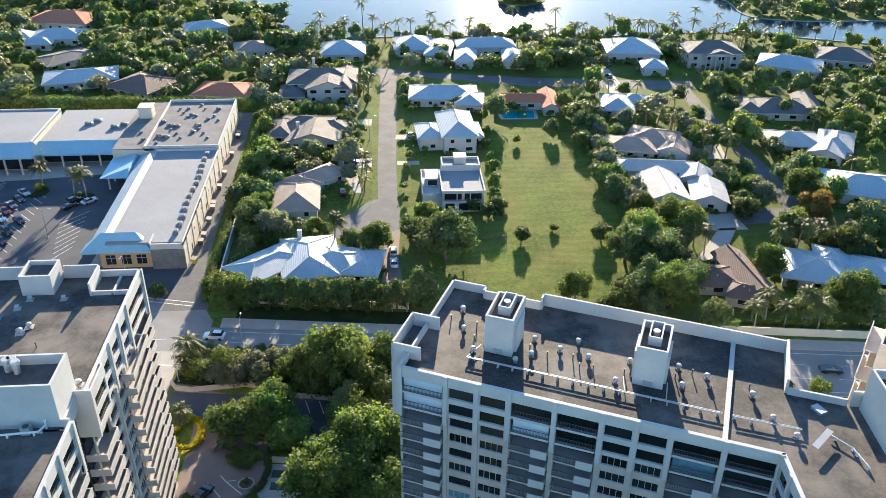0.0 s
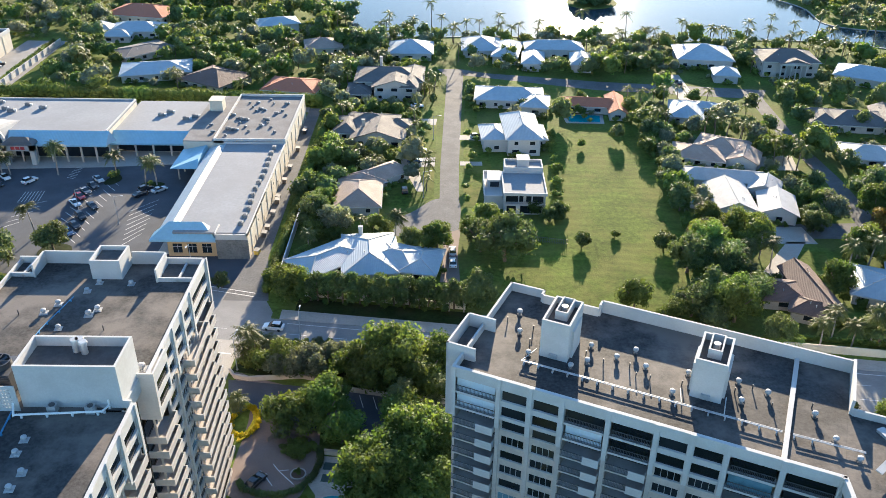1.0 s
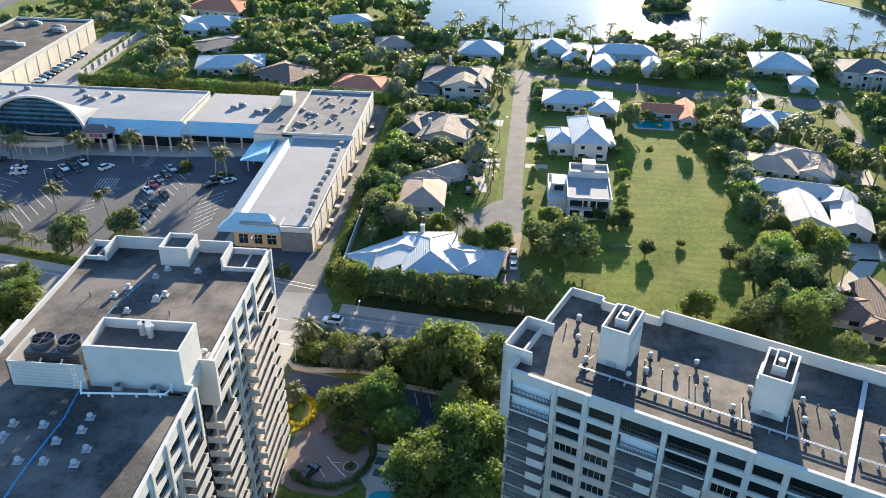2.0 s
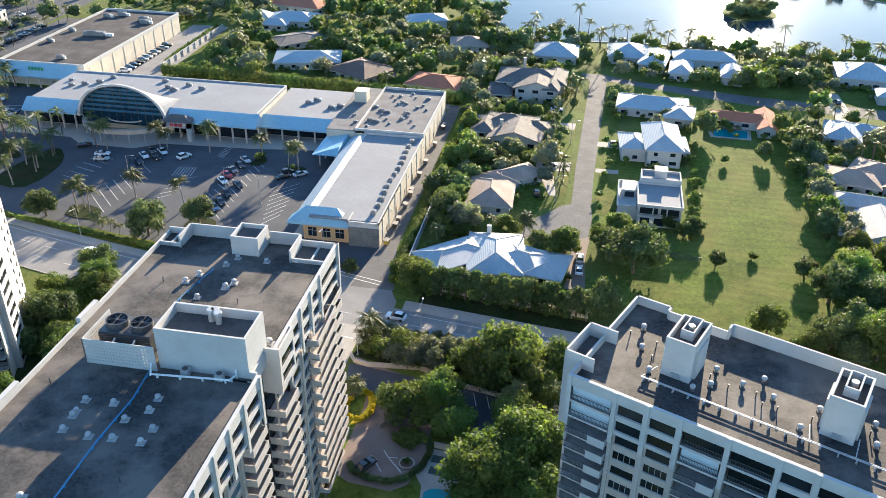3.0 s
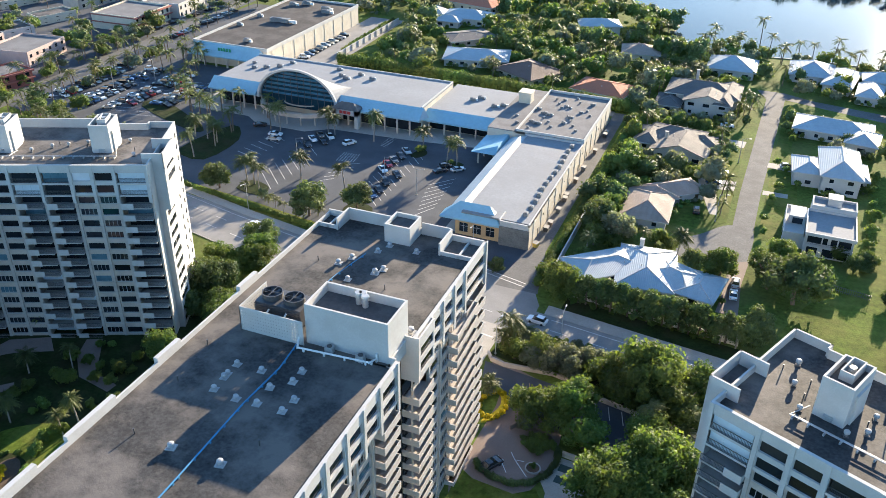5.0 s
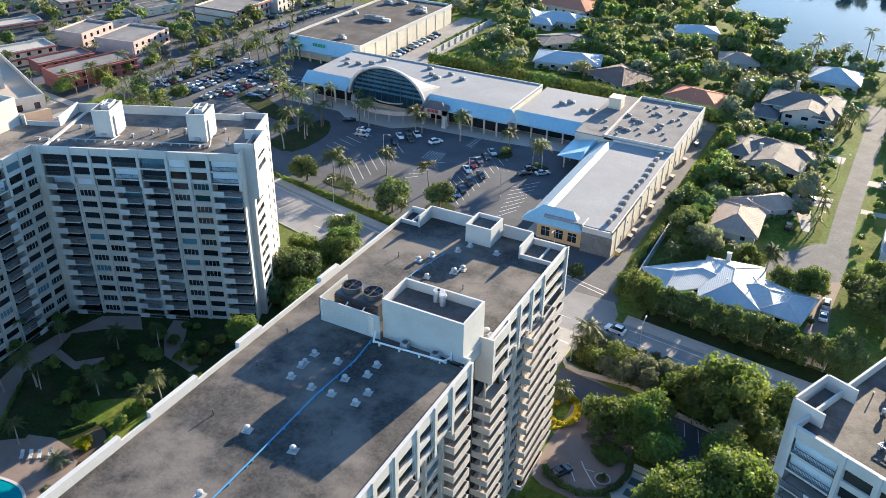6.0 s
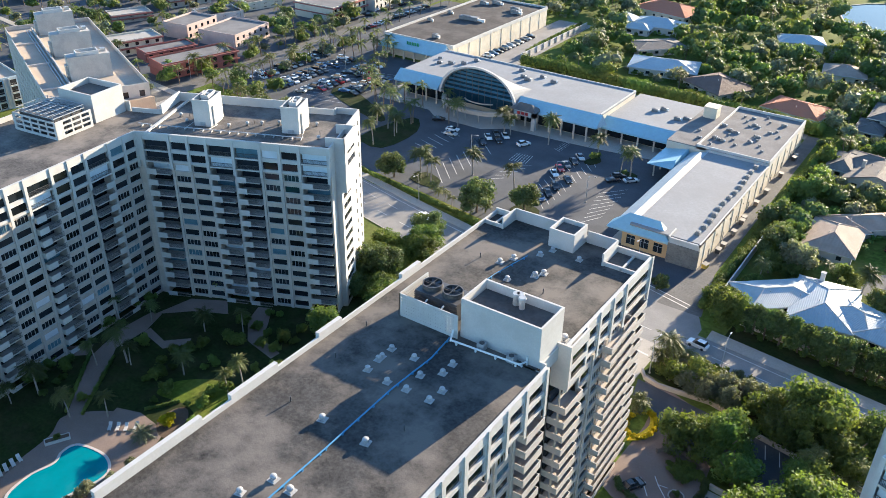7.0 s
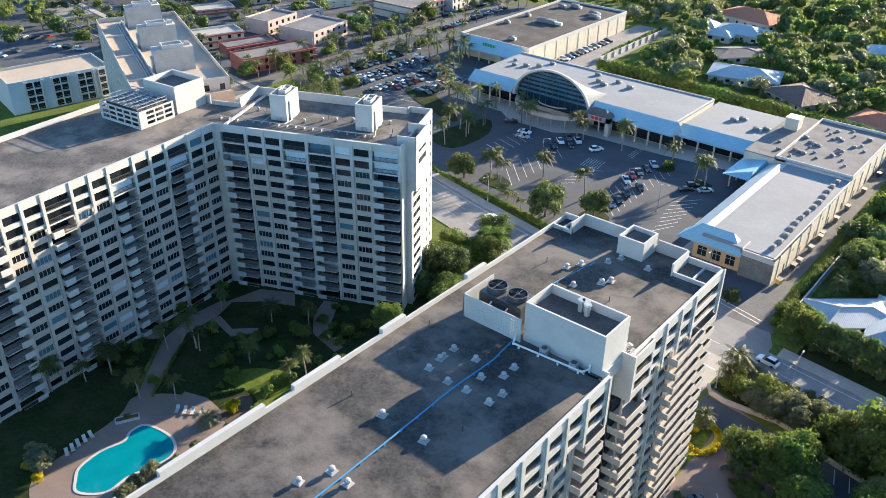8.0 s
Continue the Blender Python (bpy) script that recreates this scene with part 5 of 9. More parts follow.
bm = bmesh.new()
pierced(bm, 12.6, 4.7, 0.3, [(1.2, 0.9, 3.6, 3.6), (4.9, 0.9, 7.3, 3.6), (8.6, 0.9, 11.0, 3.6)])
part("wall", bm, "yellow", mall, "yellow stucco shop front", m=pose(-68.6, 183.2, 0))
for x in (-66.2, -62.5, -58.8):
    w_ = part("window", boxes((x - 1.2, 183.4, 0.9, x + 1.2, 183.45, 3.6)), "glass", mall)
    part("bar", boxes((x - 0.04, 183.36, 0.9, x + 0.04, 183.4, 3.6), (x - 1.2, 183.36, 2.6, x + 1.2, 183.4, 2.68)), "frame", w_)
for y in range(190, 240, 7):
    part("column", boxes((-71.2, y, 0, -70.7, y + 0.5, 5.0)), "tan", mall)
# corner pavilion
bm = bmesh.new()
hip_v = [bm.verts.new(p) for p in ((-80.0, 226, 4.6), (-71.8, 226, 4.6), (-71.8, 241, 4.6), (-80.0, 241, 4.6), (-72.4, 229.6, 6.3), (-72.4, 240.6, 6.3))]
for f in ((0, 1, 4), (1, 2, 5, 4), (2, 3, 5), (3, 0, 4, 5), (3, 2, 1, 0)):
    bm.faces.new([hip_v[i] for i in f])
part("pavilion_roof", bm, "metal_blue", mall, "blue hipped pavilion roof")
for x, y in ((-78.6, 228.4), (-78.6, 234), (-78.6, 239.2)):
    part("column", boxes((x, y, 0, x + 0.4, y + 0.4, 4.6)), "tan", mall)
# back wing with the higher gravel roof
bm = boxes((-79.6, 240.2, 0, -48.36, 280.6, 7.4))
part("body", bm, "cream", mall)
part("roof", boxes((-79.6, 240.2, 7.4, -48.4, 280.6, 7.7)), "roof_grey", mall, "grey weathered gravel roof")
bm = bmesh.new()
rim(bm, -70.2, 240.2, -48.0, 281, 7.0, 8.5, 0.35)
part("parapet", bm, "white", mall)
part("chimney_box", boxes((-77.2, 265.6, 7.7, -73.0, 270.0, 11.2), (-77.4, 265.4, 11.2, -72.8, 270.2, 11.5)), "cream", mall, "pale yellow rooftop box")
# link wing
part("body", boxes((-104, 249, 0, -79.62, 277, 6.4)), "cream", mall)
part("roof", boxes((-104, 249, 6.4, -79.62, 277, 6.9)), "membrane", mall, "smooth pale grey membrane roof")
mansard(-104.2, -78.0, 244.6, 249.0, 4.6, 7.3, mall, "metal_blue", ends=False)
for k in range(5):
    part("column", boxes((-102.5 + k * 5.6, 245.4, 0, -102.0 + k * 5.6, 245.9, 4.1)), "tan", mall)
# main hall
part("body", boxes((-185, 244, 0, -104.02, 272, 8.4)), "cream", mall)
part("roof", boxes((-185, 244, 8.4, -104.02, 272, 8.9)), "membrane", mall, "smooth pale grey membrane roof")
part("parapet", boxes((-185.2, 272.0, 7.5, -104, 272.35, 9.3), (-104.4, 244, 8.9, -104.0, 272, 9.3)), "white", mall)
for xa, xb in ((-186.5, -166.6), (-135.4, -103.4)):
    mansard(xa, xb, 239.6, 244.0, 5.9, 9.0, mall, "metal_blue", ends=False)
    n = int((xb - xa) // 4.6)
    for k in range(n + 1):
        part("column", boxes((xa + 0.6 + k * 4.6, 239.9, 0, xa + 1.1 + k * 4.6, 240.4, 5.4)), "tan", mall)
bm = bmesh.new()
v = [bm.verts.new(p) for p in ((-103.4, 239.6, 5.9), (-103.4, 244.0, 5.9), (-103.4, 244.0, 9.0), (-101.6, 244.0, 5.9))]
for f in ((0, 1, 2), (0, 2, 3), (1, 3, 2), (0, 3, 1)):
    bm.faces.new([v[i] for i in f])
part("gable_end", bm, "metal_white", mall)
part("shop_glass", boxes((-184, 243.9, 0.3, -167, 243.98, 3.6)), "glass", mall, "dark shop front glazing")
part("shop_glass", boxes((-134, 243.9, 0.3, -104.5, 243.98, 3.6)), "glass", mall, "dark shop front glazing")
part("shop_glass", boxes((-103.5, 248.9, 0.3, -80.0, 248.98, 3.4)), "glass", mall, "dark shop front glazing")
# arched glass hall
AX, AR, AZ, AH = -149.6, 15.8, 5.4, 11.8
N = 28


def arch_pt(k, r=1.0, dz=0.0):
    a = math.pi * k / N
    return AX - AR * r * math.cos(a), AZ + AH * r * math.sin(a) + dz


bm = bmesh.new()
for k in range(N):
    (xa, za), (xb, zb) = arch_pt(k), arch_pt(k + 1)
    (xc, zc_), (xd, zd) = arch_pt(k, 0.95), arch_pt(k + 1, 0.95)
    q = [bm.verts.new(p) for p in ((xa, 240.0, za), (xb, 240.0, zb), (xb, 252.5, min(zb, 8.95)), (xa, 252.5, min(za, 8.95)), (xc, 240.0, zc_), (xd, 240.0, zd), (xd, 251.6, min(zd, 8.5)), (xc, 251.6, min(zc_, 8.5)))]
    for f in ((0, 3, 2, 1), (4, 5, 6, 7), (0, 1, 5, 4), (3, 7, 6, 2)):
        bm.faces.new([q[i] for i in f])
bmesh.ops.remove_doubles(bm, verts=bm.verts, dist=0.001)
part("arch_roof", bm, "membrane", mall, "pale arched roof shell")
bm = bmesh.new()
for k in range(N):
    p4 = [arch_pt(k, 1.01), arch_pt(k + 1, 1.01), arch_pt(k + 1, 0.955), arch_pt(k, 0.955)]
    lo, hi = [[bm.verts.new((x, yy, z)) for x, z in p4] for yy in (239.2, 239.98)]
    for i in range(4):
        bm.faces.new((lo[i], lo[(i + 1) % 4], hi[(i + 1) % 4], hi[i]))
    bm.faces.new(lo)
    bm.faces.new(hi)
bmesh.ops.remove_doubles(bm, verts=bm.verts, dist=0.001)
bmesh.ops.recalc_face_normals(bm, faces=bm.faces)
part("arch_rim", bm, "white", mall, "white rim of the arch")
bm = bmesh.new()
for k in range(N):
    (xa, za), (xb, zb) = arch_pt(k, 0.95), arch_pt(k + 1, 0.95)
    q = [bm.verts.new(p) for p in ((xa, 240.9, za), (xb, 240.9, zb), (xb, 240.9, 3.0), (xa, 240.9, 3.0))]
    bm.faces.new(q)
part("arch_glass", bm, "arch_glass", mall, "dark blue glass front under the arch")
for zz in (7.6, 9.3, 10.9, 12.4, 13.8, 15.0):
    hw = AR * 0.945 * math.sqrt(max(0.02, 1 - ((zz + 0.5 - AZ) / (AH * 0.95)) ** 2))
    part("glass_band", boxes((AX - hw, 240.74, zz - 0.35, AX + hw, 240.81, zz + 0.35)), "sky_band", mall, "blue band of the arch glazing")
    part("glazing_bar", boxes((AX - hw, 240.65, zz - 0.45, AX + hw, 240.73, zz - 0.36)), "dark_metal", mall)
for k in range(-5, 6):
    hh = AZ + AH * 0.94 * math.sqrt(max(0.02, 1 - (k * 2.6 / (AR * 0.95)) ** 2))
    part("glazing_bar", boxes((AX + k * 2.6 - 0.05, 240.54, 3.0, AX + k * 2.6 + 0.05, 240.64, hh)), "dark_metal", mall)
bm = bmesh.new()
for k in range(24):
    a0, a1 = math.pi + math.pi * k / 24, math.pi + math.pi * (k + 1) / 24
    p = [(AX + r * math.cos(a), 243.0 + r * 0.72 * math.sin(a)) for a, r in ((a0, 15.6), (a1, 15.6), (a1, 14.0), (a0, 14.0))]
    prism(bm, list(reversed(p)), 3.0, 4.4)
bmesh.ops.recalc_face_normals(bm, faces=bm.faces)
part("ring_canopy", bm, "tan", mall, "curved tan entrance canopy")
for k in range(9):
    a = math.pi + math.pi * (k + 0.5) / 9
    x, y = AX + 14.8 * math.cos(a), 243.0 + 14.8 * 0.72 * math.sin(a)
    bm = bmesh.new()
    tube(bm, (x, y, 0), (x, y, 3.0), 0.2, 0.2, 10)
    part("column", bm, "tan", mall)
bm = bmesh.new()
for k in range(20):
    a0, a1 = 2 * math.pi * k / 20, 2 * math.pi * (k + 1) / 20
    p = [(AX + r * math.cos(a), 242.0 + r * 0.5 * math.sin(a)) for a, r in ((a0, 6.0), (a1, 6.0), (a1, 6.4), (a0, 6.4))]
    prism(bm, p, 4.4, 4.8)
bmesh.ops.recalc_face_normals(bm, faces=bm.faces)
part("canopy_ring", bm, "tan", mall)
# store portal with a red sign
bm = boxes((-134.6, 237.6, 0, -133.2, 239.0, 6.4), (-126.4, 237.6, 0, -125.0, 239.0, 6.4), (-134.6, 237.6, 4.6, -125.0, 239.0, 6.6))
part("portal", bm, "white", mall, "white store portal")
bm = bmesh.new()
v = [bm.verts.new(p) for p in ((-135, 237.2, 6.6), (-124.6, 237.2, 6.6), (-124.6, 242, 6.6), (-135, 242, 6.6), (-132, 239.6, 8.6), (-127.6, 239.6, 8.6))]
for f in ((0, 1, 5, 4), (1, 2, 5), (2, 3, 4, 5), (3, 0, 4), (3, 2, 1, 0)):
    bm.faces.new([v[i] for i in f])
part("portal_roof", bm, "tile_grey", mall)
for k in range(3):
    part("sign_bar", boxes((-131.9 + k * 1.5, 237.48, 5.1, -130.7 + k * 1.5, 237.58, 6.1)), "sign_red", mall, "plain red sign shape")
for k in range(13):
    roof_unit(-50.6 + 0.3 * math.sin(k), 187.5 + k * 4.05, 6.9, 1.5, 1.2, 1.0, 90)
for x, y, s in ((-69, 262, 1.3), (-66, 259, 1.2), (-64.8, 258, 1.2), (-63.6, 258, 1.2), (-68, 250, 1.2), (-66.6, 249.2, 1.2), (-65.2, 249, 1.2), (-58, 253, 1.2), (-53, 273, 1.3), (-61, 268, 1.2), (-59.5, 267, 1.0), (-72, 247, 1.1),
                (-57, 258, 1.3), (-74, 253, 1.0), (-55, 264, 1.1), (-63, 274, 1.0)):
    roof_unit(x, y, 7.7, 0.95 * s, 0.75 * s, 0.6 * s, (x * 31) % 60)
for k in range(16):
    roof_unit(-67.5 + (k * 4.7) % 17.0, 244.5 + (k * 7.3) % 33.0, 7.7, 0.7, 0.6, 0.55, (k * 41) % 90)
for x, y in ((-93, 263), (-91, 266), (-84, 260), (-81.5, 262)):
    roof_unit(x, y, 6.9, 2.0, 1.4, 1.0, (x * 17) % 40)
for x, y, s in ((-141, 260, 1.5), (-144, 262, 1.3), (-132, 263, 1.4), (-148, 268, 1.3), (-170, 262, 1.4), (-174, 259, 1.4), (-178, 257, 1.2), (-168, 268, 1.2), (-138, 266, 1.2), (-181, 262, 1.0)):
    roof_unit(x, y, 8.9, 1.3 * s, 1.0 * s, 0.75 * s, (x * 13) % 50)

# big store behind
shop2 = thing("shop_building", pose(0, 0, 0), "large yellow walled store with a dark flat roof", "shop")
part("body", boxes((-221, 278.5, 0, -186, 358, 8.2)), "cream", shop2)
part("roof", boxes((-220.6, 278.9, 8.2, -186.4, 357.6, 8.4)), "store_roof", shop2, "dark patched gravel roof")
bm = bmesh.new()
rim(bm, -221.2, 278.3, -185.8, 358.2, 7.8, 9.2, 0.4)
part("parapet", bm, "white", shop2)
mansard(-222, -185.6, 274.6, 278.3, 4.6, 8.8, shop2, "metal_blue")
for k in range(9):
    part("pier", boxes((-186, 282 + k * 8.6, 0, -185.88, 282.8 + k * 8.6, 7.8)), "cream", shop2)
for k in range(7):
    part("column", boxes((-220 + k * 5.4, 275.2, 0, -219.4 + k * 5.4, 275.8, 4.2)), "cream", shop2)
for x, y, w, d, h in ((-204, 318, 9.0, 2.4, 1.8), (-196, 345, 4, 2, 1.6), (-193, 340, 4, 2, 1.6), (-200, 286, 2.4, 2, 1.6), (-209, 350, 4, 2, 1.6), (-217, 322, 2, 1.6, 1.4), (-217, 306, 2, 1.6, 1.4), (-214, 346, 3, 2, 1.6)):
    roof_unit(x, y, 8.4, w, d, h, 4)
for k in range(5):
    part("sign_bar", boxes((-207.5 + k * 1.3, 275.9, 6.6, -206.6 + k * 1.3, 276.0, 7.9)), "sign_green", shop2, "plain green sign shape")
# white garden wall east of the store
bm = boxes((-169.2, 305, 0, -168.9, 366, 2.6))
for k in range(11):
    box(bm, -168.9, 306 + k * 6, 0, -168.6, 306.6 + k * 6, 2.75)
solid("garden_wall", bm, "white", "long white garden wall with piers", "wall", kind="structure")
bm = boxes((-38.9, 168, 0, -38.6, 206, 2.4))
solid("garden_wall", bm, "white", "white garden wall beside the service lane", "wall", kind="structure")
bm = bmesh.new()
prism(bm, [(8, 155.2), (130, 138.9), (130, 139.2), (8, 155.5)], 0, 1.9)
prism(bm, [(-33, 165.4), (6, 160.2), (6, 160.45), (-33, 165.65)], 0, 1.7)
bmesh.ops.recalc_face_normals(bm, faces=bm.faces)
solid("boundary_wall", bm, "cream", "low cream boundary wall along the road", "wall", kind="structure")


def low_wall(pts, h, material, label, t=0.4):
    bm = bmesh.new()
    for a, b in zip(pts, pts[1:]):
        wall_run(bm, a, b, t, 0, h)
        wall_run(bm, Vector(a) - Vector((0.05, 0.05)), Vector(b) - Vector((0.05, 0.05)), t + 0.1, h, h + 0.1)
    bmesh.ops.recalc_face_normals(bm, faces=bm.faces)
    solid("garden_wall", bm, material, label, "wall", kind="structure")


low_wall([(-43.0, 136.4), (-41.6, 134.4), (-38.4, 133.6), (-34.0, 134.0), (-28.0, 134.6), (-22.9, 133.4), (-18.2, 130.6), (-9, 128.8), (3, 127.0)], 0.9, "tan", "low stucco wall winding along the tower garden")
low_wall([(-20.5, 112.9), (-15.5, 112.3), (-14.5, 113.6)], 1.0, "tan", "low stucco wall beside the pool terrace")
low_wall([(-31.2, 116.0), (-30.4, 117.4), (-28.8, 118.2), (-27.0, 118.2), (-25.0, 117.4), (-23.2, 116.0), (-22.6, 113.8)], 1.0, "paver", "low curved brick wall in the forecourt")
# bins and stacked goods along the service lane
def bin_thing(x, y, turn, material, label):
    b = thing("waste_bin", pose(x, y, 0.03, 0, 0, turn), label, "waste bin", "bins in the lane")
    bm = bmesh.new()
    v = [bm.verts.new(p) for p in ((-0.8, -0.55, 0.12), (0.8, -0.55, 0.12), (0.8, 0.5, 0.12), (-0.8, 0.5, 0.12), (-0.9, -0.7, 1.2), (0.9, -0.7, 1.2), (0.9, 0.6, 1.35), (-0.9, 0.6, 1.35))]
    for f in ((3, 2, 1, 0), (4, 5, 6, 7), (0, 1, 5, 4), (1, 2, 6, 5), (2, 3, 7, 6), (3, 0, 4, 7)):
        bm.faces.new([v[i] for i in f])
    part("body", bm, material, b)
    part("lid", boxes((-0.94, -0.74, 0, 0.94, 0.68, 0.06)), "dark_metal", b, m=pose(0, 0, 1.31, 6.5))
    for wx in (-0.65, 0.65):
        part("wheel", boxes((wx - 0.06, -0.45, 0, wx + 0.06, -0.25, 0.12), (wx - 0.06, 0.2, 0, wx + 0.06, 0.4, 0.12)), "tyre", b)


bin_thing(-46.6, 184.6, 80, "yellow_line", "yellow waste bin beside the shop wall")
for k, y in enumerate((194.0, 197.5, 206.0, 213.5, 215.8, 227.0, 236.5, 251.0, 266.0, 268.4)):
    bin_thing(-46.5 + 0.2 * math.sin(k), y, 90 + 6 * math.sin(k * 3), ("dark_metal", "wood", "unit_grey", "wood")[k % 4], "weathered waste bin along the shop wall")
# bay lines of the car parks
bays = bmesh.new()


def bay(x, y, ang, L):
    c, s = math.cos(radians(ang)), math.sin(radians(ang))
    w = 0.07
    prism(bays, [(x + c * a - s * b, y + s * a + c * b) for a, b in ((0, -w), (L, -w), (L, w), (0, w))], 0.03, 0.037)


def bay_row(a0, b0, a1, b1, n):
    """n bay lines, evenly spaced from the line a0-b0 to the line a1-b1."""
    for k in range(n):
        p, q = Vector(a0).lerp(Vector(a1), k / (n - 1)), Vector(b0).lerp(Vector(b1), k / (n - 1))
        d = q - p
        bay(p.x, p.y, math.degrees(math.atan2(d.y, d.x)), d.length)


bay_row((-86.6, 207.3), (-80.5, 214.7), (-82.4, 188.4), (-79.2, 194.6), 8)
bay_row((-98.7, 227.6), (-95.1, 223.7), (-98.4, 193.0), (-94.8, 189.1), 11)
bay_row((-104.6, 230.0), (-100.6, 226.4), (-103.6, 196.0), (-99.6, 192.4), 11)
bay_row((-136.4, 195.5), (-127.4, 186.3), (-134.0, 219.6), (-127.0, 213.0), 8)
bay_row((-118.1, 209.1), (-112.0, 213.1), (-117.3, 197.1), (-114.2, 200.1), 5)
bay_row((-152.0, 206.0), (-144.0, 203.5), (-150.0, 222.0), (-143.0, 219.5), 6)
bay_row((-120.4, 218.8), (-119.8, 212.1), (-115.2, 219.4), (-114.3, 212.9), 7)
bay_row((-112.5, 229.0), (-109.9, 227.9), (-112.5, 239.2), (-110.1, 238.4), 11)
for k in range(12):
    for x in (-246, -232, -218, -205):
        bay(x, 218 + k * 3.4, 12, 5.2)
        bay(x + 5.0, 219.0 + k * 3.4, 12, 5.2)
solid("bay_line", bays, "paint_line", "white painted parking bay lines", "road marking", kind="structure")
slab("planting_bed", [(-148.0, 180.4), (-142.8, 179.6), (-128.5, 177.7), (-104.3, 173.4), (-104.1, 168.9), (-123.4, 171.6), (-141.5, 176.2)], 0.06, "lawn", "narrow lawn between the road and the car park", "lawn")
# kerbed islands
for pts in ([(-100, 225), (-97.2, 224.4), (-95.6, 228.4), (-98.6, 231.6)], [(-88.6, 222.0), (-83.4, 221.6), (-82, 225.4), (-87.6, 226.2)], [(-137, 183), (-128.6, 181.6), (-128.4, 187), (-135.6, 189.4)],
            [(-170, 200), (-158, 196), (-157, 214), (-166, 224)], [(-206, 226), (-176, 214), (-175, 219), (-203, 234)], [(-102, 182.6), (-94.6, 182.0), (-95, 187.4), (-101, 188.6)]):
    slab("island", smooth_line(pts, 3), 0.16, "ground_cover", "kerbed planted island in the car park", "traffic island")
# ---- cars ----
def car_parts(kind):
    """Meshes of one car, 4.7 m long, nose towards +x: body, glass house, trim."""
    L, W = (4.7, 1.86)
    hi = 0.35 if kind == "suv" else 0.0
    side = [(-2.35, 0.45), (-2.38, 0.80 + hi * 0.4), (-2.25, 0.98 + hi * 0.4), (-1.0, 1.0 + hi * 0.4), (0.85, 0.98 + hi * 0.4), (1.9, 0.86 + hi * 0.3), (2.28, 0.72 + hi * 0.3), (2.36, 0.45), (2.2, 0.28), (-2.2, 0.28)]
    top = [(-1.95 if kind == "suv" else -1.75, 1.0 + hi * 0.4), (-1.75 if kind == "suv" else -1.1, 1.42 + hi), (0.1, 1.46 + hi), (1.05, 0.98 + hi * 0.4)]
    bm = bmesh.new()
    for y0, y1, sc in ((-W / 2, W / 2, 1.0),):
        a = [bm.verts.new((x, y0, z)) for x, z in side]
        b = [bm.verts.new((x, y1, z)) for x, z in side]
        n = len(side)
        bm.faces.new(a)
        bm.faces.new(list(reversed(b)))
        for i in range(n):
            bm.faces.new((a[i], b[i], b[(i + 1) % n], a[(i + 1) % n]))
    # roof panel
    r = [(-1.68 if kind == "suv" else -1.02, 1.425 + hi), (0.08, 1.465 + hi)]
    box(bm, r[0][0], -0.62, 1.40 + hi, r[1][0], 0.62, 1.475 + hi)
    bmesh.ops.recalc_face_normals(bm, faces=bm.faces)
    bmesh.ops.bevel(bm, geom=[e for e in bm.edges], offset=0.06, segments=1, affect="EDGES")
    body = bm
    g = bmesh.new()
    a = [g.verts.new((x, -(0.86 if z < 1.2 + hi * 0.5 else 0.66), z)) for x, z in top]
    b = [g.verts.new((x, (0.86 if z < 1.2 + hi * 0.5 else 0.66), z)) for x, z in top]
    g.faces.new(a)
    g.faces.new(list(reversed(b)))
    for i in range(4):
        g.faces.new((a[i], b[i], b[(i + 1) % 4], a[(i + 1) % 4]))
    bmesh.ops.recalc_face_normals(g, faces=g.faces)
    return body, g


CAR_M = {}
w_ = bmesh.new()
tube(w_, (0, -0.11, 0), (0, 0.11, 0), 0.33, 0.33, 14)
WHEEL = mesh_of("wheel", w_, "tyre")
LAMP_F = mesh_of("headlight", boxes((2.26, -0.8, 0.62, 2.36, -0.45, 0.76), (2.26, 0.45, 0.62, 2.36, 0.8, 0.76)), "lamp_clear")
LAMP_R = mesh_of("tail_light", boxes((-2.4, -0.82, 0.72, -2.34, -0.5, 0.88), (-2.4, 0.5, 0.72, -2.34, 0.82, 0.88)), "lamp_red")


def car(x, y, turn, colour, kind="saloon", z=0.035):
    key = (colour, kind)
    if key not in CAR_M:
        b, g = car_parts(kind)
        CAR_M[key] = (mesh_of("body", b, "car_" + colour), mesh_of("glasshouse", g, "car_glass"))
    c = thing("car", pose(x, y, z, 0, 0, turn), ("parked %s %s on dark asphalt" % (colour, "utility car" if kind == "suv" else "saloon car")), "car", "parked cars")
    part("body", CAR_M[key][0], "metal", c)
    part("glasshouse", CAR_M[key][1], "metal", c, "dark car windows")
    for wx in (-1.4, 1.4):
        for wy in (-0.84, 0.84):
            part("wheel", WHEEL, "tyre", c, m=pose(wx, wy, 0.33))
    if x < -185:
        return c
    part("headlight", LAMP_F, "metal", c)
    part("tail_light", LAMP_R, "metal", c)
    return c


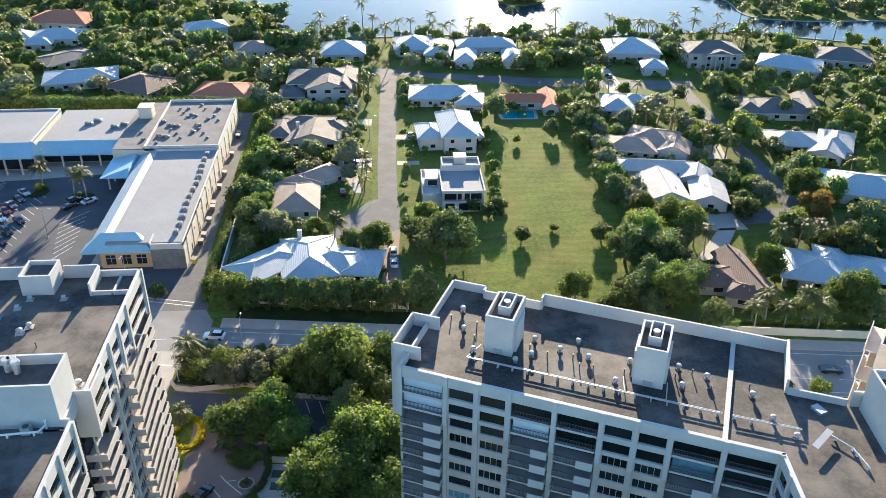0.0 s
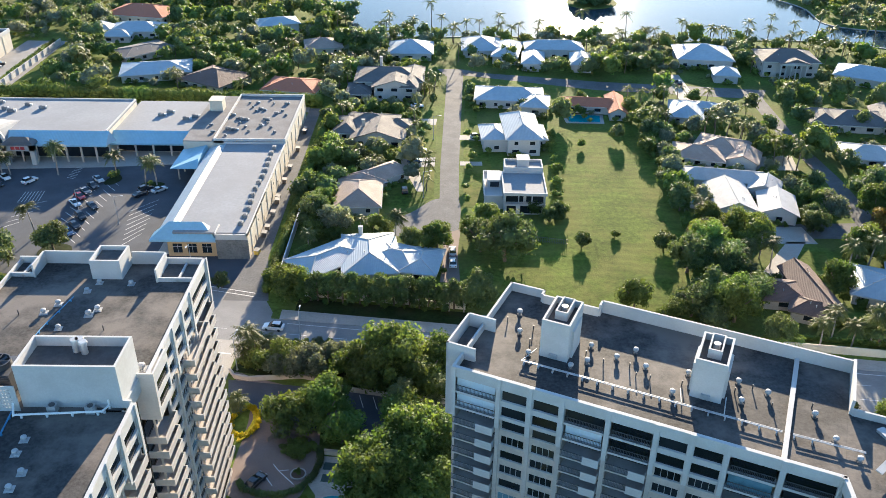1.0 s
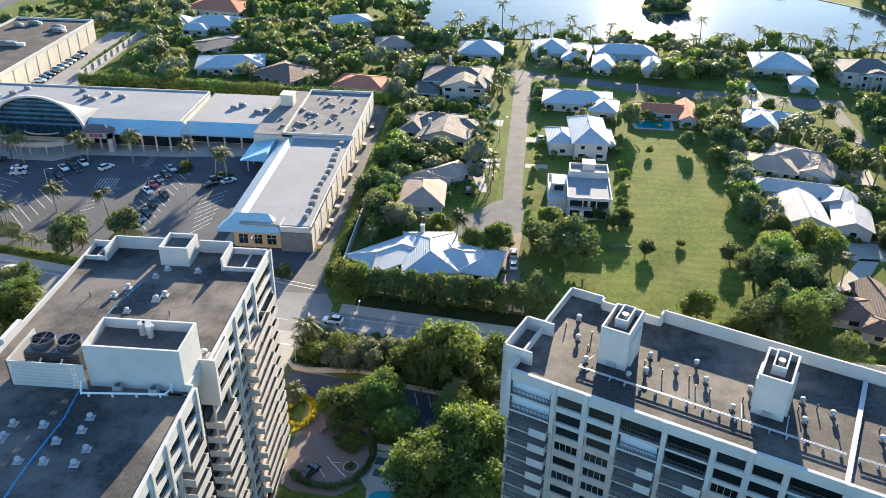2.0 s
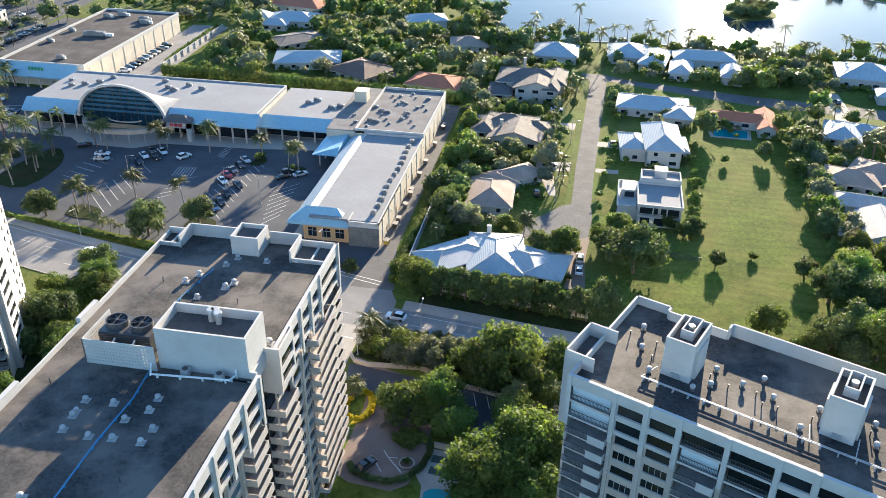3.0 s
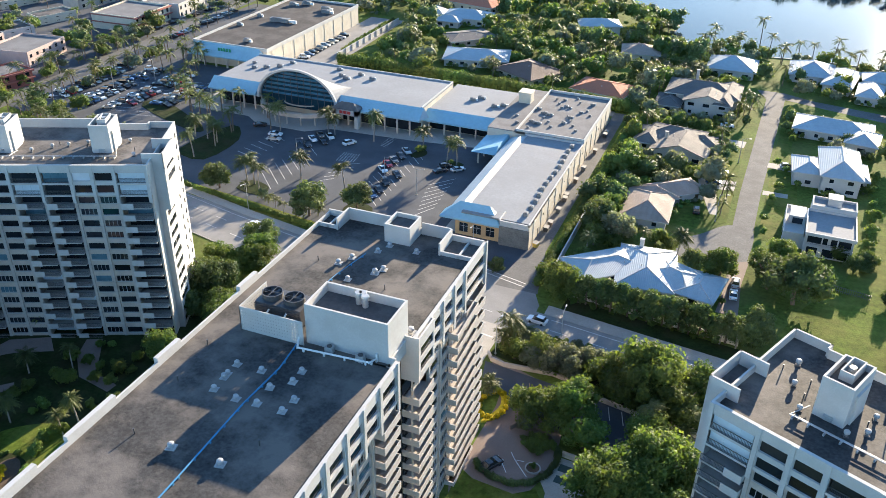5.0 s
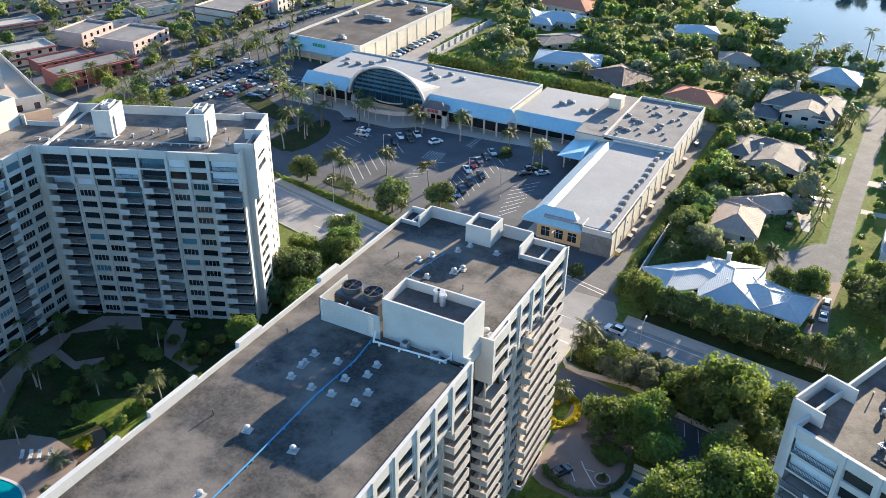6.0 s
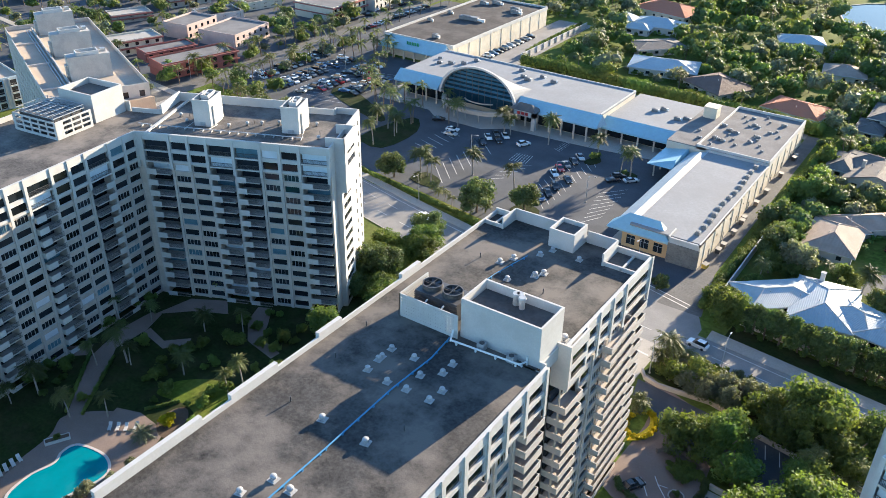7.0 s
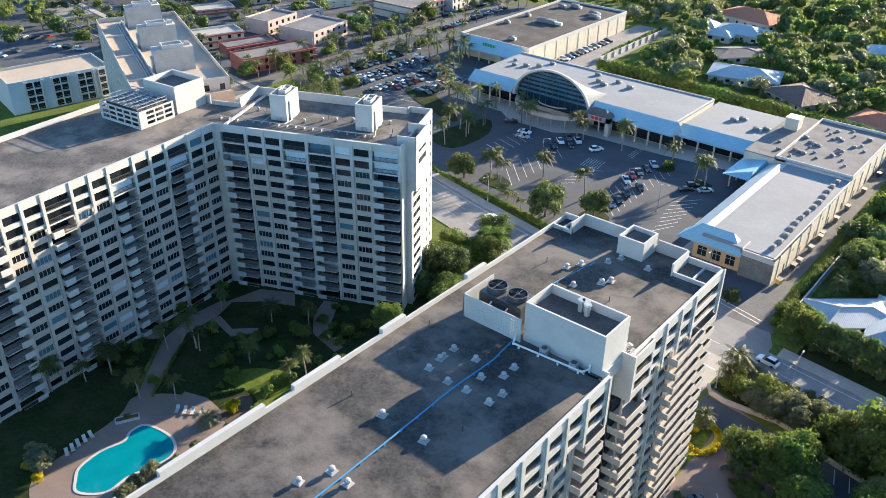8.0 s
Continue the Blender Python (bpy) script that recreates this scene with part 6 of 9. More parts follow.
COL = ["white", "silver", "black", "grey", "black", "blue", "white", "grey", "red", "black", "beige", "silver"]
for k, (x, y, a, col, kind) in enumerate((
        (-134.8, 215.6, -45, "black", "suv"), (-133.8, 218.8, -45, "black", "saloon"), (-134.5, 223.5, -45, "white", "saloon"), (-134.1, 227.7, -45, "grey", "saloon"), (-130.2, 222.9, -45, "black", "saloon"),
        (-130.3, 227.6, -45, "white", "saloon"), (-121.9, 225.3, 62, "white", "suv"), (-147.9, 222.1, 12, "white", "saloon"), (-146.2, 218.4, 12, "silver", "saloon"), (-157.1, 227.2, 30, "black", "saloon"),
        (-103.3, 215.3, -47, "red", "saloon"), (-103.0, 211.1, -47, "white", "saloon"), (-103.0, 218.9, -47, "grey", "saloon"), (-102.2, 222.5, -47, "black", "saloon"), (-102.1, 226.8, -47, "silver", "saloon"),
        (-97.5, 209.3, -47, "black", "saloon"), (-98.5, 203.0, -47, "black", "suv"), (-98.1, 197.9, -47, "black", "saloon"), (-98.5, 194.2, -47, "blue", "saloon"), (-86.5, 217.1, 48, "black", "saloon"),
        (-82.0, 220.2, 48, "silver", "saloon"), (-86.2, 220.6, 48, "black", "suv"))):
    car(x, y, a, col, kind)
car(-36.6, 151.8, 172.4, "white", "suv", 0.024)
car(-19.6, 142.4, -7.6, "white", "saloon", 0.022)
car(92.4, 131.4, -7.6, "black", "saloon", 0.022)
car(-118.8, 165.0, 163, "white", "suv", 0.022)
car(-31.6, 105.6, 60, "black", "saloon", 0.036)
car(3.2, 180.4, 92, "white", "saloon", 0.045)
car(3.2, 186.0, 92, "silver", "suv", 0.045)
car(-7.0, 251.2, 8, "silver", "suv", 0.04)
car(-8.3, 243.0, 4, "blue", "suv", 0.04)
car(-10.6, 221.6, 96, "black", "suv", 0.04)
car(-9.0, 292.5, 5, "white", "saloon", 0.01)
car(112.0, 214.2, 110, "white", "saloon", 0.035)
car(109.4, 218.4, 10, "silver", "suv", 0.01)
car(12.0, 263.4, 4, "silver", "suv", 0.04)
car(94.0, 322.0, 95, "black", "suv", 0.04)
car(-60.6, 146.4, 150, "white", "saloon", 0.03)
rc = random.Random(4)
for row, (x, turn) in enumerate(((-243.5, 20), (-238.6, 160), (-229.5, 20), (-224.6, 160), (-215.5, 20), (-210.6, 160), (-202.5, 20), (-197.8, 160))):
    for k in range(13):
        y = 219.6 + k * 3.4
        if rc.random() < (0.45 if row < 1 else 0.82) and not (x > -205 and y > 252) and not (x > -212 and y < 224):
            car(x, y, turn + rc.choice((0, 180)), rc.choice(COL), rc.choice(("suv", "saloon")), 0.04)
for k in range(11):
    car(-182.0, 300 + k * 3.6, 20, rc.choice(COL), rc.choice(("suv", "saloon")), 0.043)
for k in range(8):
    car(-226.5, 290 + k * 4.6, 10, rc.choice(COL), rc.choice(("suv", "saloon")), 0.04)
for k in range(13):
    if k != 5:
        car(-250.2 - 0.12 * k, 301.5 + k * 4.1, 62, rc.choice(COL), rc.choice(("suv", "saloon")), 0.04)
for x, y, a in ((-265.3, 321.5, 70), (-263.8, 324.6, 70), (-265.4, 310.3, 75), (-264.2, 337.1, 80), (-267.9, 360.2, 20), (-274.2, 368.3, 15), (-264.4, 348.0, 85)):
    car(x, y, a, rc.choice(COL), rc.choice(("suv", "saloon")), 0.02)
for x, y, a in ((-362, 153, 10), (-366, 147, 10), (-360, 146, 12), (-356, 167, 30), (-351, 170, 30), (-345, 172, 30), (-380, 165, 100), (-376, 168, 100), (-372, 172, 100), (-384, 184, 60), (-300, 262, 40), (-297, 266, 40), (-294, 270, 40)):
    car(x, y, a, rc.choice(COL), rc.choice(("suv", "saloon")), 0.03)
# ---- houses ----
def hip(bm, w, d, eave, rise, over=0.6, thick=0.25, ridge=None):
    """A hipped roof centred on the origin; the ridge lies along the longer side."""
    w2, d2 = w / 2 + over, d / 2 + over
    k = min(w2, d2) if ridge is None else min(w2, d2) * ridge
    if w >= d:
        r = [(-(w2 - k), 0), (w2 - k, 0)]
    else:
        r = [(0, -(d2 - k)), (0, d2 - k)]
    lo = [bm.verts.new((x, y, eave - thick)) for x, y in ((-w2, -d2), (w2, -d2), (w2, d2), (-w2, d2))]
    hi = [bm.verts.new((x, y, eave)) for x, y in ((-w2, -d2), (w2, -d2), (w2, d2), (-w2, d2))]
    a, b = (bm.verts.new((x, y, eave + rise)) for x, y in r)
    bm.faces.new(list(reversed(lo)))
    for i in range(4):
        bm.faces.new((lo[i], lo[(i + 1) % 4], hi[(i + 1) % 4], hi[i]))
    if w >= d:
        bm.faces.new((hi[0], hi[1], b, a))
        bm.faces.new((hi[1], hi[2], b))
        bm.faces.new((hi[2], hi[3], a, b))
        bm.faces.new((hi[3], hi[0], a))
    else:
        bm.faces.new((hi[0], hi[1], a))
        bm.faces.new((hi[1], hi[2], b, a))
        bm.faces.new((hi[2], hi[3], b))
        bm.faces.new((hi[3], hi[0], a, b))


def gable(bm, w, d, eave, rise, over=0.7, thick=0.22):
    """A gabled roof with its ridge along y, open to the front and back."""
    w2, d2 = w / 2 + over, d / 2 + over * 0.8
    for sg in (-1, 1):
        pts = [(sg * w2, eave), (0, eave + rise), (0, eave + rise - thick), (sg * w2, eave - thick)]
        a = [bm.verts.new((x, -d2, z)) for x, z in pts]
        b = [bm.verts.new((x, d2, z)) for x, z in pts]
        for q in range(4):
            bm.faces.new((a[q], a[(q + 1) % 4], b[(q + 1) % 4], b[q]))
        bm.faces.new(a)
        bm.faces.new(b)
    bmesh.ops.recalc_face_normals(bm, faces=bm.faces)


def cap_lines(w, d, eave, rise, kind, over=0.8):
    """The ridge and hip lines of a roof, as pairs of points."""
    w2, d2 = w / 2 + over, d / 2 + over
    if kind == "gable":
        return [((0, -d2, eave + rise), (0, d2, eave + rise))]
    k = min(w2, d2)
    r = [(-(w2 - k), 0, eave + rise), (w2 - k, 0, eave + rise)] if w >= d else [(0, -(d2 - k), eave + rise), (0, d2 - k, eave + rise)]
    out = [(r[0], r[1])] if (Vector(r[0]) - Vector(r[1])).length > 0.3 else []
    for x, y in ((-w2, -d2), (w2, -d2), (w2, d2), (-w2, d2)):
        c = Vector((x, y, eave))
        out.append((tuple(c), min(r, key=lambda q: (Vector(q) - c).length)))
    return out


FOOT = []
PLANTED = []


def m_world(x, y, turn):
    return pose(x, y, 0, 0, 0, turn)


CAP = {"metal_white": "white", "tile_white": "white", "tile_brown": "tile_brown", "tile_taupe": "tile_taupe", "tile_grey": "tile_grey", "tile_dark": "tile_dark", "tile_red": "tile_red"}


def house(label, wall, roof, *blocks, seed=0, chimney=None):
    """A house of one or more roofed blocks (x, y, w, d, turn, eave, rise, kind)."""
    x, y = blocks[0][:2]
    h = thing("house", pose(x, y, 0), label, "house", "suburban houses")
    rnd = random.Random(seed + int(x * 7 + y * 13))
    for nb, blk in enumerate(blocks):
        bx, by, w, d, turn, eave, rise = blk[:7]
        kind = blk[7] if len(blk) > 7 else "hip"
        FOOT.append((bx, by, max(w, d) * 0.5 + 1.5, w, d, turn))
        m = pose(bx - x, by - y, 0, 0, 0, turn)
        bm = bmesh.new()
        wins = []
        for side in range(4):
            L = w if side % 2 == 0 else d
            hs = []
            nwin = max(1, int(L // 4.8)) if side != 2 else 0
            for s in range(2 if eave > 5 else 1):
                for i in range(nwin):
                    c = (i + 0.5) * L / nwin + rnd.uniform(-0.3, 0.3)
                    ww = rnd.choice((1.2, 1.6, 2.2)) * 0.5
                    hs.append((c - ww, 0.9 + 2.8 * s, c + ww, 2.1 + 2.8 * s))
            sub = bmesh.new()
            pierced(sub, L, eave, 0.25, hs)
            off = ((-w / 2, -d / 2, 0), (w / 2, -d / 2, 90), (w / 2, d / 2, 180), (-w / 2, d / 2, 270))[side]
            sm = pose(off[0], off[1], 0, 0, 0, off[2])
            sub.transform(sm)
            tmp = bpy.data.meshes.new("tmp")
            sub.to_mesh(tmp)
            sub.free()
            bm.from_mesh(tmp)
            bpy.data.meshes.remove(tmp)
            wins += [(m @ sm @ pose((q[0] + q[2]) / 2, 0.12, (q[1] + q[3]) / 2), q[2] - q[0], q[3] - q[1]) for q in hs]
        if kind == "gable":
            for yy in (-d / 2, d / 2 - 0.25):
                tri = [(-w / 2, eave), (w / 2, eave), (0, eave + rise - 0.3)]
                lo, hi = [[bm.verts.new((q, yy + e, z)) for q, z in tri] for e in (0, 0.25)]
                bm.faces.new(lo)
                bm.faces.new(list(reversed(hi)))
                for q in range(3):
                    bm.faces.new((lo[q], hi[q], hi[(q + 1) % 3], lo[(q + 1) % 3]))
        part("wall", bm, wall, h, m=m)
        PLANTED.append((m_world(bx, by, turn), w, d))
        bm = bmesh.new()
        if kind == "gable":
            gable(bm, w, d, eave, rise)
        else:
            hip(bm, w, d, eave, rise, over=0.8)
        part("roof", bm, roof, h, m=m)
        bm = bmesh.new()
        for a, b in cap_lines(w, d, eave, rise, kind):
            tube(bm, a, b, 0.14, 0.14, 6)
        part("ridge_cap", bm, CAP[roof], h, m=m)
        if kind == "hip":
            bm = bmesh.new()
            rim(bm, -w / 2 - 0.86, -d / 2 - 0.86, w / 2 + 0.86, d / 2 + 0.86, eave - 0.34, eave - 0.04, 0.1)
            part("gutter", bm, "white" if roof != "tile_dark" else "wood", h, m=m)
        for wm, ww, wh in wins:
            part("window", WINDOW[(ww > 1.3) + (ww > 1.8)], "glass", h, m=wm)
        for q in range(2):
            u, v = rnd.uniform(-0.25, 0.25) * w, rnd.uniform(-0.3, 0.3) * d
            z = eave + rise * (1 - max(abs(u) / (w / 2 + 0.8), abs(v) / (d / 2 + 0.8) if kind == "hip" else 0))
            bm = bmesh.new()
            tube(bm, (u, v, z - 0.4), (u, v, z + 0.5), 0.1, 0.1, 8)
            part("vent", bm, "metal", h, m=m)
    if chimney:
        cx, cy, cz = chimney
        part("chimney", boxes((cx - x - 0.5, cy - y - 0.4, 2.0, cx - x + 0.5, cy - y + 0.4, cz), (cx - x - 0.6, cy - y - 0.5, cz, cx - x + 0.6, cy - y + 0.5, cz + 0.15)), wall, h)
    return h


WINDOW = []
for ww in (1.2, 1.6, 2.2):
    bm = boxes((-ww / 2, 0, -0.6, ww / 2, 0.05, 0.6), (-0.03, -0.04, -0.6, 0.03, 0, 0.6), (-ww / 2, -0.04, -0.03, ww / 2, 0, 0.03))
    WINDOW.append(mesh_of("window", bm, "glass"))

house("white metal roofed house with several hips", "white", "metal_white", (-27.6, 178.6, 17, 10, 41, 3.0, 1.6), (-17.6, 180.6, 12.5, 19, 6, 3.0, 2.0), (-10.6, 179.6, 13, 10, -24, 3.0, 1.6), (-4.4, 177.4, 8, 11.5, -10, 3.0, 1.5), chimney=(-20.5, 189.5, 5.6))
house("tan tile roofed house with pale walls", "white", "tile_brown", (-23.2, 214.8, 11.6, 17, 2, 3.0, 2.6), (-18.4, 228.4, 16, 8.0, 40, 3.0, 2.0), (-22.5, 223.5, 8, 9, 40, 3.0, 2.0))
house("brown tile roofed house with several gables", "tan", "tile_taupe", (-24, 271, 17, 13, -8, 3.0, 2.6), (-20.6, 261.0, 17, 13.5, -3, 3.0, 3.0, "gable"), (-31.6, 267, 7, 14, -4, 3.0, 2.0), (-15, 268, 9, 8, 6, 3.0, 2.0), chimney=(-26, 263, 6.4))
house("large grey roofed two storey house", "grey_wall", "tile_grey", (-20, 314, 25, 17, 0, 5.4, 3.0), (-17.4, 303.5, 16, 9.5, 0, 5.4, 2.8, "gable"), (-11.5, 311, 5, 25, -4, 5.4, 2.0), (-31, 304, 8, 12, 0, 3.0, 1.8), chimney=(-24, 324, 9.2))
house("white lakeside house with a hipped metal roof", "white", "metal_white", (-13.5, 357, 18, 17, 0, 3.4, 3.6))
house("white lakeside house with two hipped roofs", "white", "metal_white", (17, 363, 16, 18, 0, 3.4, 3.6), (28, 356, 10, 22, -10, 3.4, 2.6))
house("white lakeside house with two forward wings", "white", "metal_white", (48, 358, 24, 10, 0, 4.5, 2.6), (38, 344, 8, 16, -6, 3.4, 2.4), (58, 343, 8, 16, -6, 3.4, 2.4))
house("white metal roofed courtyard house", "white", "metal_white", (25, 299, 24, 14, -4, 3.4, 2.6), (34, 291, 9, 12, -8, 3.4, 2.2))
house("red tile roofed house with white walls", "white", "tile_red", (54.5, 291.5, 20, 7.4, -6, 3.0, 1.9), (63.2, 290, 5.6, 18, -4, 3.0, 1.8, "gable"))
house("two storey white house with a metal gable roof", "white", "metal_white", (26.2, 260, 10.5, 22, 2, 5.8, 3.2), (17.4, 258, 8, 12, 3, 4.6, 2.0), (32.4, 262, 3.4, 12, 2, 3.0, 1.2))
house("white lakeside house with a long metal roof", "white", "metal_white", (111, 352, 22, 20, -6, 4.0, 4.0), (114, 328, 9, 9, -8, 3.4, 2.6))
house("dark roofed two storey house with columns", "grey_wall", "tile_grey", (142, 340, 22, 16, -4, 6.6, 3.2))
portico = thing("portico", pose(142, 329.6, 0, 0, 0, -4), "white columned portico of the dark roofed house", "portico")
for k in range(6):
    bm = bmesh.new()
    tube(bm, (-5 + 2 * k, 0, 0), (-5 + 2 * k, 0, 5.8), 0.28, 0.24, 10)
    part("column", bm, "white", portico)
part("entablature", boxes((-5.8, -0.5, 5.8, 5.8, 1.4, 6.5)), "white", portico)
bm = bmesh.new()
gable(bm, 11.6, 2.6, 6.7, 2.0, 0.3)
part("pediment_roof", bm, "tile_grey", portico)
house("white roofed lakeside house", "white", "metal_white", (172, 328, 24, 16, -30, 3.4, 3.0))
house("small white metal roofed house", "white", "metal_white", (87.5, 285.5, 11, 16, -14, 3.0, 2.6), (95, 289, 9, 7, -14, 3.0, 1.8))
house("grey tile roofed house with wide eaves", "white", "tile_brown", (91, 253, 15, 14, -28, 3.0, 2.6), (82, 247, 15, 11, -16, 3.0, 2.4), (95.5, 244, 9, 10, -24, 3.0, 2.2, "gable"))
house("white tile roofed house with several gables", "white", "tile_white", (84.5, 229.5, 24, 7.6, -10, 3.0, 2.0), (82.6, 214.8, 11, 17, -4, 3.0, 2.6, "gable"), (94.6, 210.6, 9.4, 13, -14, 3.0, 2.3, "gable"), (95.2, 222.8, 8, 8.4, -24, 3.0, 2.0, "gable"))
house("dark roofed house among trees", "tan", "tile_grey", (146, 279, 22, 15, -8, 3.0, 2.8), (134.5, 280, 9, 14, -12, 3.0, 2.2), (157, 281, 8, 18, -16, 3.0, 2.2, "gable"))
house("grey metal roofed house among trees", "white", "tile_white", (137, 248.5, 16, 12, -12, 3.0, 2.4), (150.5, 246, 10, 16, -30, 3.0, 2.4), (144, 238.5, 10, 9, -34, 3.0, 2.0, "gable"))
house("white roofed house with blue shaded slopes", "white", "metal_white", (142, 212, 22, 16, -20, 3.4, 3.0))
house("brown tile roofed house beside a curved drive", "tan", "tile_dark", (87.4, 166.8, 6.6, 19, 4, 3.0, 2.2, "gable"), (80.2, 165.6, 9, 8.6, -8, 3.0, 1.9), (84.5, 158.4, 8, 6, -24, 3.0, 1.7))
house("white metal roofed house with a side wing", "white", "metal_white", (106.2, 168.2, 15, 14, -22, 3.0, 2.2), (119, 166.6, 12, 11, -26, 3.0, 2.0), (112, 172, 7, 8, -22, 3.6, 1.6))
house("grey roofed house near the lake", "tan", "tile_grey", (200, 338, 22, 18, -20, 3.4, 3.2))
house("orange tile roofed house", "cream", "tile_red", (-146, 413, 30, 20, -12, 3.6, 3.4))
house("white roofed house with several pavilions", "white", "metal_white", (-140, 384, 22, 14, 4, 3.4, 2.8), (-156, 383, 9, 9, 4, 3.4, 3.0), (-146, 374, 12, 8, 4, 3.0, 2.0))
house("low flat roofed house with a pale roof", "tan", "tile_grey", (-128, 352, 22, 14, 46, 3.0, 1.4))
house("pale blue metal roofed house", "white", "metal_white", (-114, 326, 26, 16, 14, 3.2, 2.4))
house("dark brown roofed house behind the hedge", "tan", "tile_dark", (-88, 316, 20, 18, -30, 3.2, 3.0))
house("red brown tile roofed house behind the shops", "white", "tile_red", (-56, 307, 20, 15, -10, 3.2, 2.4))
house("pale blue two storey house among trees", "white", "metal_white", (-77, 391, 18, 12, 20, 5.0, 2.0))
house("brown roofed house among trees", "cream", "tile_brown", (-52, 362, 15, 13, 10, 3.2, 2.6))
# ---- trees and hedges ----
def leaf_cloud(rng, centres, radii, n, size, squash=0.85, inner=0.62):
    """Leaves strewn over a cluster of rounded lobes, with a few solid lumps inside."""
    centres, radii = np.array(centres, float), np.array(radii, float)
    pick = rng.choice(len(radii), n, p=radii ** 2 / (radii ** 2).sum())
    d = rng.normal(size=(n, 3))
    d /= np.linalg.norm(d, axis=1)[:, None]
    d[:, 2] = np.where(d[:, 2] < -0.6, -d[:, 2], d[:, 2])
    r = radii[pick] * rng.uniform(inner, 1.12, n)
    p = centres[pick] + d * r[:, None] * np.array((1, 1, squash))
    nrm = d + rng.normal(size=(n, 3)) * 0.55
    nrm /= np.linalg.norm(nrm, axis=1)[:, None]
    a = np.cross(nrm, rng.normal(size=(n, 3)))
    a /= np.linalg.norm(a, axis=1)[:, None] + 1e-9
    b = np.cross(nrm, a)
    s = size * rng.uniform(0.6, 1.35, n)[:, None]
    k = rng.uniform(0.45, 0.8, n)[:, None]
    leaf = np.stack((p - a * s, p + a * s, p + b * s * k * 2.0 + nrm * s * 0.2), 1)
    verts = leaf.reshape(-1, 3)
    faces = np.arange(n * 3).reshape(-1, 3)
    return verts.tolist(), faces.tolist()


def lumps(bm, centres, radii, k, squash=0.85, fine=1):
    for c, r in zip(centres, radii):
        m = Matrix.Translation(c) @ Matrix.Diagonal((r * k, r * k, r * k * squash, 1))
        bmesh.ops.create_icosphere(bm, subdivisions=fine, radius=1.0, matrix=m)
    for f in bm.faces:
        f.smooth = True


def crown_mesh(seed, R, n, size, material, flat=0.8, lobes=12, stem=False):
    rng = np.random.default_rng(seed)
    cs, rs = [(0, 0, R * 0.74)], [R * 0.62]
    for i in range(lobes):
        a, e = rng.uniform(0, 2 * math.pi), rng.uniform(-0.95, 1.25)
        q = R * rng.uniform(0.45, 0.72)
        cs.append((q * math.cos(a) * math.cos(e), q * math.sin(a) * math.cos(e), R * 0.74 + q * flat * math.sin(e)))
        rs.append(R * rng.uniform(0.16, 0.46) * (1 if lobes < 20 else 0.85))
    v, f = leaf_cloud(rng, cs, rs, n, size)
    bm = bmesh.new()
    lumps(bm, cs, rs, 0.66)
    if stem:
        for i in range(5):
            tube(bm, (0, 0, -0.1), (0.3 * R * math.cos(i * 1.26), 0.3 * R * math.sin(i * 1.26), R * 0.6), 0.05, 0.03, 5)
    base = [bm.verts.new(q) for q in v]
    for q in f:
        bm.faces.new([base[i] for i in q])
    return mesh_of("crown", bm, material)


def trunk_mesh(seed, R, h):
    rng = random.Random(seed)
    bm = bmesh.new()
    lean = Vector((rng.uniform(-0.2, 0.2), rng.uniform(-0.2, 0.2), h))
    tube(bm, (0, 0, -0.1), lean, 0.05 * R + 0.06, 0.035 * R + 0.04, 8)
    for i in range(5):
        a = rng.uniform(0, 6.28)
        tube(bm, lean - Vector((0, 0, h * 0.15)), (0.55 * R * math.cos(a), 0.55 * R * math.sin(a), h + R * rng.uniform(0.3, 0.7)), 0.03 * R, 0.012 * R, 6)
    return mesh_of("trunk", bm, "bark")


TREES = {}


def tree_kind(key, R, n, size, material, label, seed, cat="tree", flat=0.8, lobes=12, lift=0.0):
    cm = crown_mesh(seed, R, n, size, material, flat, lobes, cat == "shrub")
    if lift:
        cm.transform(Matrix.Translation((0, 0, lift)))
    TREES[key] = (R, cm, trunk_mesh(seed, R, R * 0.5 + lift), label, cat)


for i in range(4):
    tree_kind(("big", i), 6.0, 5600, 0.25, "leaf", "broad leafy green tree with a dense crown", 10 + i, lobes=30)
    tree_kind(("dark", i), 5.0, 4000, 0.235, "leaf_dark", "dark green leafy tree with a rounded crown", 20 + i, lobes=24)
for i in range(2):
    tree_kind(("small", i), 3.0, 1900, 0.20, "leaf", "small leafy green tree", 30 + i, lobes=10)
    tree_kind(("grey", i), 3.6, 2100, 0.205, "leaf_grey", "grey green leafy tree with a loose crown", 40 + i, lobes=11)
    tree_kind(("shrub", i), 1.4, 760, 0.14, "hedge", "low rounded green shrub", 50 + i, "shrub", 0.6, 7)
    tree_kind(("row", i), 2.2, 1300, 0.19, "leaf_dark", "slender dark street tree on a bare stem", 64 + i, flat=1.5, lobes=12, lift=1.3)
tree_kind(("orange", 0), 4.5, 4200, 0.22, "leaf_orange", "broad tree with orange blossom", 60)
tree_kind(("yellow", 0), 1.3, 1200, 0.1, "leaf_yellow", "low shrub with bright yellow leaves", 61, "shrub", 0.5, 7)
TREE_FIRST = {}
COUNT = [0]


FAR_V, FAR_F, FAR_M = [], [], []
FAR_MATS = ["leaf", "leaf_dark", "leaf_grey", "hedge", "palm_leaf", "bark", "leaf_orange", "leaf_yellow"]
FAR_KIND = {"big": "leaf", "small": "leaf", "dark": "leaf_dark", "grey": "leaf_grey", "shrub": "hedge", "row": "leaf_dark", "orange": "leaf_orange", "yellow": "leaf_yellow"}


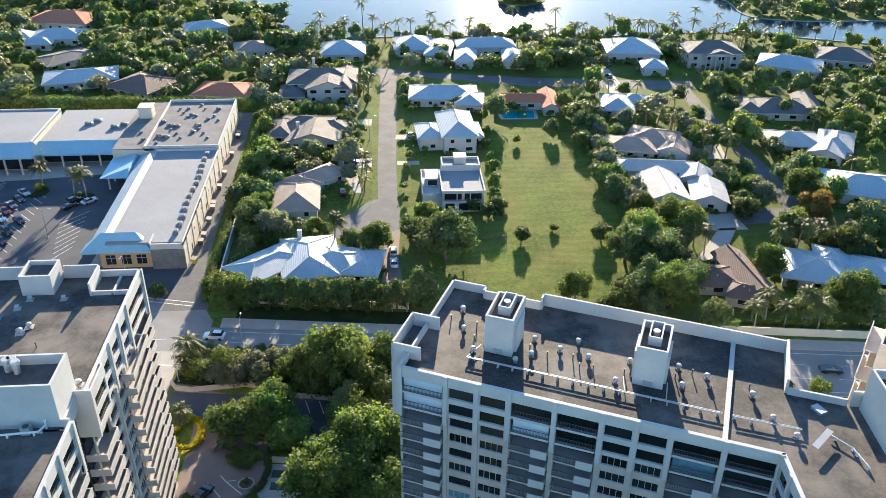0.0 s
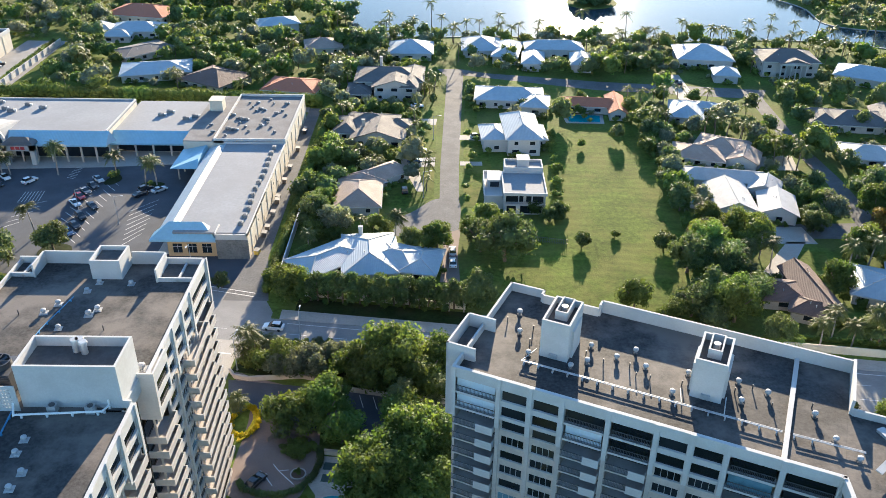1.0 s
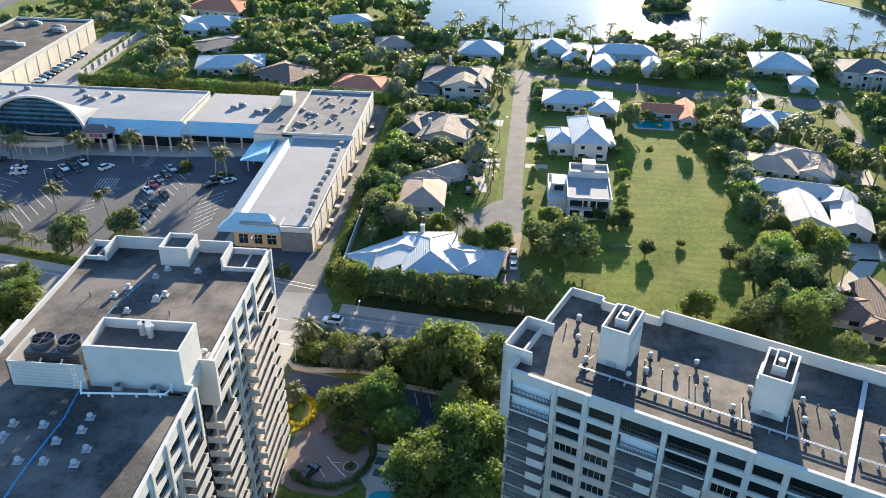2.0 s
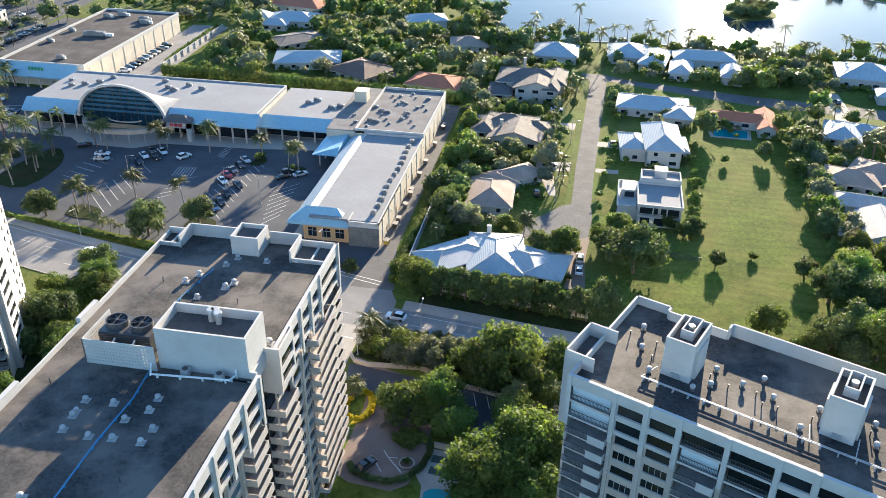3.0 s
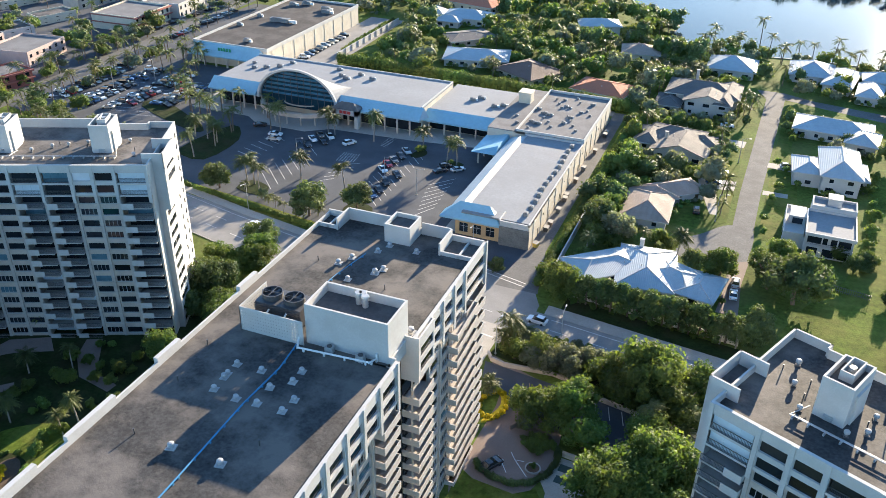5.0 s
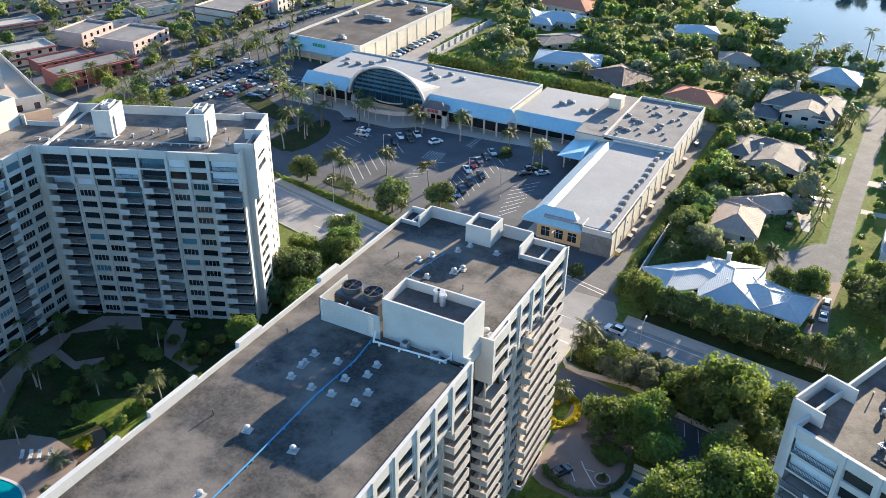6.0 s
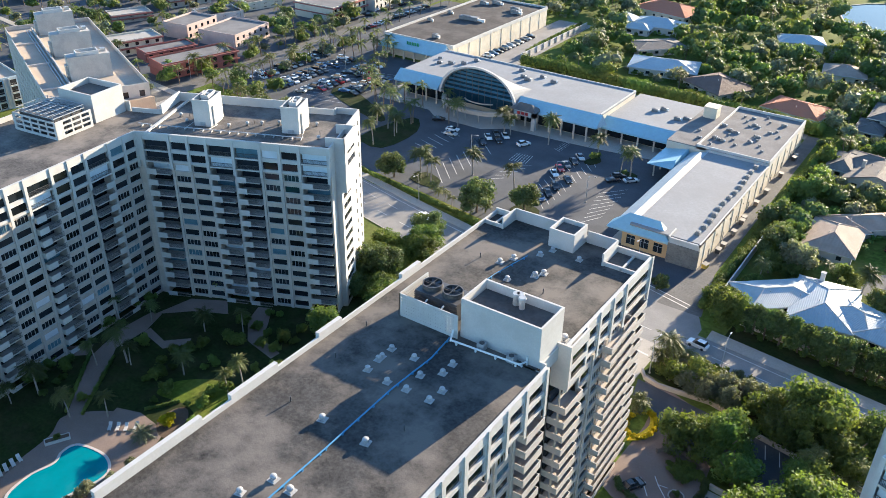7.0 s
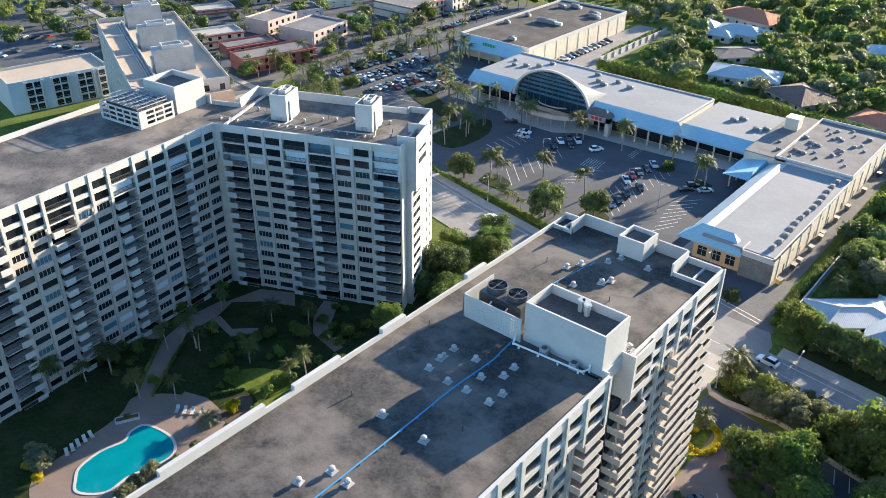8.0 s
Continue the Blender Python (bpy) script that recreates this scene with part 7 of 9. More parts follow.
def far_shape(seed, n, size, lobes, fine=2):
    """A light crown of unit radius for the distant woods: rounded boughs with loose leaves on them."""
    rng = np.random.default_rng(seed)
    cs, rs = [(0, 0, 0.8)], [0.66]
    for i in range(lobes):
        a, e = rng.uniform(0, 2 * math.pi), rng.uniform(-0.5, 1.1)
        q = rng.uniform(0.42, 0.66)
        cs.append((q * math.cos(a) * math.cos(e), q * math.sin(a) * math.cos(e), 0.8 + q * 0.8 * math.sin(e)))
        rs.append(rng.uniform(0.26, 0.46))
    v, f = leaf_cloud(rng, cs, rs, n, size, 0.85, 0.74)
    bm = bmesh.new()
    lumps(bm, cs, rs, 0.8, 0.85, fine)
    for q in bm.verts:
        q.co *= 1 + 0.09 * noise.noise(q.co * 5.0 + Vector((seed, 0, 0)))
    bm.verts.index_update()
    lv = [tuple(q.co) for q in bm.verts]
    lf = [tuple(q.index for q in g.verts) for g in bm.faces]
    bm.free()
    k = len(v)
    return np.array(v + lv), f + [tuple(i + k for i in g) for g in lf]


FAR_SHAPES = [far_shape(200 + i, 380, 0.08, 6, 1) for i in range(6)]
LIGHT_SHAPES = [far_shape(210 + i, 230, 0.095, 5, 1) for i in range(6)]
LOW_SHAPES = [far_shape(220 + i, 80, 0.14, 4, 1) for i in range(6)]


def far_add(verts, faces, m, material):
    M4 = np.array(m)
    k = sum(len(q) for q in FAR_V)
    FAR_V.append(verts @ M4[:3, :3].T + M4[:3, 3])
    FAR_F.extend([tuple(i + k for i in g) for g in faces])
    FAR_M.extend([FAR_MATS.index(material)] * len(faces))


def is_far(x, y):
    return y > 212 or x > 124 or x < -172


def tree(kind, x, y, r, z=0.0):
    COUNT[0] += 1
    r *= 1.14
    if is_far(x, y):
        h = (COUNT[0] * 0.618) % 1
        v, f = (LOW_SHAPES if r < 2.1 else LIGHT_SHAPES if y > 310 or x < -280 or x > 190 else FAR_SHAPES)[COUNT[0] % 6]
        far_add(v, f, pose(x, y, z, 0, 0, 360 * h) @ Matrix.Diagonal((r, r * (0.9 + 0.2 * h), r * (0.85 + 0.3 * ((h * 7) % 1)), 1)), FAR_KIND[kind])
        return None
    n = {"big": 4, "dark": 4, "orange": 1, "yellow": 1}.get(kind, 2)
    key = (kind, COUNT[0] % n)
    R, cm, tm, label, cat = TREES[key]
    h = (COUNT[0] * 0.618) % 1
    s = r / R
    m = pose(x, y, z, 0, 0, 360 * h) @ Matrix.Diagonal((s, s * (0.92 + 0.16 * h), s * (0.9 + 0.25 * ((h * 7) % 1)), 1))
    if cat == "shrub":
        ob = new("shrub", cm)
        ob.matrix_basis = m
        return tagged(ob, label, cat, "shrubs")
    if key not in TREE_FIRST:
        t = thing("tree", pose(0, 0, 0), label, cat, "trees")
        part("trunk", tm, "bark", t)
        part("crown", cm, "leaf", t)
        t.matrix_basis = m
        TREE_FIRST[key] = t
        t["first"] = 1
        return t
    src = TREE_FIRST[key]
    made = thing("tree", m, label, cat, "trees")
    for ch in src.children:
        part(ch.name.split(".")[0], ch.data, "leaf", made)
    return made


# palms
def frond_mesh(seed, n, L, droop, seg=9):
    rng = np.random.default_rng(seed)
    bm = bmesh.new()
    for i in range(n):
        a = 2 * math.pi * i / n * 2.4 + rng.uniform(-0.2, 0.2)
        up = rng.uniform(-0.35, 1.1)
        l = L * rng.uniform(0.85, 1.12)
        out = Vector((math.cos(a), math.sin(a), 0))
        side = Vector((-math.sin(a), math.cos(a), 0))
        spine = []
        for k in range(seg + 1):
            t = k / seg
            spine.append(out * (l * t * math.cos(up * (1 - t * 0.5))) + Vector((0, 0, l * (math.sin(up) * t - droop * t * t))))
        for k in range(seg):
            t = (k + 0.5) / seg
            wd = 0.52 * L / 2.8 * math.sin(math.pi * min(1, 0.12 + t * 0.92)) + 0.06
            p0, p1 = spine[k], spine[k + 1]
            for sg in (1, -1):
                for j in range(2):
                    q = p0.lerp(p1, j * 0.5)
                    q2 = p0.lerp(p1, j * 0.5 + 0.34)
                    tip = q + side * sg * wd + (p1 - p0) * 0.7 + Vector((0, 0, -wd * rng.uniform(0.35, 0.7)))
                    tip2 = tip + (p1 - p0) * 0.22
                    v = [bm.verts.new(x) for x in (q, q2, tip2, tip)]
                    bm.faces.new(v)
    return mesh_of("fronds", bm, "palm_leaf")


def palm_trunk(h, bend):
    bm = bmesh.new()
    prev = Vector((0, 0, -0.1))
    for k in range(6):
        t = (k + 1) / 6
        nxt = Vector((bend * t * t, 0.3 * bend * t, h * t))
        tube(bm, prev, nxt, 0.22 - 0.1 * k / 6, 0.22 - 0.1 * (k + 1) / 6, 8)
        prev = nxt
    return mesh_of("trunk", bm, "palm_bark")


FAR_FROND = None
PALMS = []
for i, (h, b, L) in enumerate(((7.5, 0.5, 2.7), (6.6, -0.4, 2.9), (8.4, 0.9, 2.6))):
    PALMS.append((h, b, frond_mesh(70 + i, 34, L * 1.15, 0.62), palm_trunk(h, b)))


FAR_FROND = [frond_mesh(80 + i, 14, 3.3, 0.62, 4) for i in range(3)]


def palm(x, y, k=1.0, tall=1.0):
    COUNT[0] += 1
    h, b, fm, tm = PALMS[COUNT[0] % 3]
    g = (COUNT[0] * 0.618) % 1
    k *= 0.9 + 0.25 * g
    if is_far(x, y) and not (-150 < x < -75 and y < 245):
        m = pose(x, y, 0, 0, 0, 360 * g) @ Matrix.Diagonal((k, k, k * tall, 1))
        for me, mm, mat in ((tm, m, "bark"), (FAR_FROND[COUNT[0] % 3], m @ pose(b, 0.3 * b, h) @ Matrix.Diagonal((1, 1, 1 / tall, 1)), "palm_leaf")):
            v = np.empty(len(me.vertices) * 3)
            me.vertices.foreach_get("co", v)
            far_add(v.reshape(-1, 3), [tuple(q.vertices) for q in me.polygons], mm, mat)
        return None
    t = thing("palm_tree", pose(x, y, 0, 0, 0, 360 * g) @ Matrix.Diagonal((k, k, k * tall, 1)), "tall palm tree with feathery green fronds", "palm tree", "palm trees")
    part("trunk", tm, "palm_bark", t)
    part("fronds", fm, "palm_leaf", t, m=pose(b, 0.3 * b, h) @ Matrix.Diagonal((1, 1, 1 / tall, 1)))
    return t


# clipped hedges in lengths
def hedge_mesh(L, w, h, seed, n, material="hedge", size=0.16):
    rng = np.random.default_rng(seed)
    cs, rs = [], []
    k = max(2, int(L / (w * 0.45)))
    for i in range(k):
        for zz in (0.35, 0.72):
            cs.append((L * (i + 0.5) / k, rng.uniform(-0.12, 0.12) * w, h * zz + rng.uniform(-0.1, 0.1)))
            rs.append(w * 0.5 * rng.uniform(0.85, 1.1))
    v, f = leaf_cloud(rng, cs, rs, n, size, min(1.0, h / w))
    bm = bmesh.new()
    lumps(bm, cs, rs, 0.8, min(1.0, h / w))
    base = [bm.verts.new(q) for q in v]
    for q in f:
        bm.faces.new([base[i] for i in q])
    return mesh_of("hedge", bm, material)


HEDGES = {}


def hedge_run(a, b, w, h, label, material="hedge"):
    A, B = Vector(a), Vector(b)
    L = (B - A).length
    n = max(1, round(L / 8))
    key = (round(w, 1), round(h, 1), material)
    if key not in HEDGES:
        HEDGES[key] = [hedge_mesh(8.4, w, h, 90 + k, int(390 * (w + h)), material, 0.14) for k in range(2)]
    ang = math.degrees(math.atan2(B.y - A.y, B.x - A.x))
    for i in range(n):
        p = A.lerp(B, i / n)
        ob = new("hedge", HEDGES[key][i % 2])
        ob.matrix_basis = pose(p.x, p.y, 0, 0, 0, ang) @ Matrix.Diagonal((L / n / 8.0, 1, 0.92 + 0.16 * ((i * 0.37) % 1), 1))
        tagged(ob, label, "hedge", "hedges")


fence = thing("fence", pose(25.0, 192.6, 0, 0, 0, -11), "dark picket fence standing in the lawn", "fence")
for k in range(19):
    part("picket", boxes((k * 0.46, 0, 0, k * 0.46 + 0.14, 0.05, 1.7)), "rail", fence)
for z in (0.4, 1.4):
    part("fence_rail", boxes((0, 0.052, z, 8.5, 0.1, z + 0.1)), "rail", fence)
for pl, lab in (([(44.5, 286.6), (57, 286.0), (56.2, 279.2), (45.2, 279.6)], "blue swimming pool before the red roofed house"), ([(73.6, 222.4), (76.4, 222.2), (75.2, 213.6), (72.4, 214.4)], "small blue garden pool")):
    slab("pool_terrace", [(pl[0][0] - 1.2, pl[0][1] + 1.0), (pl[1][0] + 1.2, pl[1][1] + 1.0), (pl[2][0] + 1.2, pl[2][1] - 1.2), (pl[3][0] - 1.2, pl[3][1] - 1.2)], 0.05, "concrete", "pale concrete pool surround", "terrace")
    slab("pool_water", pl, 0.08, "pool", lab, "pool", "structure", 0.2)


BROAD_A = [(-34.0, 201.5, 5.5), (-37.1, 220.3, 4), (-39.8, 216.0, 3.5), (-31.2, 225.7, 4), (-37.3, 236.1, 4), (-34.0, 245.7, 4.5), (-25.9, 241.9, 4), (-20.0, 244.9, 3.5), (-37.0, 266.1, 4), (-40.2, 278.0, 3.5), (-26.5, 199.1, 3), (-34.6, 163.3, 5), (-40.4, 170.3, 3), (16.4, 182.5, 7.5), (10.4, 187.2, 5), (12.7, 201.5, 4), (30.0, 204.0, 3), (32.6, 205.5, 3), (26.7, 209.4, 3), (8.5, 193.6, 4), (8.9, 162.5, 4.5), (5.1, 163.0, 3.5), (68.2, 186.4, 6), (61.4, 177.9, 6), (70.6, 177.3, 6), (80.3, 188.8, 6), (77.6, 194.1, 5), (58.2, 189.9, 3.5), (62.6, 162.5, 5.5), (66.7, 156.5, 6), (73.8, 165.1, 5)]
BROAD_B = [(57.5, 158.6, 5), (45.0, 161.4, 4.5), (52.3, 155.7, 4), (61.2, 152.8, 4), (74.4, 149.7, 4), (67.1, 252.9, 4), (73.5, 264.1, 4.5), (71.7, 240.9, 4), (70.8, 226.9, 3.5), (73.0, 279.1, 4), (66.5, 227.1, 3.5), (67.6, 211.4, 3.5), (122.5, 251.4, 6.5), (130.9, 301.4, 5), (149.1, 302.4, 5.5), (136.2, 297.8, 5), (180.4, 349.4, 6), (162.3, 296.5, 5), (177.1, 299.1, 5), (176.6, 277.0, 5), (146.3, 275.3, 4), (103.3, 258.5, 4), (120.4, 207.1, 6), (128.8, 206.7, 5), (121.7, 220.8, 5), (129.2, 189.1, 6), (106.4, 151.6, 6), (95.6, 148.0, 5), (110.8, 148.2, 5), (116.6, 176.2, 5), (107.7, 211.8, 4), (101.1, 199.6, 4)]
BROAD_C = [(-73.8, 360.7, 6), (-85.8, 332.9, 5), (-90.8, 393.4, 6), (-76.7, 417.3, 5), (-55.6, 376.5, 5), (-44.4, 363.7, 6), (-28.1, 355.3, 7), (-16.1, 392.6, 4), (-105.3, 345.1, 5), (-125.1, 398.5, 5), (-72.4, 324.5, 4), (-61.3, 346.2, 4), (28.1, 350.1, 4), (45.4, 334.2, 5), (58.7, 329.7, 5), (67.7, 327.8, 5), (79.6, 340.5, 5), (90.1, 344.0, 5), (84.5, 310.4, 5), (66.8, 349.2, 5), (126.5, 346.5, 5), (12.6, 354.0, 3), (11.5, 311.3, 2.5), (30.0, 289.8, 3), (37.0, 190.6, 2.6), (46.5, 195.7, 1.5), (46.2, 256.3, 2), (58.6, 262.1, 3.5)]
BROAD_D = [(-8.9, 133.0, 7), (-3.4, 128.5, 6), (-12.1, 130.9, 6), (0.0, 134.9, 5), (-28.9, 120.6, 4.4), (-26.0, 123.6, 3.4), (-20.6, 121.6, 5.0), (-17.6, 116.0, 4.4), (-23.8, 118.6, 3.2), (-4.3, 110.3, 7), (-8.1, 103.8, 7), (0.5, 108.2, 6), (-11.8, 102.4, 6), (-0.6, 100.4, 6), (-6.5, 118.4, 5), (-37.2, 137.2, 3), (-31.8, 138.9, 3.5), (-15.0, 134.0, 5.5)]
BROAD_E = [(-108.9, 176.4, 5.2), (-98.8, 185.4, 4.6), (-141.5, 181.2, 4.9), (-110.7, 155.6, 4.4), (-106.9, 148.9, 5), (-114.0, 142.1, 4.5), (-110.0, 132.1, 6), (-101.7, 125.7, 5)]
BROAD_F = [(-104.4, 108.8, 4), (-107.3, 132.6, 5), (-99.5, 123.1, 5), (-105.6, 144.8, 5), (-108.9, 124.2, 3.5), (-222.9, 205.1, 4.5), (-221.6, 212.5, 4), (-238.4, 210.8, 4), (-251.8, 208.1, 4), (-268.9, 202.3, 4), (-328.8, 198.0, 5), (-373.7, 177.1, 6), (-398.8, 180.9, 6), (-373.4, 157.4, 5), (-319.1, 274.0, 5), (-330.8, 226.0, 4)]
PALM_A = [(-100.6, 237.6), (-90.6, 232.9), (-85.4, 233.8), (-11.8, 189.5), (86.2, 150.1), (89.6, 147.6), (93.9, 148.5), (81.8, 145.9), (96.6, 146.0), (-6.2, 122.3), (0.4, 125.7), (-39.5, 140.4), (105.3, 244.1), (110.8, 239.1), (111.7, 248.6), (106.8, 185.4), (107.6, 180.7), (113.5, 180.3), (120.7, 179.9), (101.9, 179.5), (-5.2, 313.2), (-3.0, 299.8), (-35.8, 321.7), (-33.3, 280.2), (-25.7, 379.1), (-16.8, 378.7), (4.7, 377.8), (11.2, 382.4), (17.1, 387.1), (31.4, 376.7), (126.2, 375.7), (131.2, 358.5), (152.8, 365.0), (139.4, 356.3), (161.0, 352.7), (122.8, 377.8), (-110.8, 368.9), (-100.9, 347.4), (-74.5, 300.2)]
PALM_B = [(-116.9, 186.7), (-103.8, 188.1), (-130.8, 183.4), (-136.9, 187.4), (-88.6, 227.0), (-83.9, 229.5), (-100.1, 234.7), (-149.8, 227.6), (-145.9, 226.2), (-132.3, 233.2), (-136.2, 234.7), (-121.2, 239.5), (-166.5, 210.3), (-162.6, 218.2), (-194.4, 236.0), (-178.9, 223.6), (-205.8, 255.0), (-213.4, 274.5), (-233.6, 275.6), (-239.1, 265.9), (-203.7, 242.4), (-161.9, 196.6), (-160.7, 206.3), (-221.7, 271.7), (-229.3, 261.6), (-187.4, 229.3)]
PALM_D = [(-176.6, 233.0), (-169.6, 234.9), (-173.4, 221.8), (-171.5, 210.6), (-122.3, 196.8), (-106.2, 193.9), (-102.3, 239.0), (-134.1, 232.4), (-158.8, 234.6), (-150.8, 230.8), (-221.4, 263.2), (-205.5, 250.3), (-191.0, 233.8), (-217.7, 277.5), (-208.6, 262.0), (-212.0, 268.0), (-198.0, 246.0), (-200.4, 241.0), (-184.0, 226.0), (-228.0, 282.0)]
PALM_C = [(-105.8, 82.2), (-103.8, 84.8), (-140.8, 50.1), (-131.1, 77.3), (-146.5, 54.8), (-249.5, 275.3), (-225.0, 262.3), (-220.7, 271.8), (-223.4, 286.8), (-196.0, 238.4), (-175.4, 223.0), (-161.9, 209.1), (-162.6, 219.3), (-249.1, 269.4), (-210.6, 249.0)]

for k, (x, y, r) in enumerate(BROAD_A + BROAD_B + BROAD_C):
    tree("dark" if (k * 5) % 7 < 4 else "big" if r > 3.4 else "small", x, y, r)
for x, y, r in BROAD_D:
    tree("big" if r > 4.4 else "small", x, y, r * 1.05)
for k, (x, y, r) in enumerate(BROAD_E + BROAD_F):
    tree("dark" if k < 3 or k % 3 == 0 else "big", x, y, r)
LOT_PALMS = [(-87.2, 224.3), (-83.9, 224.1), (-98.5, 232.0), (-115.7, 230.7), (-132.9, 231.2), (-130.0, 230.4), (-148.6, 226.3), (-152.5, 226.6), (-135.3, 186.4), (-133.5, 187.3), (-130.2, 184.5), (-123.0, 196.2), (-106.3, 192.5)]
for x, y in PALM_A + PALM_B + PALM_D + PALM_C:
    if not (-156 < x < -78 and 172 < y < 246) and not (-110 < x < -100 and 78 < y < 90):
        palm(x, y)
for x, y in LOT_PALMS:
    palm(x, y, 1.05)
for x, y in ((-134.2, 182.9), (-123.1, 178.1), (-116.3, 175.1), (-106.7, 177.5), (-126.5, 180.0), (-120.0, 177.0)):
    palm(x, y, 0.6, 0.6)
tree("shrub", -98.0, 227.6, 1.8, 0.16)
tree("shrub", -97.4, 229.6, 1.3, 0.16)
tree("shrub", -85.4, 223.6, 0.9, 0.16)
palm(-5.0, 384.0, 1.1, 1.9)
palm(66.0, 380.0, 1.0, 1.2)
tree("orange", 118.5, 196.0, 5.0)
for x, y, r in ((-25.5, 137.0, 4.2), (-29.0, 135.5, 3.4), (-22.0, 139.5, 3.2), (-34.0, 136.6, 3.0), (-39.0, 124.6, 2.2), (-29.0, 117.2, 2.0), (-27.4, 136.4, 3.4), (-122.5, 38.5, 3.2), (-106.0, 50.0, 1.8), (-105.5, 45.0, 1.6)):
    tree("grey", x, y, r)
# shore of the island and the far bank
for k in range(44):
    x = -28 + k * 5.6 + 2.2 * math.sin(k * 3.7)
    if k % 5 != 2:
        palm(x, 375.5 + 3.5 * math.sin(k * 2.1) - (0.12 * (x - 180) if x > 180 else 0), 1.0 + 0.15 * math.sin(k * 1.3), 1.25 + 0.35 * math.sin(k * 2.9))
for k in range(22):
    a = k * 2.4
    q = 2.4 * math.sqrt(k)
    tree("dark", 79.5 + q * math.cos(a), 455 + 1.15 * q * math.sin(a), 3.6 + 0.8 * math.sin(k * 1.3))
for k in range(60):
    tree("dark" if k % 2 else "big", -130 + k * 7.5, 545 + 10 * math.sin(k * 1.7), 5.5 + math.sin(k * 2.3))
tree("dark", -51.9, 168.5, 2.4)
# shade trees along the eastern street
for x, y, r in ((125.2, 222, 4.6), (126.0, 238, 5.0), (124.6, 262, 4.8), (125.4, 277, 4.6), (113.0, 272, 4.0), (112.4, 291, 4.2), (126.0, 293, 5.0), (113.6, 246, 3.8), (112.0, 226, 3.6), (124.8, 250, 4.2)):
    tree("dark", x, y, r)
# row of trees and hedge along the main road
for k in range(18):
    x = -30 + k * 1.95 + 0.35 * math.sin(k * 4.1)
    tree("row", x, 163.2 - 0.1 * (x + 28) + 0.4 * math.sin(k * 2.7), 2.65 + 0.3 * math.sin(k * 1.9))
for k in range(8):
    tree("shrub", -31 + k * 4.6, 162.0 - 0.1 * (-3 + k * 4.6) + 0.5 * math.sin(k * 3.1), 0.8 + 0.25 * math.sin(k * 2.2))
palm(2.2, 159.6, 0.8, 0.8)
palm(5.6, 159.2, 0.8, 0.75)
hedge_run((-41.0, 166), (-40.4, 205), 2.6, 2.4, "clipped green hedge along the service lane")
hedge_run((-40.4, 205), (-39.6, 284), 3.2, 3.2, "tall green hedge along the service lane")
hedge_run((-166, 300), (-134, 298.2), 4.2, 4.4, "tall clipped hedge behind the shops")
hedge_run((-134, 298.2), (-44, 291.5), 4.2, 4.4, "tall clipped hedge behind the shops")
hedge_run((-148, 178.0), (-104, 170.3), 1.8, 1.3, "low clipped hedge beside the car park")
hedge_run((-210, 186.0), (-150, 178.5), 1.8, 1.3, "low clipped hedge beside the car park")
hedge_run((-170.5, 312), (-171.5, 366), 2.2, 2.6, "green hedge against a white garden wall")
hedge_run((8, 152.6), (78, 146.8), 2.2, 2.4, "dark hedge behind the road wall")
hedge_run((78, 150.5), (120, 144.5), 1.6, 1.0, "low hedge at the foot of the wall")
hedge_run((-22, 133.6), (4, 129.6), 1.6, 1.4, "dark clipped hedge in the tower garden")
ring = [(-34.4, 105.6), (-33.2, 103.9), (-30.2, 102.8), (-26.6, 102.6), (-23.6, 104.2), (-21.6, 107.4), (-20.9, 111.0), (-21.6, 114.0)]
for a, b in zip(ring, ring[1:]):
    hedge_run(a, b, 1.3, 1.2, "dark clipped hedge round the paved court", "leaf_dark")
bed = thing("planter", pose(-24.5, 107.9, 0.03), "small round kerbed bed in the paved court", "planter")
bm = bmesh.new()
for k in range(16):
    a0, a1 = math.pi * k / 8, math.pi * (k + 1) / 8
    prism(bm, [(1.2 * math.cos(a0), 1.2 * math.sin(a0)), (1.45 * math.cos(a0), 1.45 * math.sin(a0)), (1.45 * math.cos(a1), 1.45 * math.sin(a1)), (1.2 * math.cos(a1), 1.2 * math.sin(a1))], 0, 0.28)
part("rim", bm, "concrete", bed)
bm = bmesh.new()
tube(bm, (0, 0, 0), (0, 0, 0.2), 1.19, 1.19, 16)
part("soil", bm, "soil", bed)
tree("shrub", -24.5, 107.9, 0.7, 0.2)
for k in range(26):
    if k % 6 != 4:
        tree("shrub" if k % 3 else "small", 33.6 + 0.13 * k + 0.9 * math.sin(k * 2.3), 206 + k * 2.5, 1.3 + 0.6 * math.sin(k * 1.7))
for k in range(16):
    a = 2 * math.pi * k / 16
    tree("yellow", -36.4 + 2.6 * math.cos(a), 120.8 + 4.0 * math.sin(a), 0.8)
for x, y, r in ((-119.5, 36.5, 1.3),):
    tree("yellow", x, y, r)
rs_ = random.Random(23)
for k in range(70):
    x = rs_.uniform(-41, 2)
    y = rs_.uniform(134.6, 145.2 + 0.08 * (-30 - x)) - (0 if x < -20 else 0.16 * (x + 20))
    tree(rs_.choice(("shrub", "shrub", "grey", "small")), x, y, rs_.uniform(0.9, 2.2))
for x, y in ((-39.8, 145.0), (-36.6, 143.0), (-38.2, 141.0), (-41.0, 139.5), (-33.5, 142.5), (-6.8, 126.3), (-1.0, 124.0), (-38.6, 124.5)):
    palm(x, y, 0.75, 0.7)
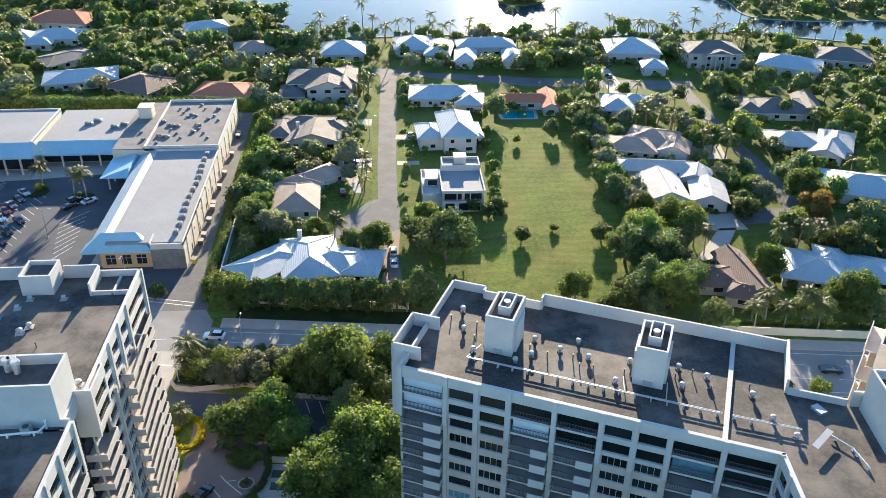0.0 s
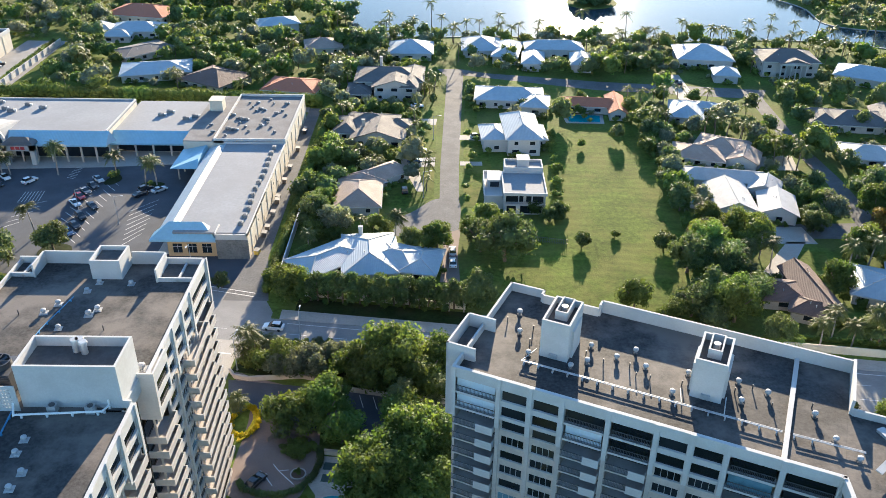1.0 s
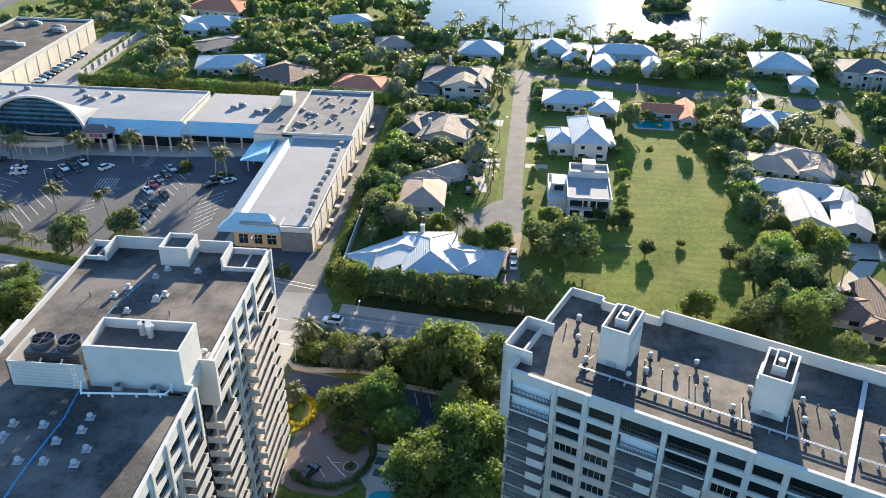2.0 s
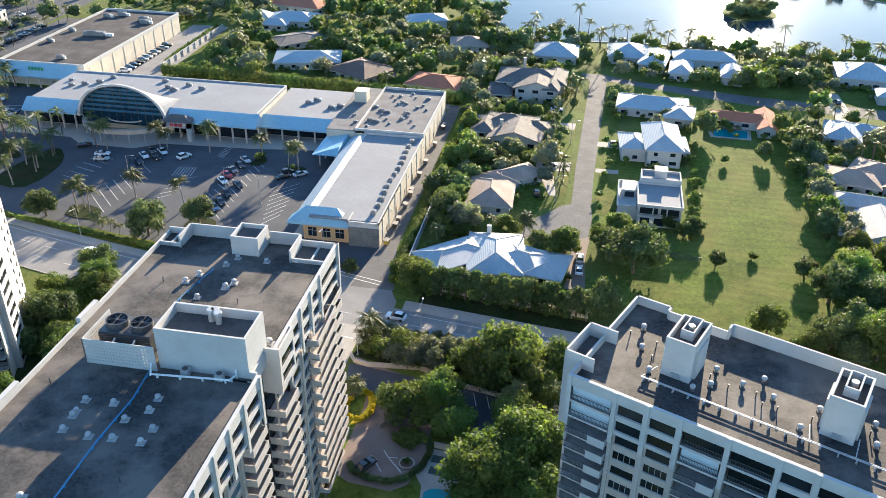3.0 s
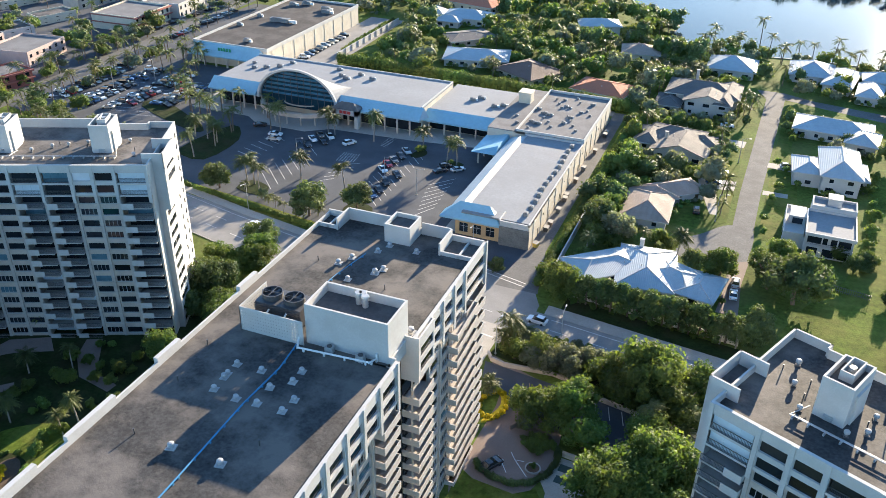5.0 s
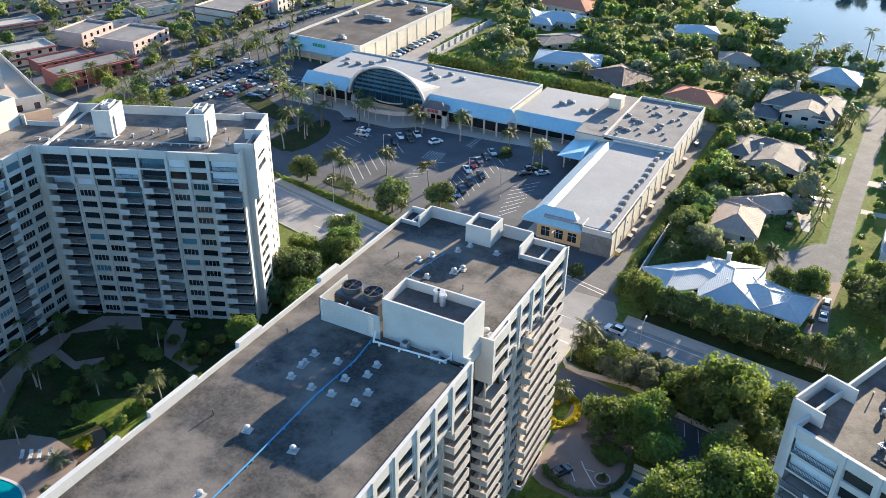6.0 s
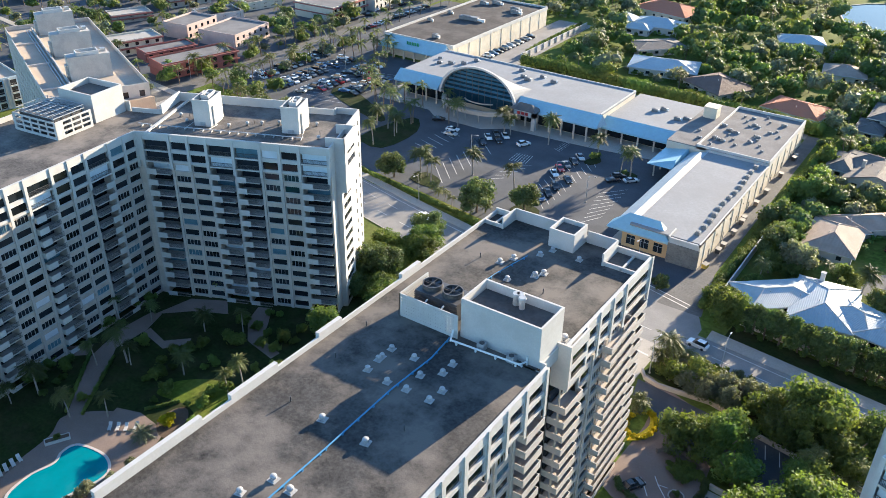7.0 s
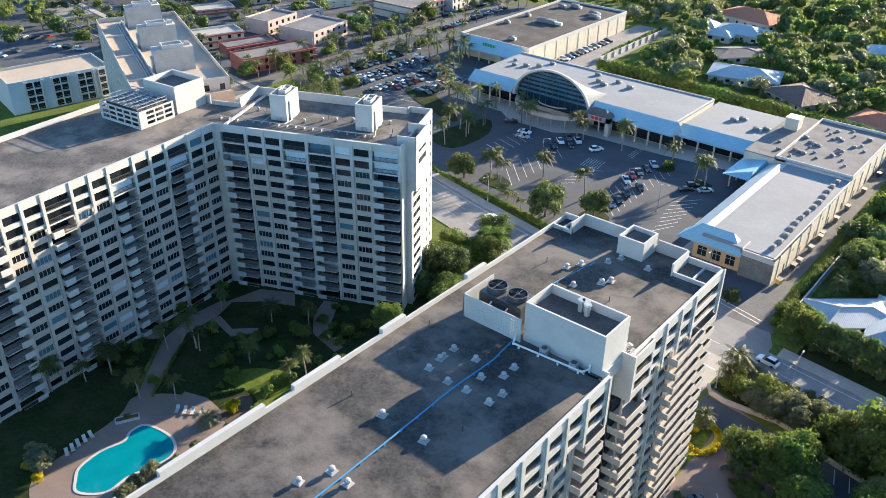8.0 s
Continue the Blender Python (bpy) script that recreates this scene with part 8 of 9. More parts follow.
for k in range(24):
    a = 2 * math.pi * k / 24
    tree("shrub", -25.2 + 3.2 * math.cos(a) * rs_.uniform(0.2, 1), 113.6 + 2.2 * math.sin(a) * rs_.uniform(0.2, 1), rs_.uniform(0.7, 1.2))
for x, y, r in ((10.6, 304.6, 2.6), (10.5, 295.9, 2.2), (9.0, 264.7, 1.6), (9.6, 244.9, 1.9), (8.6, 236.7, 1.5), (7.6, 223.4, 1.6), (7.5, 214.7, 1.4), (-3.3, 294.8, 2.4), (-5.5, 268.4, 2.8), (-8.6, 274.0, 2.4),
                (-6.4, 262.6, 2.0), (11.0, 312.0, 2.0), (12.6, 286.0, 1.8), (-11.5, 259.0, 1.3), (-14.0, 258.6, 1.2), (-9.0, 258.4, 1.2)):
    tree("small" if r < 2 else "dark", x, y, r)
for x, y in ((-3.6, 231.9), (-4.2, 222.6), (-5.0, 236.0), (-2.6, 300.5), (-4.6, 307.0), (-6.6, 303.0)):
    palm(x, y, 0.8, 0.8)
# shaded tower garden: low planting, hedges along the paths, palms
for k in range(110):
    x, y = rs_.uniform(-147, -102), rs_.uniform(50, 118)
    if y > 104 + 0.45 * (x + 126) or x < -126 - 0.42 * (y - 50) * -0.35 and y < 60:
        continue
    if (-142 < x < -134 and 72 < y < 94) or (-126 < x < -100 and 34 < y < 70):
        continue
    tree(rs_.choice(("shrub", "shrub", "shrub", "shrub")), x, y, rs_.uniform(0.8, 1.9))
for a, b in (((-124.5, 62), (-134.6, 76.6)), ((-127.6, 60.6), (-139.6, 74.6)), ((-116, 69.8), (-112.6, 75.0)), ((-104.4, 66.6), (-106.8, 73.6))):
    hedge_run(a, b, 0.8, 0.7, "low clipped hedge along a garden path")
for k in range(22):
    palm(-146 + (k % 4) * 9 + 2 * math.sin(k * 4), 52 + k * 4.2, 0.7)
for x, y in ((-107.1, 82.7), (-105.6, 85.4)):
    palm(x, y, 0.72, 1.15)
for x, y in ((-140.8, 50.3), (-136.8, 60.9)):
    palm(x, y, 0.85)
SILVER = frond_mesh(78, 30, 2.6, 0.45, 6)
SILVER.materials[0] = M["leaf_grey"]
sp = thing("palm_tree", pose(-109.9, 64.4, 0.046), "silver grey fan palm beside the pool terrace", "palm tree", "palm trees")
part("trunk", palm_trunk(1.6, 0.1), "palm_bark", sp)
part("fronds", SILVER, "leaf_grey", sp, m=pose(0.1, 0.03, 1.6))
for x, y, r in ((-122.6, 38.8, 2.6), (-105.6, 58.7, 1.4), (-106.4, 47.0, 1.5), (-105.4, 43.6, 1.4), (-104.8, 54.0, 1.6)):
    tree("grey", x, y, r)
for x, y in ((-109.4, 70.6), (-108.4, 69.4), (-109.8, 69.2), (-123.6, 37.0)):
    tree("yellow", x, y, 1.3)


# loose board, hatch and stray pipes on the corner roof
solid("roof_board", boxes((-0.4, -2.1, 0, 0.4, 2.1, 0.14)), "white", "white board lying across roof pipes", "board", m=pose(51.2, 70.6, 39.9, 0, 8, -50))
solid("roof_hatch", boxes((-0.5, -0.8, 0, 0.5, 0.8, 0.35), (-0.56, -0.86, 0.35, 0.56, 0.86, 0.43)), "metal", "small grey roof hatch", "hatch", m=pose(53.6, 76.2, 39.2, 0, 0, 20))
run_pipe("roof_pipe", [(52.6, 71.8, 39.6), (54.3, 69.2, 39.6), (54.6, 66.1, 39.6)], 0.08, "pipe_white", "stray white pipe on the corner roof")
tree("small", 85.9, 123.6, 2.6)
tree("small", 80.0, 126.0, 2.0)

# pool furniture
def sun_lounger(m):
    g = thing("sun_lounger", m, "white sun lounger beside the swimming pool", "sun lounger", "pool loungers")
    part("seat", boxes((0, 0, 0.3, 0.65, 1.3, 0.36)), "white", g)
    bm = boxes((0, 0, 0, 0.65, 0.7, 0.06))
    part("backrest", bm, "white", g, m=pose(0, 1.3, 0.3, 35))
    for x, y in ((0.03, 0.1), (0.56, 0.1), (0.03, 1.15), (0.56, 1.15)):
        part("leg", boxes((x, y, 0, x + 0.06, y + 0.06, 0.3)), "frame", g)
    return g


LOUNGER = None
for k, (x, y, a) in enumerate(((-121.6, 42.6, 70), (-121.9, 43.9, 72), (-122.2, 45.2, 74), (-122.3, 46.6, 76), (-122.4, 48.0, 80), (-116.9, 62.0, 40), (-115.6, 62.8, 40), (-114.3, 63.6, 40), (-113.2, 64.8, 30))):
    if LOUNGER is None:
        LOUNGER = sun_lounger(pose(x, y, 0.046, 0, 0, a))
    else:
        copy_thing(LOUNGER, pose(x, y, 0.046, 0, 0, a))
pl = thing("planter", pose(-122.6, 53.0, 0.04, 0, 0, 62), "long white planter beside the pool terrace", "planter")
bm = bmesh.new()
rim(bm, 0, 0, 4.4, 1.4, 0, 0.6, 0.15)
part("rim", bm, "white", pl)
part("soil", boxes((0.16, 0.16, 0, 4.24, 1.24, 0.5)), "soil", pl)
tree("shrub", -121.9, 55.2, 0.8, 0.5)
# street lamps along the road and in the car parks
def street_lamp(m):
    g = thing("street_lamp", m, "slim grey street lamp with a single arm", "street lamp", "street lamps")
    bm = bmesh.new()
    tube(bm, (0, 0, 0), (0, 0, 8.2), 0.11, 0.07, 8)
    part("pole", bm, "metal", g)
    bm = bmesh.new()
    tube(bm, (0, 0, 8.1), (0, -1.9, 8.5), 0.05, 0.04, 6)
    part("arm", bm, "metal", g)
    part("lamp_head", boxes((-0.14, -2.5, 8.42, 0.14, -1.8, 8.58)), "metal", g)
    part("base", boxes((-0.2, -0.2, 0, 0.2, 0.2, 0.25)), "concrete", g)
    return g


LAMP = None
for x, y, a in ((-41.5, 137.2, 170), (-29.7, 146.2, 180), (-60.5, 175.0, 0), (-260.7, 205.8, 90), (-263.7, 232.2, 90), (-227.3, 236.4, 0), (-220.3, 251.5, 0), (-99.0, 204.0, 90), (-130.0, 206.0, 90), (-87.0, 200.0, 90), (12.0, 138.6, 180),
                (52, 133.0, 180), (-86, 167.5, 0), (-126, 172.6, 0), (-5.0, 218.0, 90), (-2.6, 262.0, 90)):
    if LAMP is None:
        LAMP = street_lamp(pose(x, y, 0, 0, 0, a))
    else:
        copy_thing(LAMP, pose(x, y, 0, 0, 0, a))


# gardens between the houses: trees, palms and shrubs wherever there is room
def near_house(x, y, pad):
    for bx, by, rr, w, d, turn in FOOT:
        dx, dy = x - bx, y - by
        if abs(dx) > rr + pad + 6 or abs(dy) > rr + pad + 6:
            continue
        a = radians(-turn)
        u, v = dx * math.cos(a) - dy * math.sin(a), dx * math.sin(a) + dy * math.cos(a)
        if abs(u) < w / 2 + pad and abs(v) < d / 2 + pad:
            return True
    return False


CLEAR = [(-186, 300, -157, 374), (-8, 190, 14, 345), (6, 300, 130, 335), (110, 190, 128, 312), (76, 186, 128, 205), (14, 160, 68, 275), (-14, 190, 8, 218), (-20, 200, 0, 226), (-49, 150, -36, 292), (0, 165, 7, 200),
         (84, 172, 102, 192), (96, 155, 104, 186), (36, 280, 46, 316), (9, 262, 20, 330), (100, 280, 112, 302)]


def free(x, y, r):
    if near_house(x, y, r * 0.55 + 0.2):
        return False
    for a, b, c, d in CLEAR:
        if a < x < c and b < y < d:
            return False
    if y > 380 and -74 < x < 192 and not (x < -44 and y < 425):
        return False
    return not (186 < x < 266 and 358 < y < 408)


rp = random.Random(31)
for mw, w, d in PLANTED:
    for k in range(int((w + d) / 2.6)):
        u = rp.uniform(-w / 2, w / 2)
        side = rp.random()
        p = mw @ (Vector((u, -d / 2 - 1.6, 0)) if side < 0.5 else Vector(((w / 2 + 1.6) * (1 if side < 0.75 else -1), rp.uniform(-d / 2, d / 2), 0)))
        if not near_house(p.x, p.y, 0.9):
            tree("shrub" if rp.random() < 0.8 else "grey", p.x, p.y, rp.uniform(0.8, 1.5))
rg = random.Random(11)
GRID = {}


def crowded(x, y, r):
    gx, gy = int(x // 8), int(y // 8)
    for i in range(gx - 2, gx + 3):
        for j in range(gy - 2, gy + 3):
            for a, b, c in GRID.get((i, j), ()):
                if (x - a) ** 2 + (y - b) ** 2 < (0.5 * (r + c)) ** 2:
                    return True
    return False


for zone, n in (((-42, 166, 0, 380), 230), ((6, 190, 72, 380), 130), ((66, 158, 130, 380), 280), ((128, 140, 250, 385), 400), ((-158, 300, -40, 470), 215), ((-60, 380, -30, 500), 40), ((-236, 372, -180, 560), 110), ((-204, 374, -156, 480), 60),
                ((250, 100, 330, 430), 120), ((-180, 470, -80, 580), 110), ((192, 384, 330, 540), 330)):
    got = 0
    for _ in range(n * 7):
        x, y = rg.uniform(zone[0], zone[2]), rg.uniform(zone[1], zone[3])
        r = rg.choice((1.3, 2.2, 2.8, 3.4, 4.0, 4.6, 5.2)) if zone[0] != -158 else rg.choice((2.4, 3.2, 4.0, 4.8, 5.6, 6.2))
        if not free(x, y, r) or crowded(x, y, r):
            continue
        q = rg.random()
        top = 105.0 / (108.0 - (8.8 if q < 0.14 else 2.0 * r))
        if r > 2 and (near_house(x * top, y * top, 0.0) or near_house(x * (1 + top) / 2, y * (1 + top) / 2, 0.0)) and rg.random() < 0.93:
            continue
        GRID.setdefault((int(x // 8), int(y // 8)), []).append((x, y, r))
        got += 1
        if r < 2:
            tree("shrub", x, y, r)
        elif q < (0.30 if zone[0] in (-158, 128, 66) else 0.16):
            palm(x, y, rg.uniform(0.75, 1.0))
        elif q < 0.44:
            tree("grey", x, y, r)
        elif r < 3:
            tree("small", x, y, r)
        else:
            tree("dark" if q < 0.64 else "big", x, y, r)
        if got >= n:
            break
    for _ in range(n):
        x, y = rg.uniform(zone[0], zone[2]), rg.uniform(zone[1], zone[3])
        if free(x, y, 1.2) and y > 205:
            tree(rg.choice(("shrub", "shrub", "dark", "grey")), x, y, rg.uniform(0.9, 1.7))
# ---- buildings to the west, and the modern house ----
slab("car_park", [(-400, 140), (-330, 140), (-325, 200), (-395, 225)], 0.026, "asphalt", "grey asphalt car park behind the hotel", "car park")


def block(name, m, w, d, h, wall, roof, label, cat, floors, cols, trim=None, para=0.7):
    """A flat roofed block with real window openings on its front and right sides."""
    b = thing(name, m, label, cat, "buildings to the west")
    fh = h / floors
    for side, L, mm in ((0, w, pose(0, 0, 0)), (1, d, pose(w, 0, 0, 0, 0, 90)), (2, w, pose(w, d, 0, 0, 0, 180)), (3, d, pose(0, d, 0, 0, 0, 270))):
        n = max(1, int(L / cols))
        hs = [((i + 0.5) * L / n - 0.75, f * fh + 0.8, (i + 0.5) * L / n + 0.75, f * fh + fh - 0.6) for i in range(n) for f in range(floors)] if side in (0, 1) else []
        bm = bmesh.new()
        pierced(bm, L - (0.25 if side % 2 else 0), h + para, 0.25, [q for q in hs], x0=0.25 if side % 2 else 0)
        part("wall", bm, wall, b, m=mm)
        for q in hs:
            part("pane", boxes((q[0], 0.12, q[1], q[2], 0.17, q[3])), "glass", b, m=mm)
        if trim:
            for f in range(1, floors + 1):
                part("trim", boxes((-0.6, -0.9 if side == 0 else -0.12, f * fh - 0.25, L + 0.6, -0.003, f * fh + 0.35)), trim, b, m=mm)
    part("roof", boxes((0.26, 0.26, h - 0.3, w - 0.26, d - 0.26, h)), roof, b)
    return b


M["hotel_roof"] = surface("pale_roof", (0.40, 0.33, 0.26), 0.9, 0.12, 3.0, 0.2, 0.1)
# white hotel and long beige block behind the garden towers
hotel = thing("hotel", pose(-290.7, 117, 0, 0, 0, 79), "white hotel block with grouped dark windows", "hotel", "buildings to the west")
GROUPS = [(u + i * 2.6, 0.5 + f * 2.6, u + 2.2 + i * 2.6, 2.5 + f * 2.6) for u in (5.8, 14.9, 23.6, 31.0) for i in range(2 if u < 30 else 1) for f in range(4)]
bm = bmesh.new()
pierced(bm, 35, 11.4, 0.3, GROUPS)
part("wall", bm, "pale_wall", hotel)
for x0, z0, x1, z1 in GROUPS:
    part("pane", boxes((x0, 0.14, z0, x1, 0.19, z1)), "glass", hotel)
for u in (5.1, 10.9, 14.2, 20.0, 22.9, 28.7, 30.3):
    part("bay_trim", boxes((u, -0.7, 0.3, u + 0.5, -0.004, 10.9)), "white", hotel)
for x0, z0, x1, z1 in GROUPS:
    part("railing", boxes((x0, -0.5, z0 + 0.7, x1, -0.46, z0 + 0.76), (x0, -0.5, z0 - 0.1, x1, -0.004, z0)), "white", hotel)
for a_, L in ((pose(35, 0.31, 0, 0, 0, 90), 18.7), (pose(35, 19, 0, 0, 0, 180), 35), (pose(0, 19, 0, 0, 0, 270), 18.7)):
    bm = bmesh.new()
    pierced(bm, L, 11.4, 0.29, [])
    part("wall", bm, "white", hotel, m=a_)
part("roof", boxes((0.3, 0.31, 10.2, 34.7, 18.7, 10.5)), "hotel_roof", hotel)

bb = block("apartment_block", pose(-278.0, 146.6, 0, 0, 0, -23.7), 79, 26.8, 28.8, "balcony", "hotel_roof", "long beige apartment block with grey roof houses", "apartment building", 9, 4.0, None, 1.3)
for u in (7.0, 34.0, 60.0):
    part("roof_house", boxes((u, 9.0, 28.8, u + 4.4, 20.4, 35.6), (u + 0.3, 8.4, 28.8, u + 2.6, 8.99, 33.0)), "grey_wall", bb, "grey rooftop machine house")
    cap = bmesh.new()
    rim(cap, u + 0.4, 11.6, u + 4.0, 17.6, 35.6, 36.6, 0.3)
    part("roof_house_cap", cap, "white", bb)
    part("vent_box", boxes((u + 1.0, 18.4, 35.6, u + 2.6, 19.8, 36.5)), "metal", bb)
part("walkway_wall", boxes((4, 7.6, 28.8, 74, 8.0, 30.0)), "balcony", bb)
part("roof_pipe", boxes((4, 6.6, 28.8, 72, 6.9, 29.3), (4, 5.9, 28.8, 72, 6.1, 29.2)), "metal", bb)
for u in (20, 44, 68):
    part("roof_rib", boxes((u, 0.3, 28.8, u + 0.5, 7.5, 29.3)), "balcony", bb)
for du, v0, zt in ((4.0, 14.0, 26.2), (8.0, 16.0, 23.6), (11.0, 18.0, 21.0)):
    part("corner_terrace", boxes((79.01 + du - 4.0, v0, 0, 79 + du, 26.8, zt)), "peach", bb, "peach stepped corner terrace")
    part("terrace_parapet", boxes((79 + du - 0.25, v0, zt, 79 + du, 26.8, zt + 1.0), (79.01 + du - 4.0, v0, zt, 79 + du - 0.26, v0 + 0.25, zt + 1.0)), "peach", bb)
block("motel", pose(-266.5, 198, 0, 0, 0, 76), 32, 13, 5.6, "red_wall", "roof_grey", "two storey red motel with a flat pale roof", "motel", 2, 4.0, "red_wall")
block("motel", pose(-290, 208, 0, 0, 0, 74), 22, 10, 3.6, "red_wall", "roof_grey", "low red motel wing with a flat roof", "motel", 1, 4.0, "red_wall")
block("motel", pose(-308, 200, 0, 0, 0, 72), 26, 12, 5.6, "cream", "concrete", "two storey motel with red balcony bands", "motel", 2, 4.0, "red_wall")
block("apartment_block", pose(-275, 243, 0, 0, 0, 98), 24, 20, 5.6, "pink_wall", "roof_grey", "pink two storey apartments beside the road", "apartment building", 2, 4.0)
block("apartment_block", pose(-302, 240, 0, 0, 0, 98), 20, 14, 6.0, "pink_wall", "roof_grey", "pink two storey apartments beside the road", "apartment building", 2, 4.0)
block("apartment_block", pose(-270, 301, 0, 0, 0, 92), 26, 24, 6.4, "cream", "roof_grey", "beige two storey apartments with a brown band", "apartment building", 2, 3.6, "red_wall")
block("apartment_block", pose(-268, 330, 0, 0, 0, 96), 24, 20, 6.2, "white", "roof_grey", "white two storey apartments beside the road", "apartment building", 2, 4.0)
rw = random.Random(8)
FOOT += [(-271, 214, 20, 34, 15, 76), (-286, 254, 18, 26, 22, 98), (-310, 250, 16, 22, 16, 98), (-283, 314, 20, 28, 26, 92), (-279, 342, 18, 26, 22, 96), (-293, 219, 16, 24, 12, 74), (-311, 213, 18, 28, 14, 72), (-298, 140, 30, 40, 24, 79)]
for k, (x, y, a) in enumerate(((-316, 262, 70), (-318, 292, 72), (-322, 322, 80), (-350, 236, 68), (-352, 272, 72), (-356, 306, 76), (-390, 262, 70), (-392, 300, 74), (-300, 356, 86), (-330, 356, 84), (-364, 344, 80), (-420, 240, 66), (-430, 290, 70),
                               (-300, 392, 90), (-336, 392, 88))):
    block("apartment_block", pose(x, y, 0, 0, 0, a), rw.uniform(18, 26), rw.uniform(10, 15), rw.choice((3.4, 6.0)), rw.choice(("white", "cream", "tan")), rw.choice(("membrane", "concrete", "deck")),
          "low pale apartment block among palms", "apartment building", 2, 5.0, rw.choice((None, None, "red_wall")))
    FOOT.append((x - 5, y + 10, 16, 14, 26, a))
for k in range(520):
    x, y = rw.uniform(-440, -262), rw.uniform(172, 430)
    if near_house(x, y, 2) or (x > -291 and 196 < y < 236 and (x + 291) * 0.25 < 20 and x > -288 and x < -262 and 198 < y < 232):
        continue
    if rw.random() < 0.4:
        palm(x, y, 0.9)
    else:
        tree(rw.choice(("big", "dark", "grey")), x, y, rw.uniform(2.4, 4.6))

# beige block at the far end of the road side tower
be = thing("apartment_block", pose(68.8, 89.2, 0, 0, 0, -38), "beige apartment block with stepped corner balconies", "apartment building", "towers")
part("body", boxes((0, 0, 0, 9, 18, 38.0)), "balcony", be)
part("roof", boxes((0.3, 0.3, 38.0, 8.7, 17.7, 38.1)), "deck_dark", be)
bm = bmesh.new()
rim(bm, 0, 0, 9, 18, 38.0, 39.2, 0.3)
part("parapet", bm, "balcony", be)
for f in range(14):
    o = 0.9 + 0.8 * (f % 2)
    b_ = part("balcony", boxes((-o, 2, f * 2.6 + 2.4, -0.004, 9, f * 2.6 + 2.6)), "balcony", be)
    part("parapet_panel", boxes((-o - 0.15, 2, f * 2.6 + 2.3, -o - 0.003, 9, f * 2.6 + 3.5)), "balcony", b_)

# modern white house of stacked boxes
mh = thing("house", pose(17.6, 208.3, 0, 0, 0, -1), "modern white house of stacked flat roofed boxes", "house", "suburban houses")
FOOT.append((22.5, 220, 15, 20, 26, -1))
HOLES = [(0.8, 0.3, 3.4, 2.6), (4.6, 0.3, 7.4, 2.6), (8.4, 0.3, 10.6, 2.6)]
bm = bmesh.new()
pierced(bm, 11.6, 3.2, 0.3, HOLES)
part("wall", bm, "white", mh)
for q in HOLES:
    part("window", boxes((q[0], 0.15, q[1], q[2], 0.2, q[3])), "glass", mh)
part("body", boxes((0, 0.9, 0, 11.6, 14.2, 5.9)), "white", mh)
part("loggia_roof", boxes((-0.3, -0.5, 5.9, 11.9, 14.2, 6.15)), "white", mh)
for u in (0.2, 3.9, 7.6, 11.1):
    part("column", boxes((u, 0.0, 3.2, u + 0.3, 0.3, 5.9)), "white", mh)
part("railing", boxes((0.5, 0.02, 3.9, 11.1, 0.06, 3.96), (0.5, 0.02, 3.5, 11.1, 0.06, 3.54)), "rail", mh)
part("window", boxes((0.6, 0.84, 3.4, 5.4, 0.896, 5.6)), "glass", mh)
part("window", boxes((6.2, 0.84, 3.4, 11.0, 0.896, 5.6)), "glass", mh)
bm = bmesh.new()
rim(bm, -0.3, -0.5, 11.9, 14.2, 6.15, 6.75, 0.35)
part("parapet", bm, "white", mh, "white roof parapet")
part("roof", boxes((0.06, -0.14, 6.15, 11.54, 13.84, 6.2)), "membrane", mh)
bm = bmesh.new()
rim(bm, 0.6, 14.2, 11.8, 20.5, 0.0, 7.9, 0.35)
part("upper_wall", bm, "white", mh)
part("upper_roof", boxes((0.96, 14.56, 6.6, 11.44, 20.14, 7.2)), "membrane", mh)
part("stair_box", boxes((4.4, 16.4, 7.2, 7.8, 20.0, 9.3), (4.2, 16.2, 9.3, 8.0, 20.2, 9.45)), "white", mh)
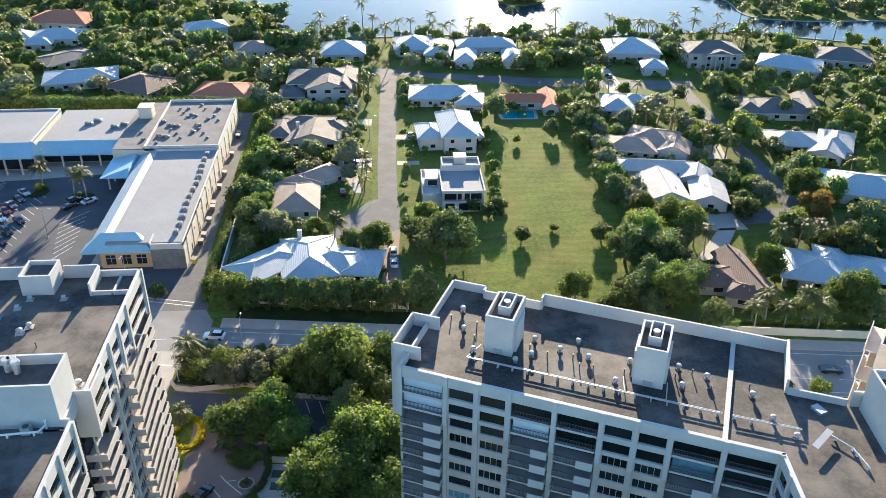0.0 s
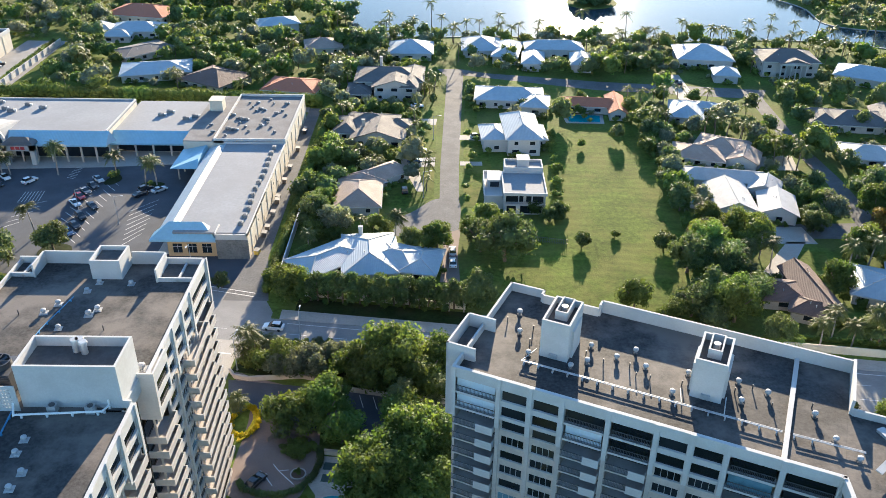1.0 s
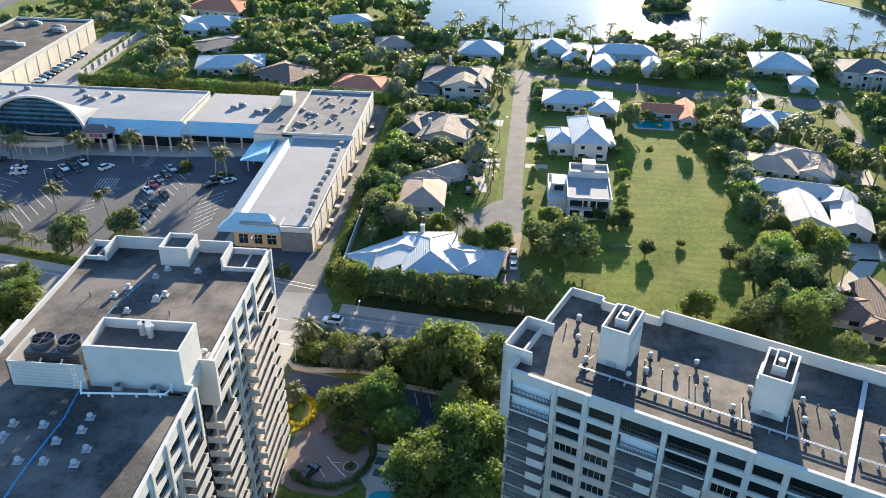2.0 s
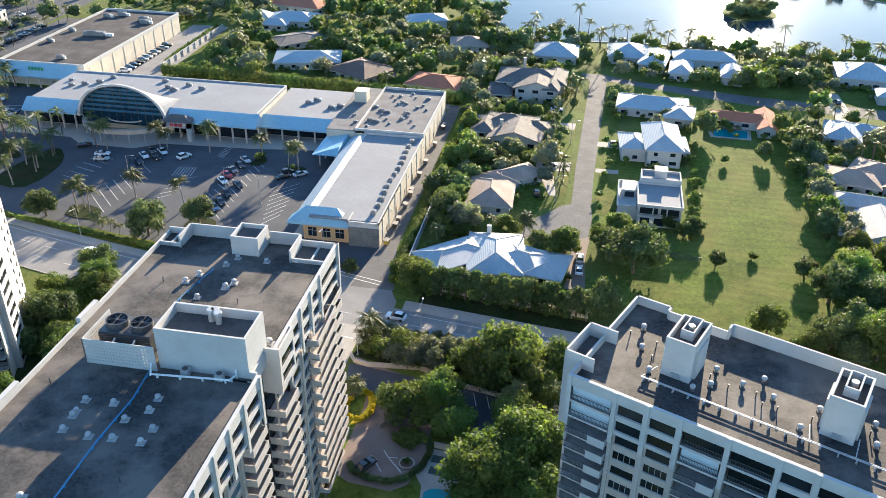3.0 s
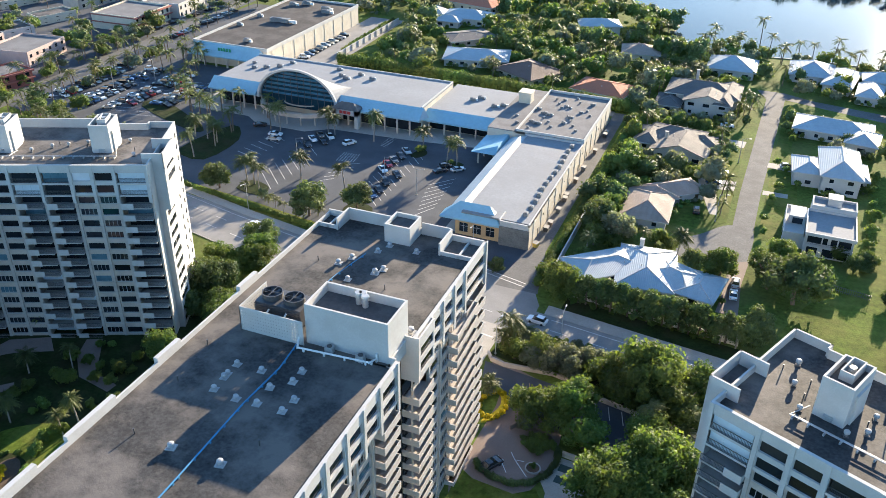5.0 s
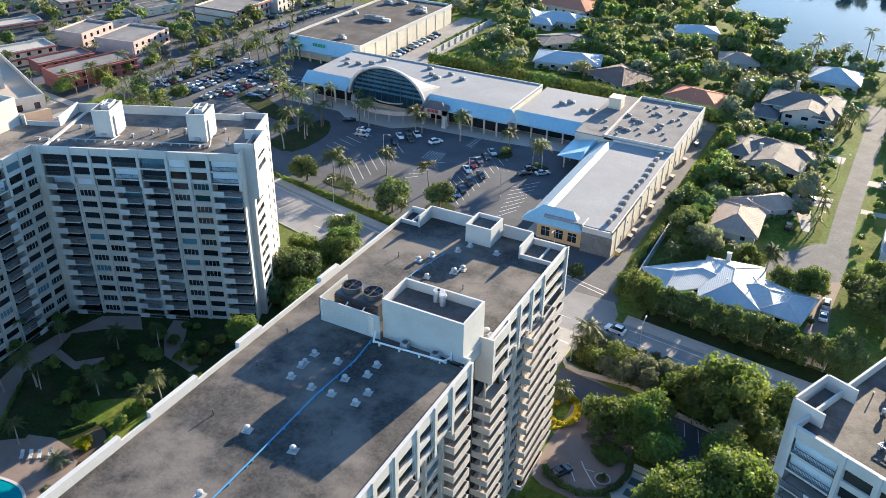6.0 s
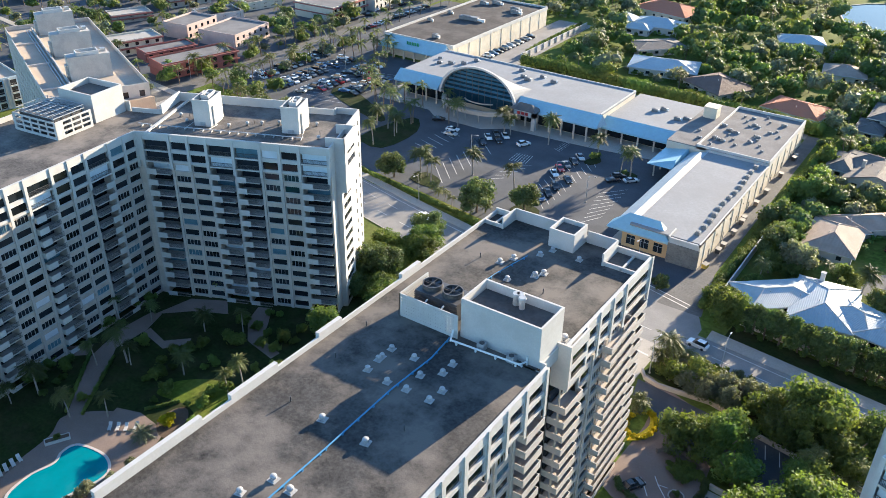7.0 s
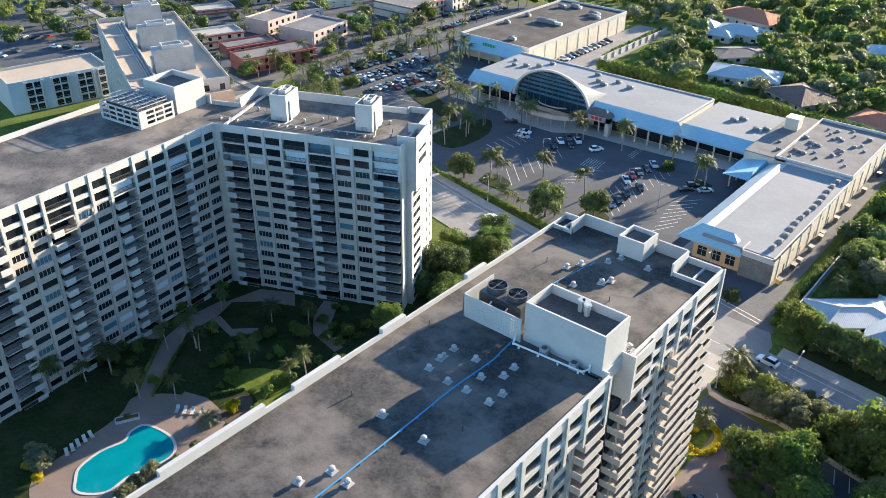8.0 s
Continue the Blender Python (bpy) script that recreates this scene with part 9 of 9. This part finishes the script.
part("terrace", boxes((-5.4, 3, 0, -0.004, 20, 3.3)), "white", mh, "white side terrace")
bm = bmesh.new()
rim(bm, -5.4, 3, -0.31, 20, 3.3, 4.2, 0.25)
part("terrace_parapet", bm, "white", mh)
part("side_room", boxes((-4.2, 10, 3.3, -0.31, 16, 5.6), (-4.4, 9.8, 5.6, -0.31, 16.2, 5.8)), "white", mh)
part("window", boxes((-5.44, 5, 0.5, -5.404, 9, 2.6)), "glass", mh)
part("window", boxes((11.604, 3, 3.4, 11.64, 9, 5.4)), "glass", mh)
part("window", boxes((-3.6, 9.94, 3.6, -1.0, 9.996, 5.2)), "glass", mh)
# planting between the motels and the car park, and along the side road
rv = random.Random(44)
for x, y, r in ((-260.8, 368, 4.5), (-251.9, 362, 4.5), (-244.1, 368, 4.5), (-236, 372, 4.2), (-262.5, 296, 3.0), (-262.6, 329.5, 2.2), (-262.4, 356, 2.6), (-228, 366, 4.0)):
    tree("dark", x, y, r)
for k in range(9):
    palm(-246.4 + 1.0 * math.sin(k * 3.1), 296 + k * 8.6, 0.85)
for k in range(90):
    y = rv.uniform(176, 300)
    x = rv.choice((rv.uniform(-265, -258.6), rv.uniform(-240, -236), rv.uniform(-264, -259)))
    if rv.random() < 0.35:
        palm(x, y, rv.uniform(0.8, 1.05))
    else:
        tree(rv.choice(("big", "dark", "grey", "shrub")), x, y, rv.uniform(1.4, 3.4))
for k in range(46):
    x = rv.uniform(-236, -176)
    y = 197 - 0.24 * (x + 214) + rv.uniform(-5, 5)
    if rv.random() < 0.35:
        palm(x, y, 0.85)
    else:
        tree(rv.choice(("big", "dark", "shrub")), x, y, rv.uniform(1.5, 3.2))

# ---- distant gardens and woods, joined ----
me = bpy.data.meshes.new("woods")
me.from_pydata(np.concatenate(FAR_V).tolist(), [], FAR_F)
for k in FAR_MATS:
    me.materials.append(M[k])
me.polygons.foreach_set("material_index", np.array(FAR_M, dtype=np.int32))
me.update()
tagged(new("woods", me), "leafy green suburban trees and palms between distant houses", "trees", kind="stuff")
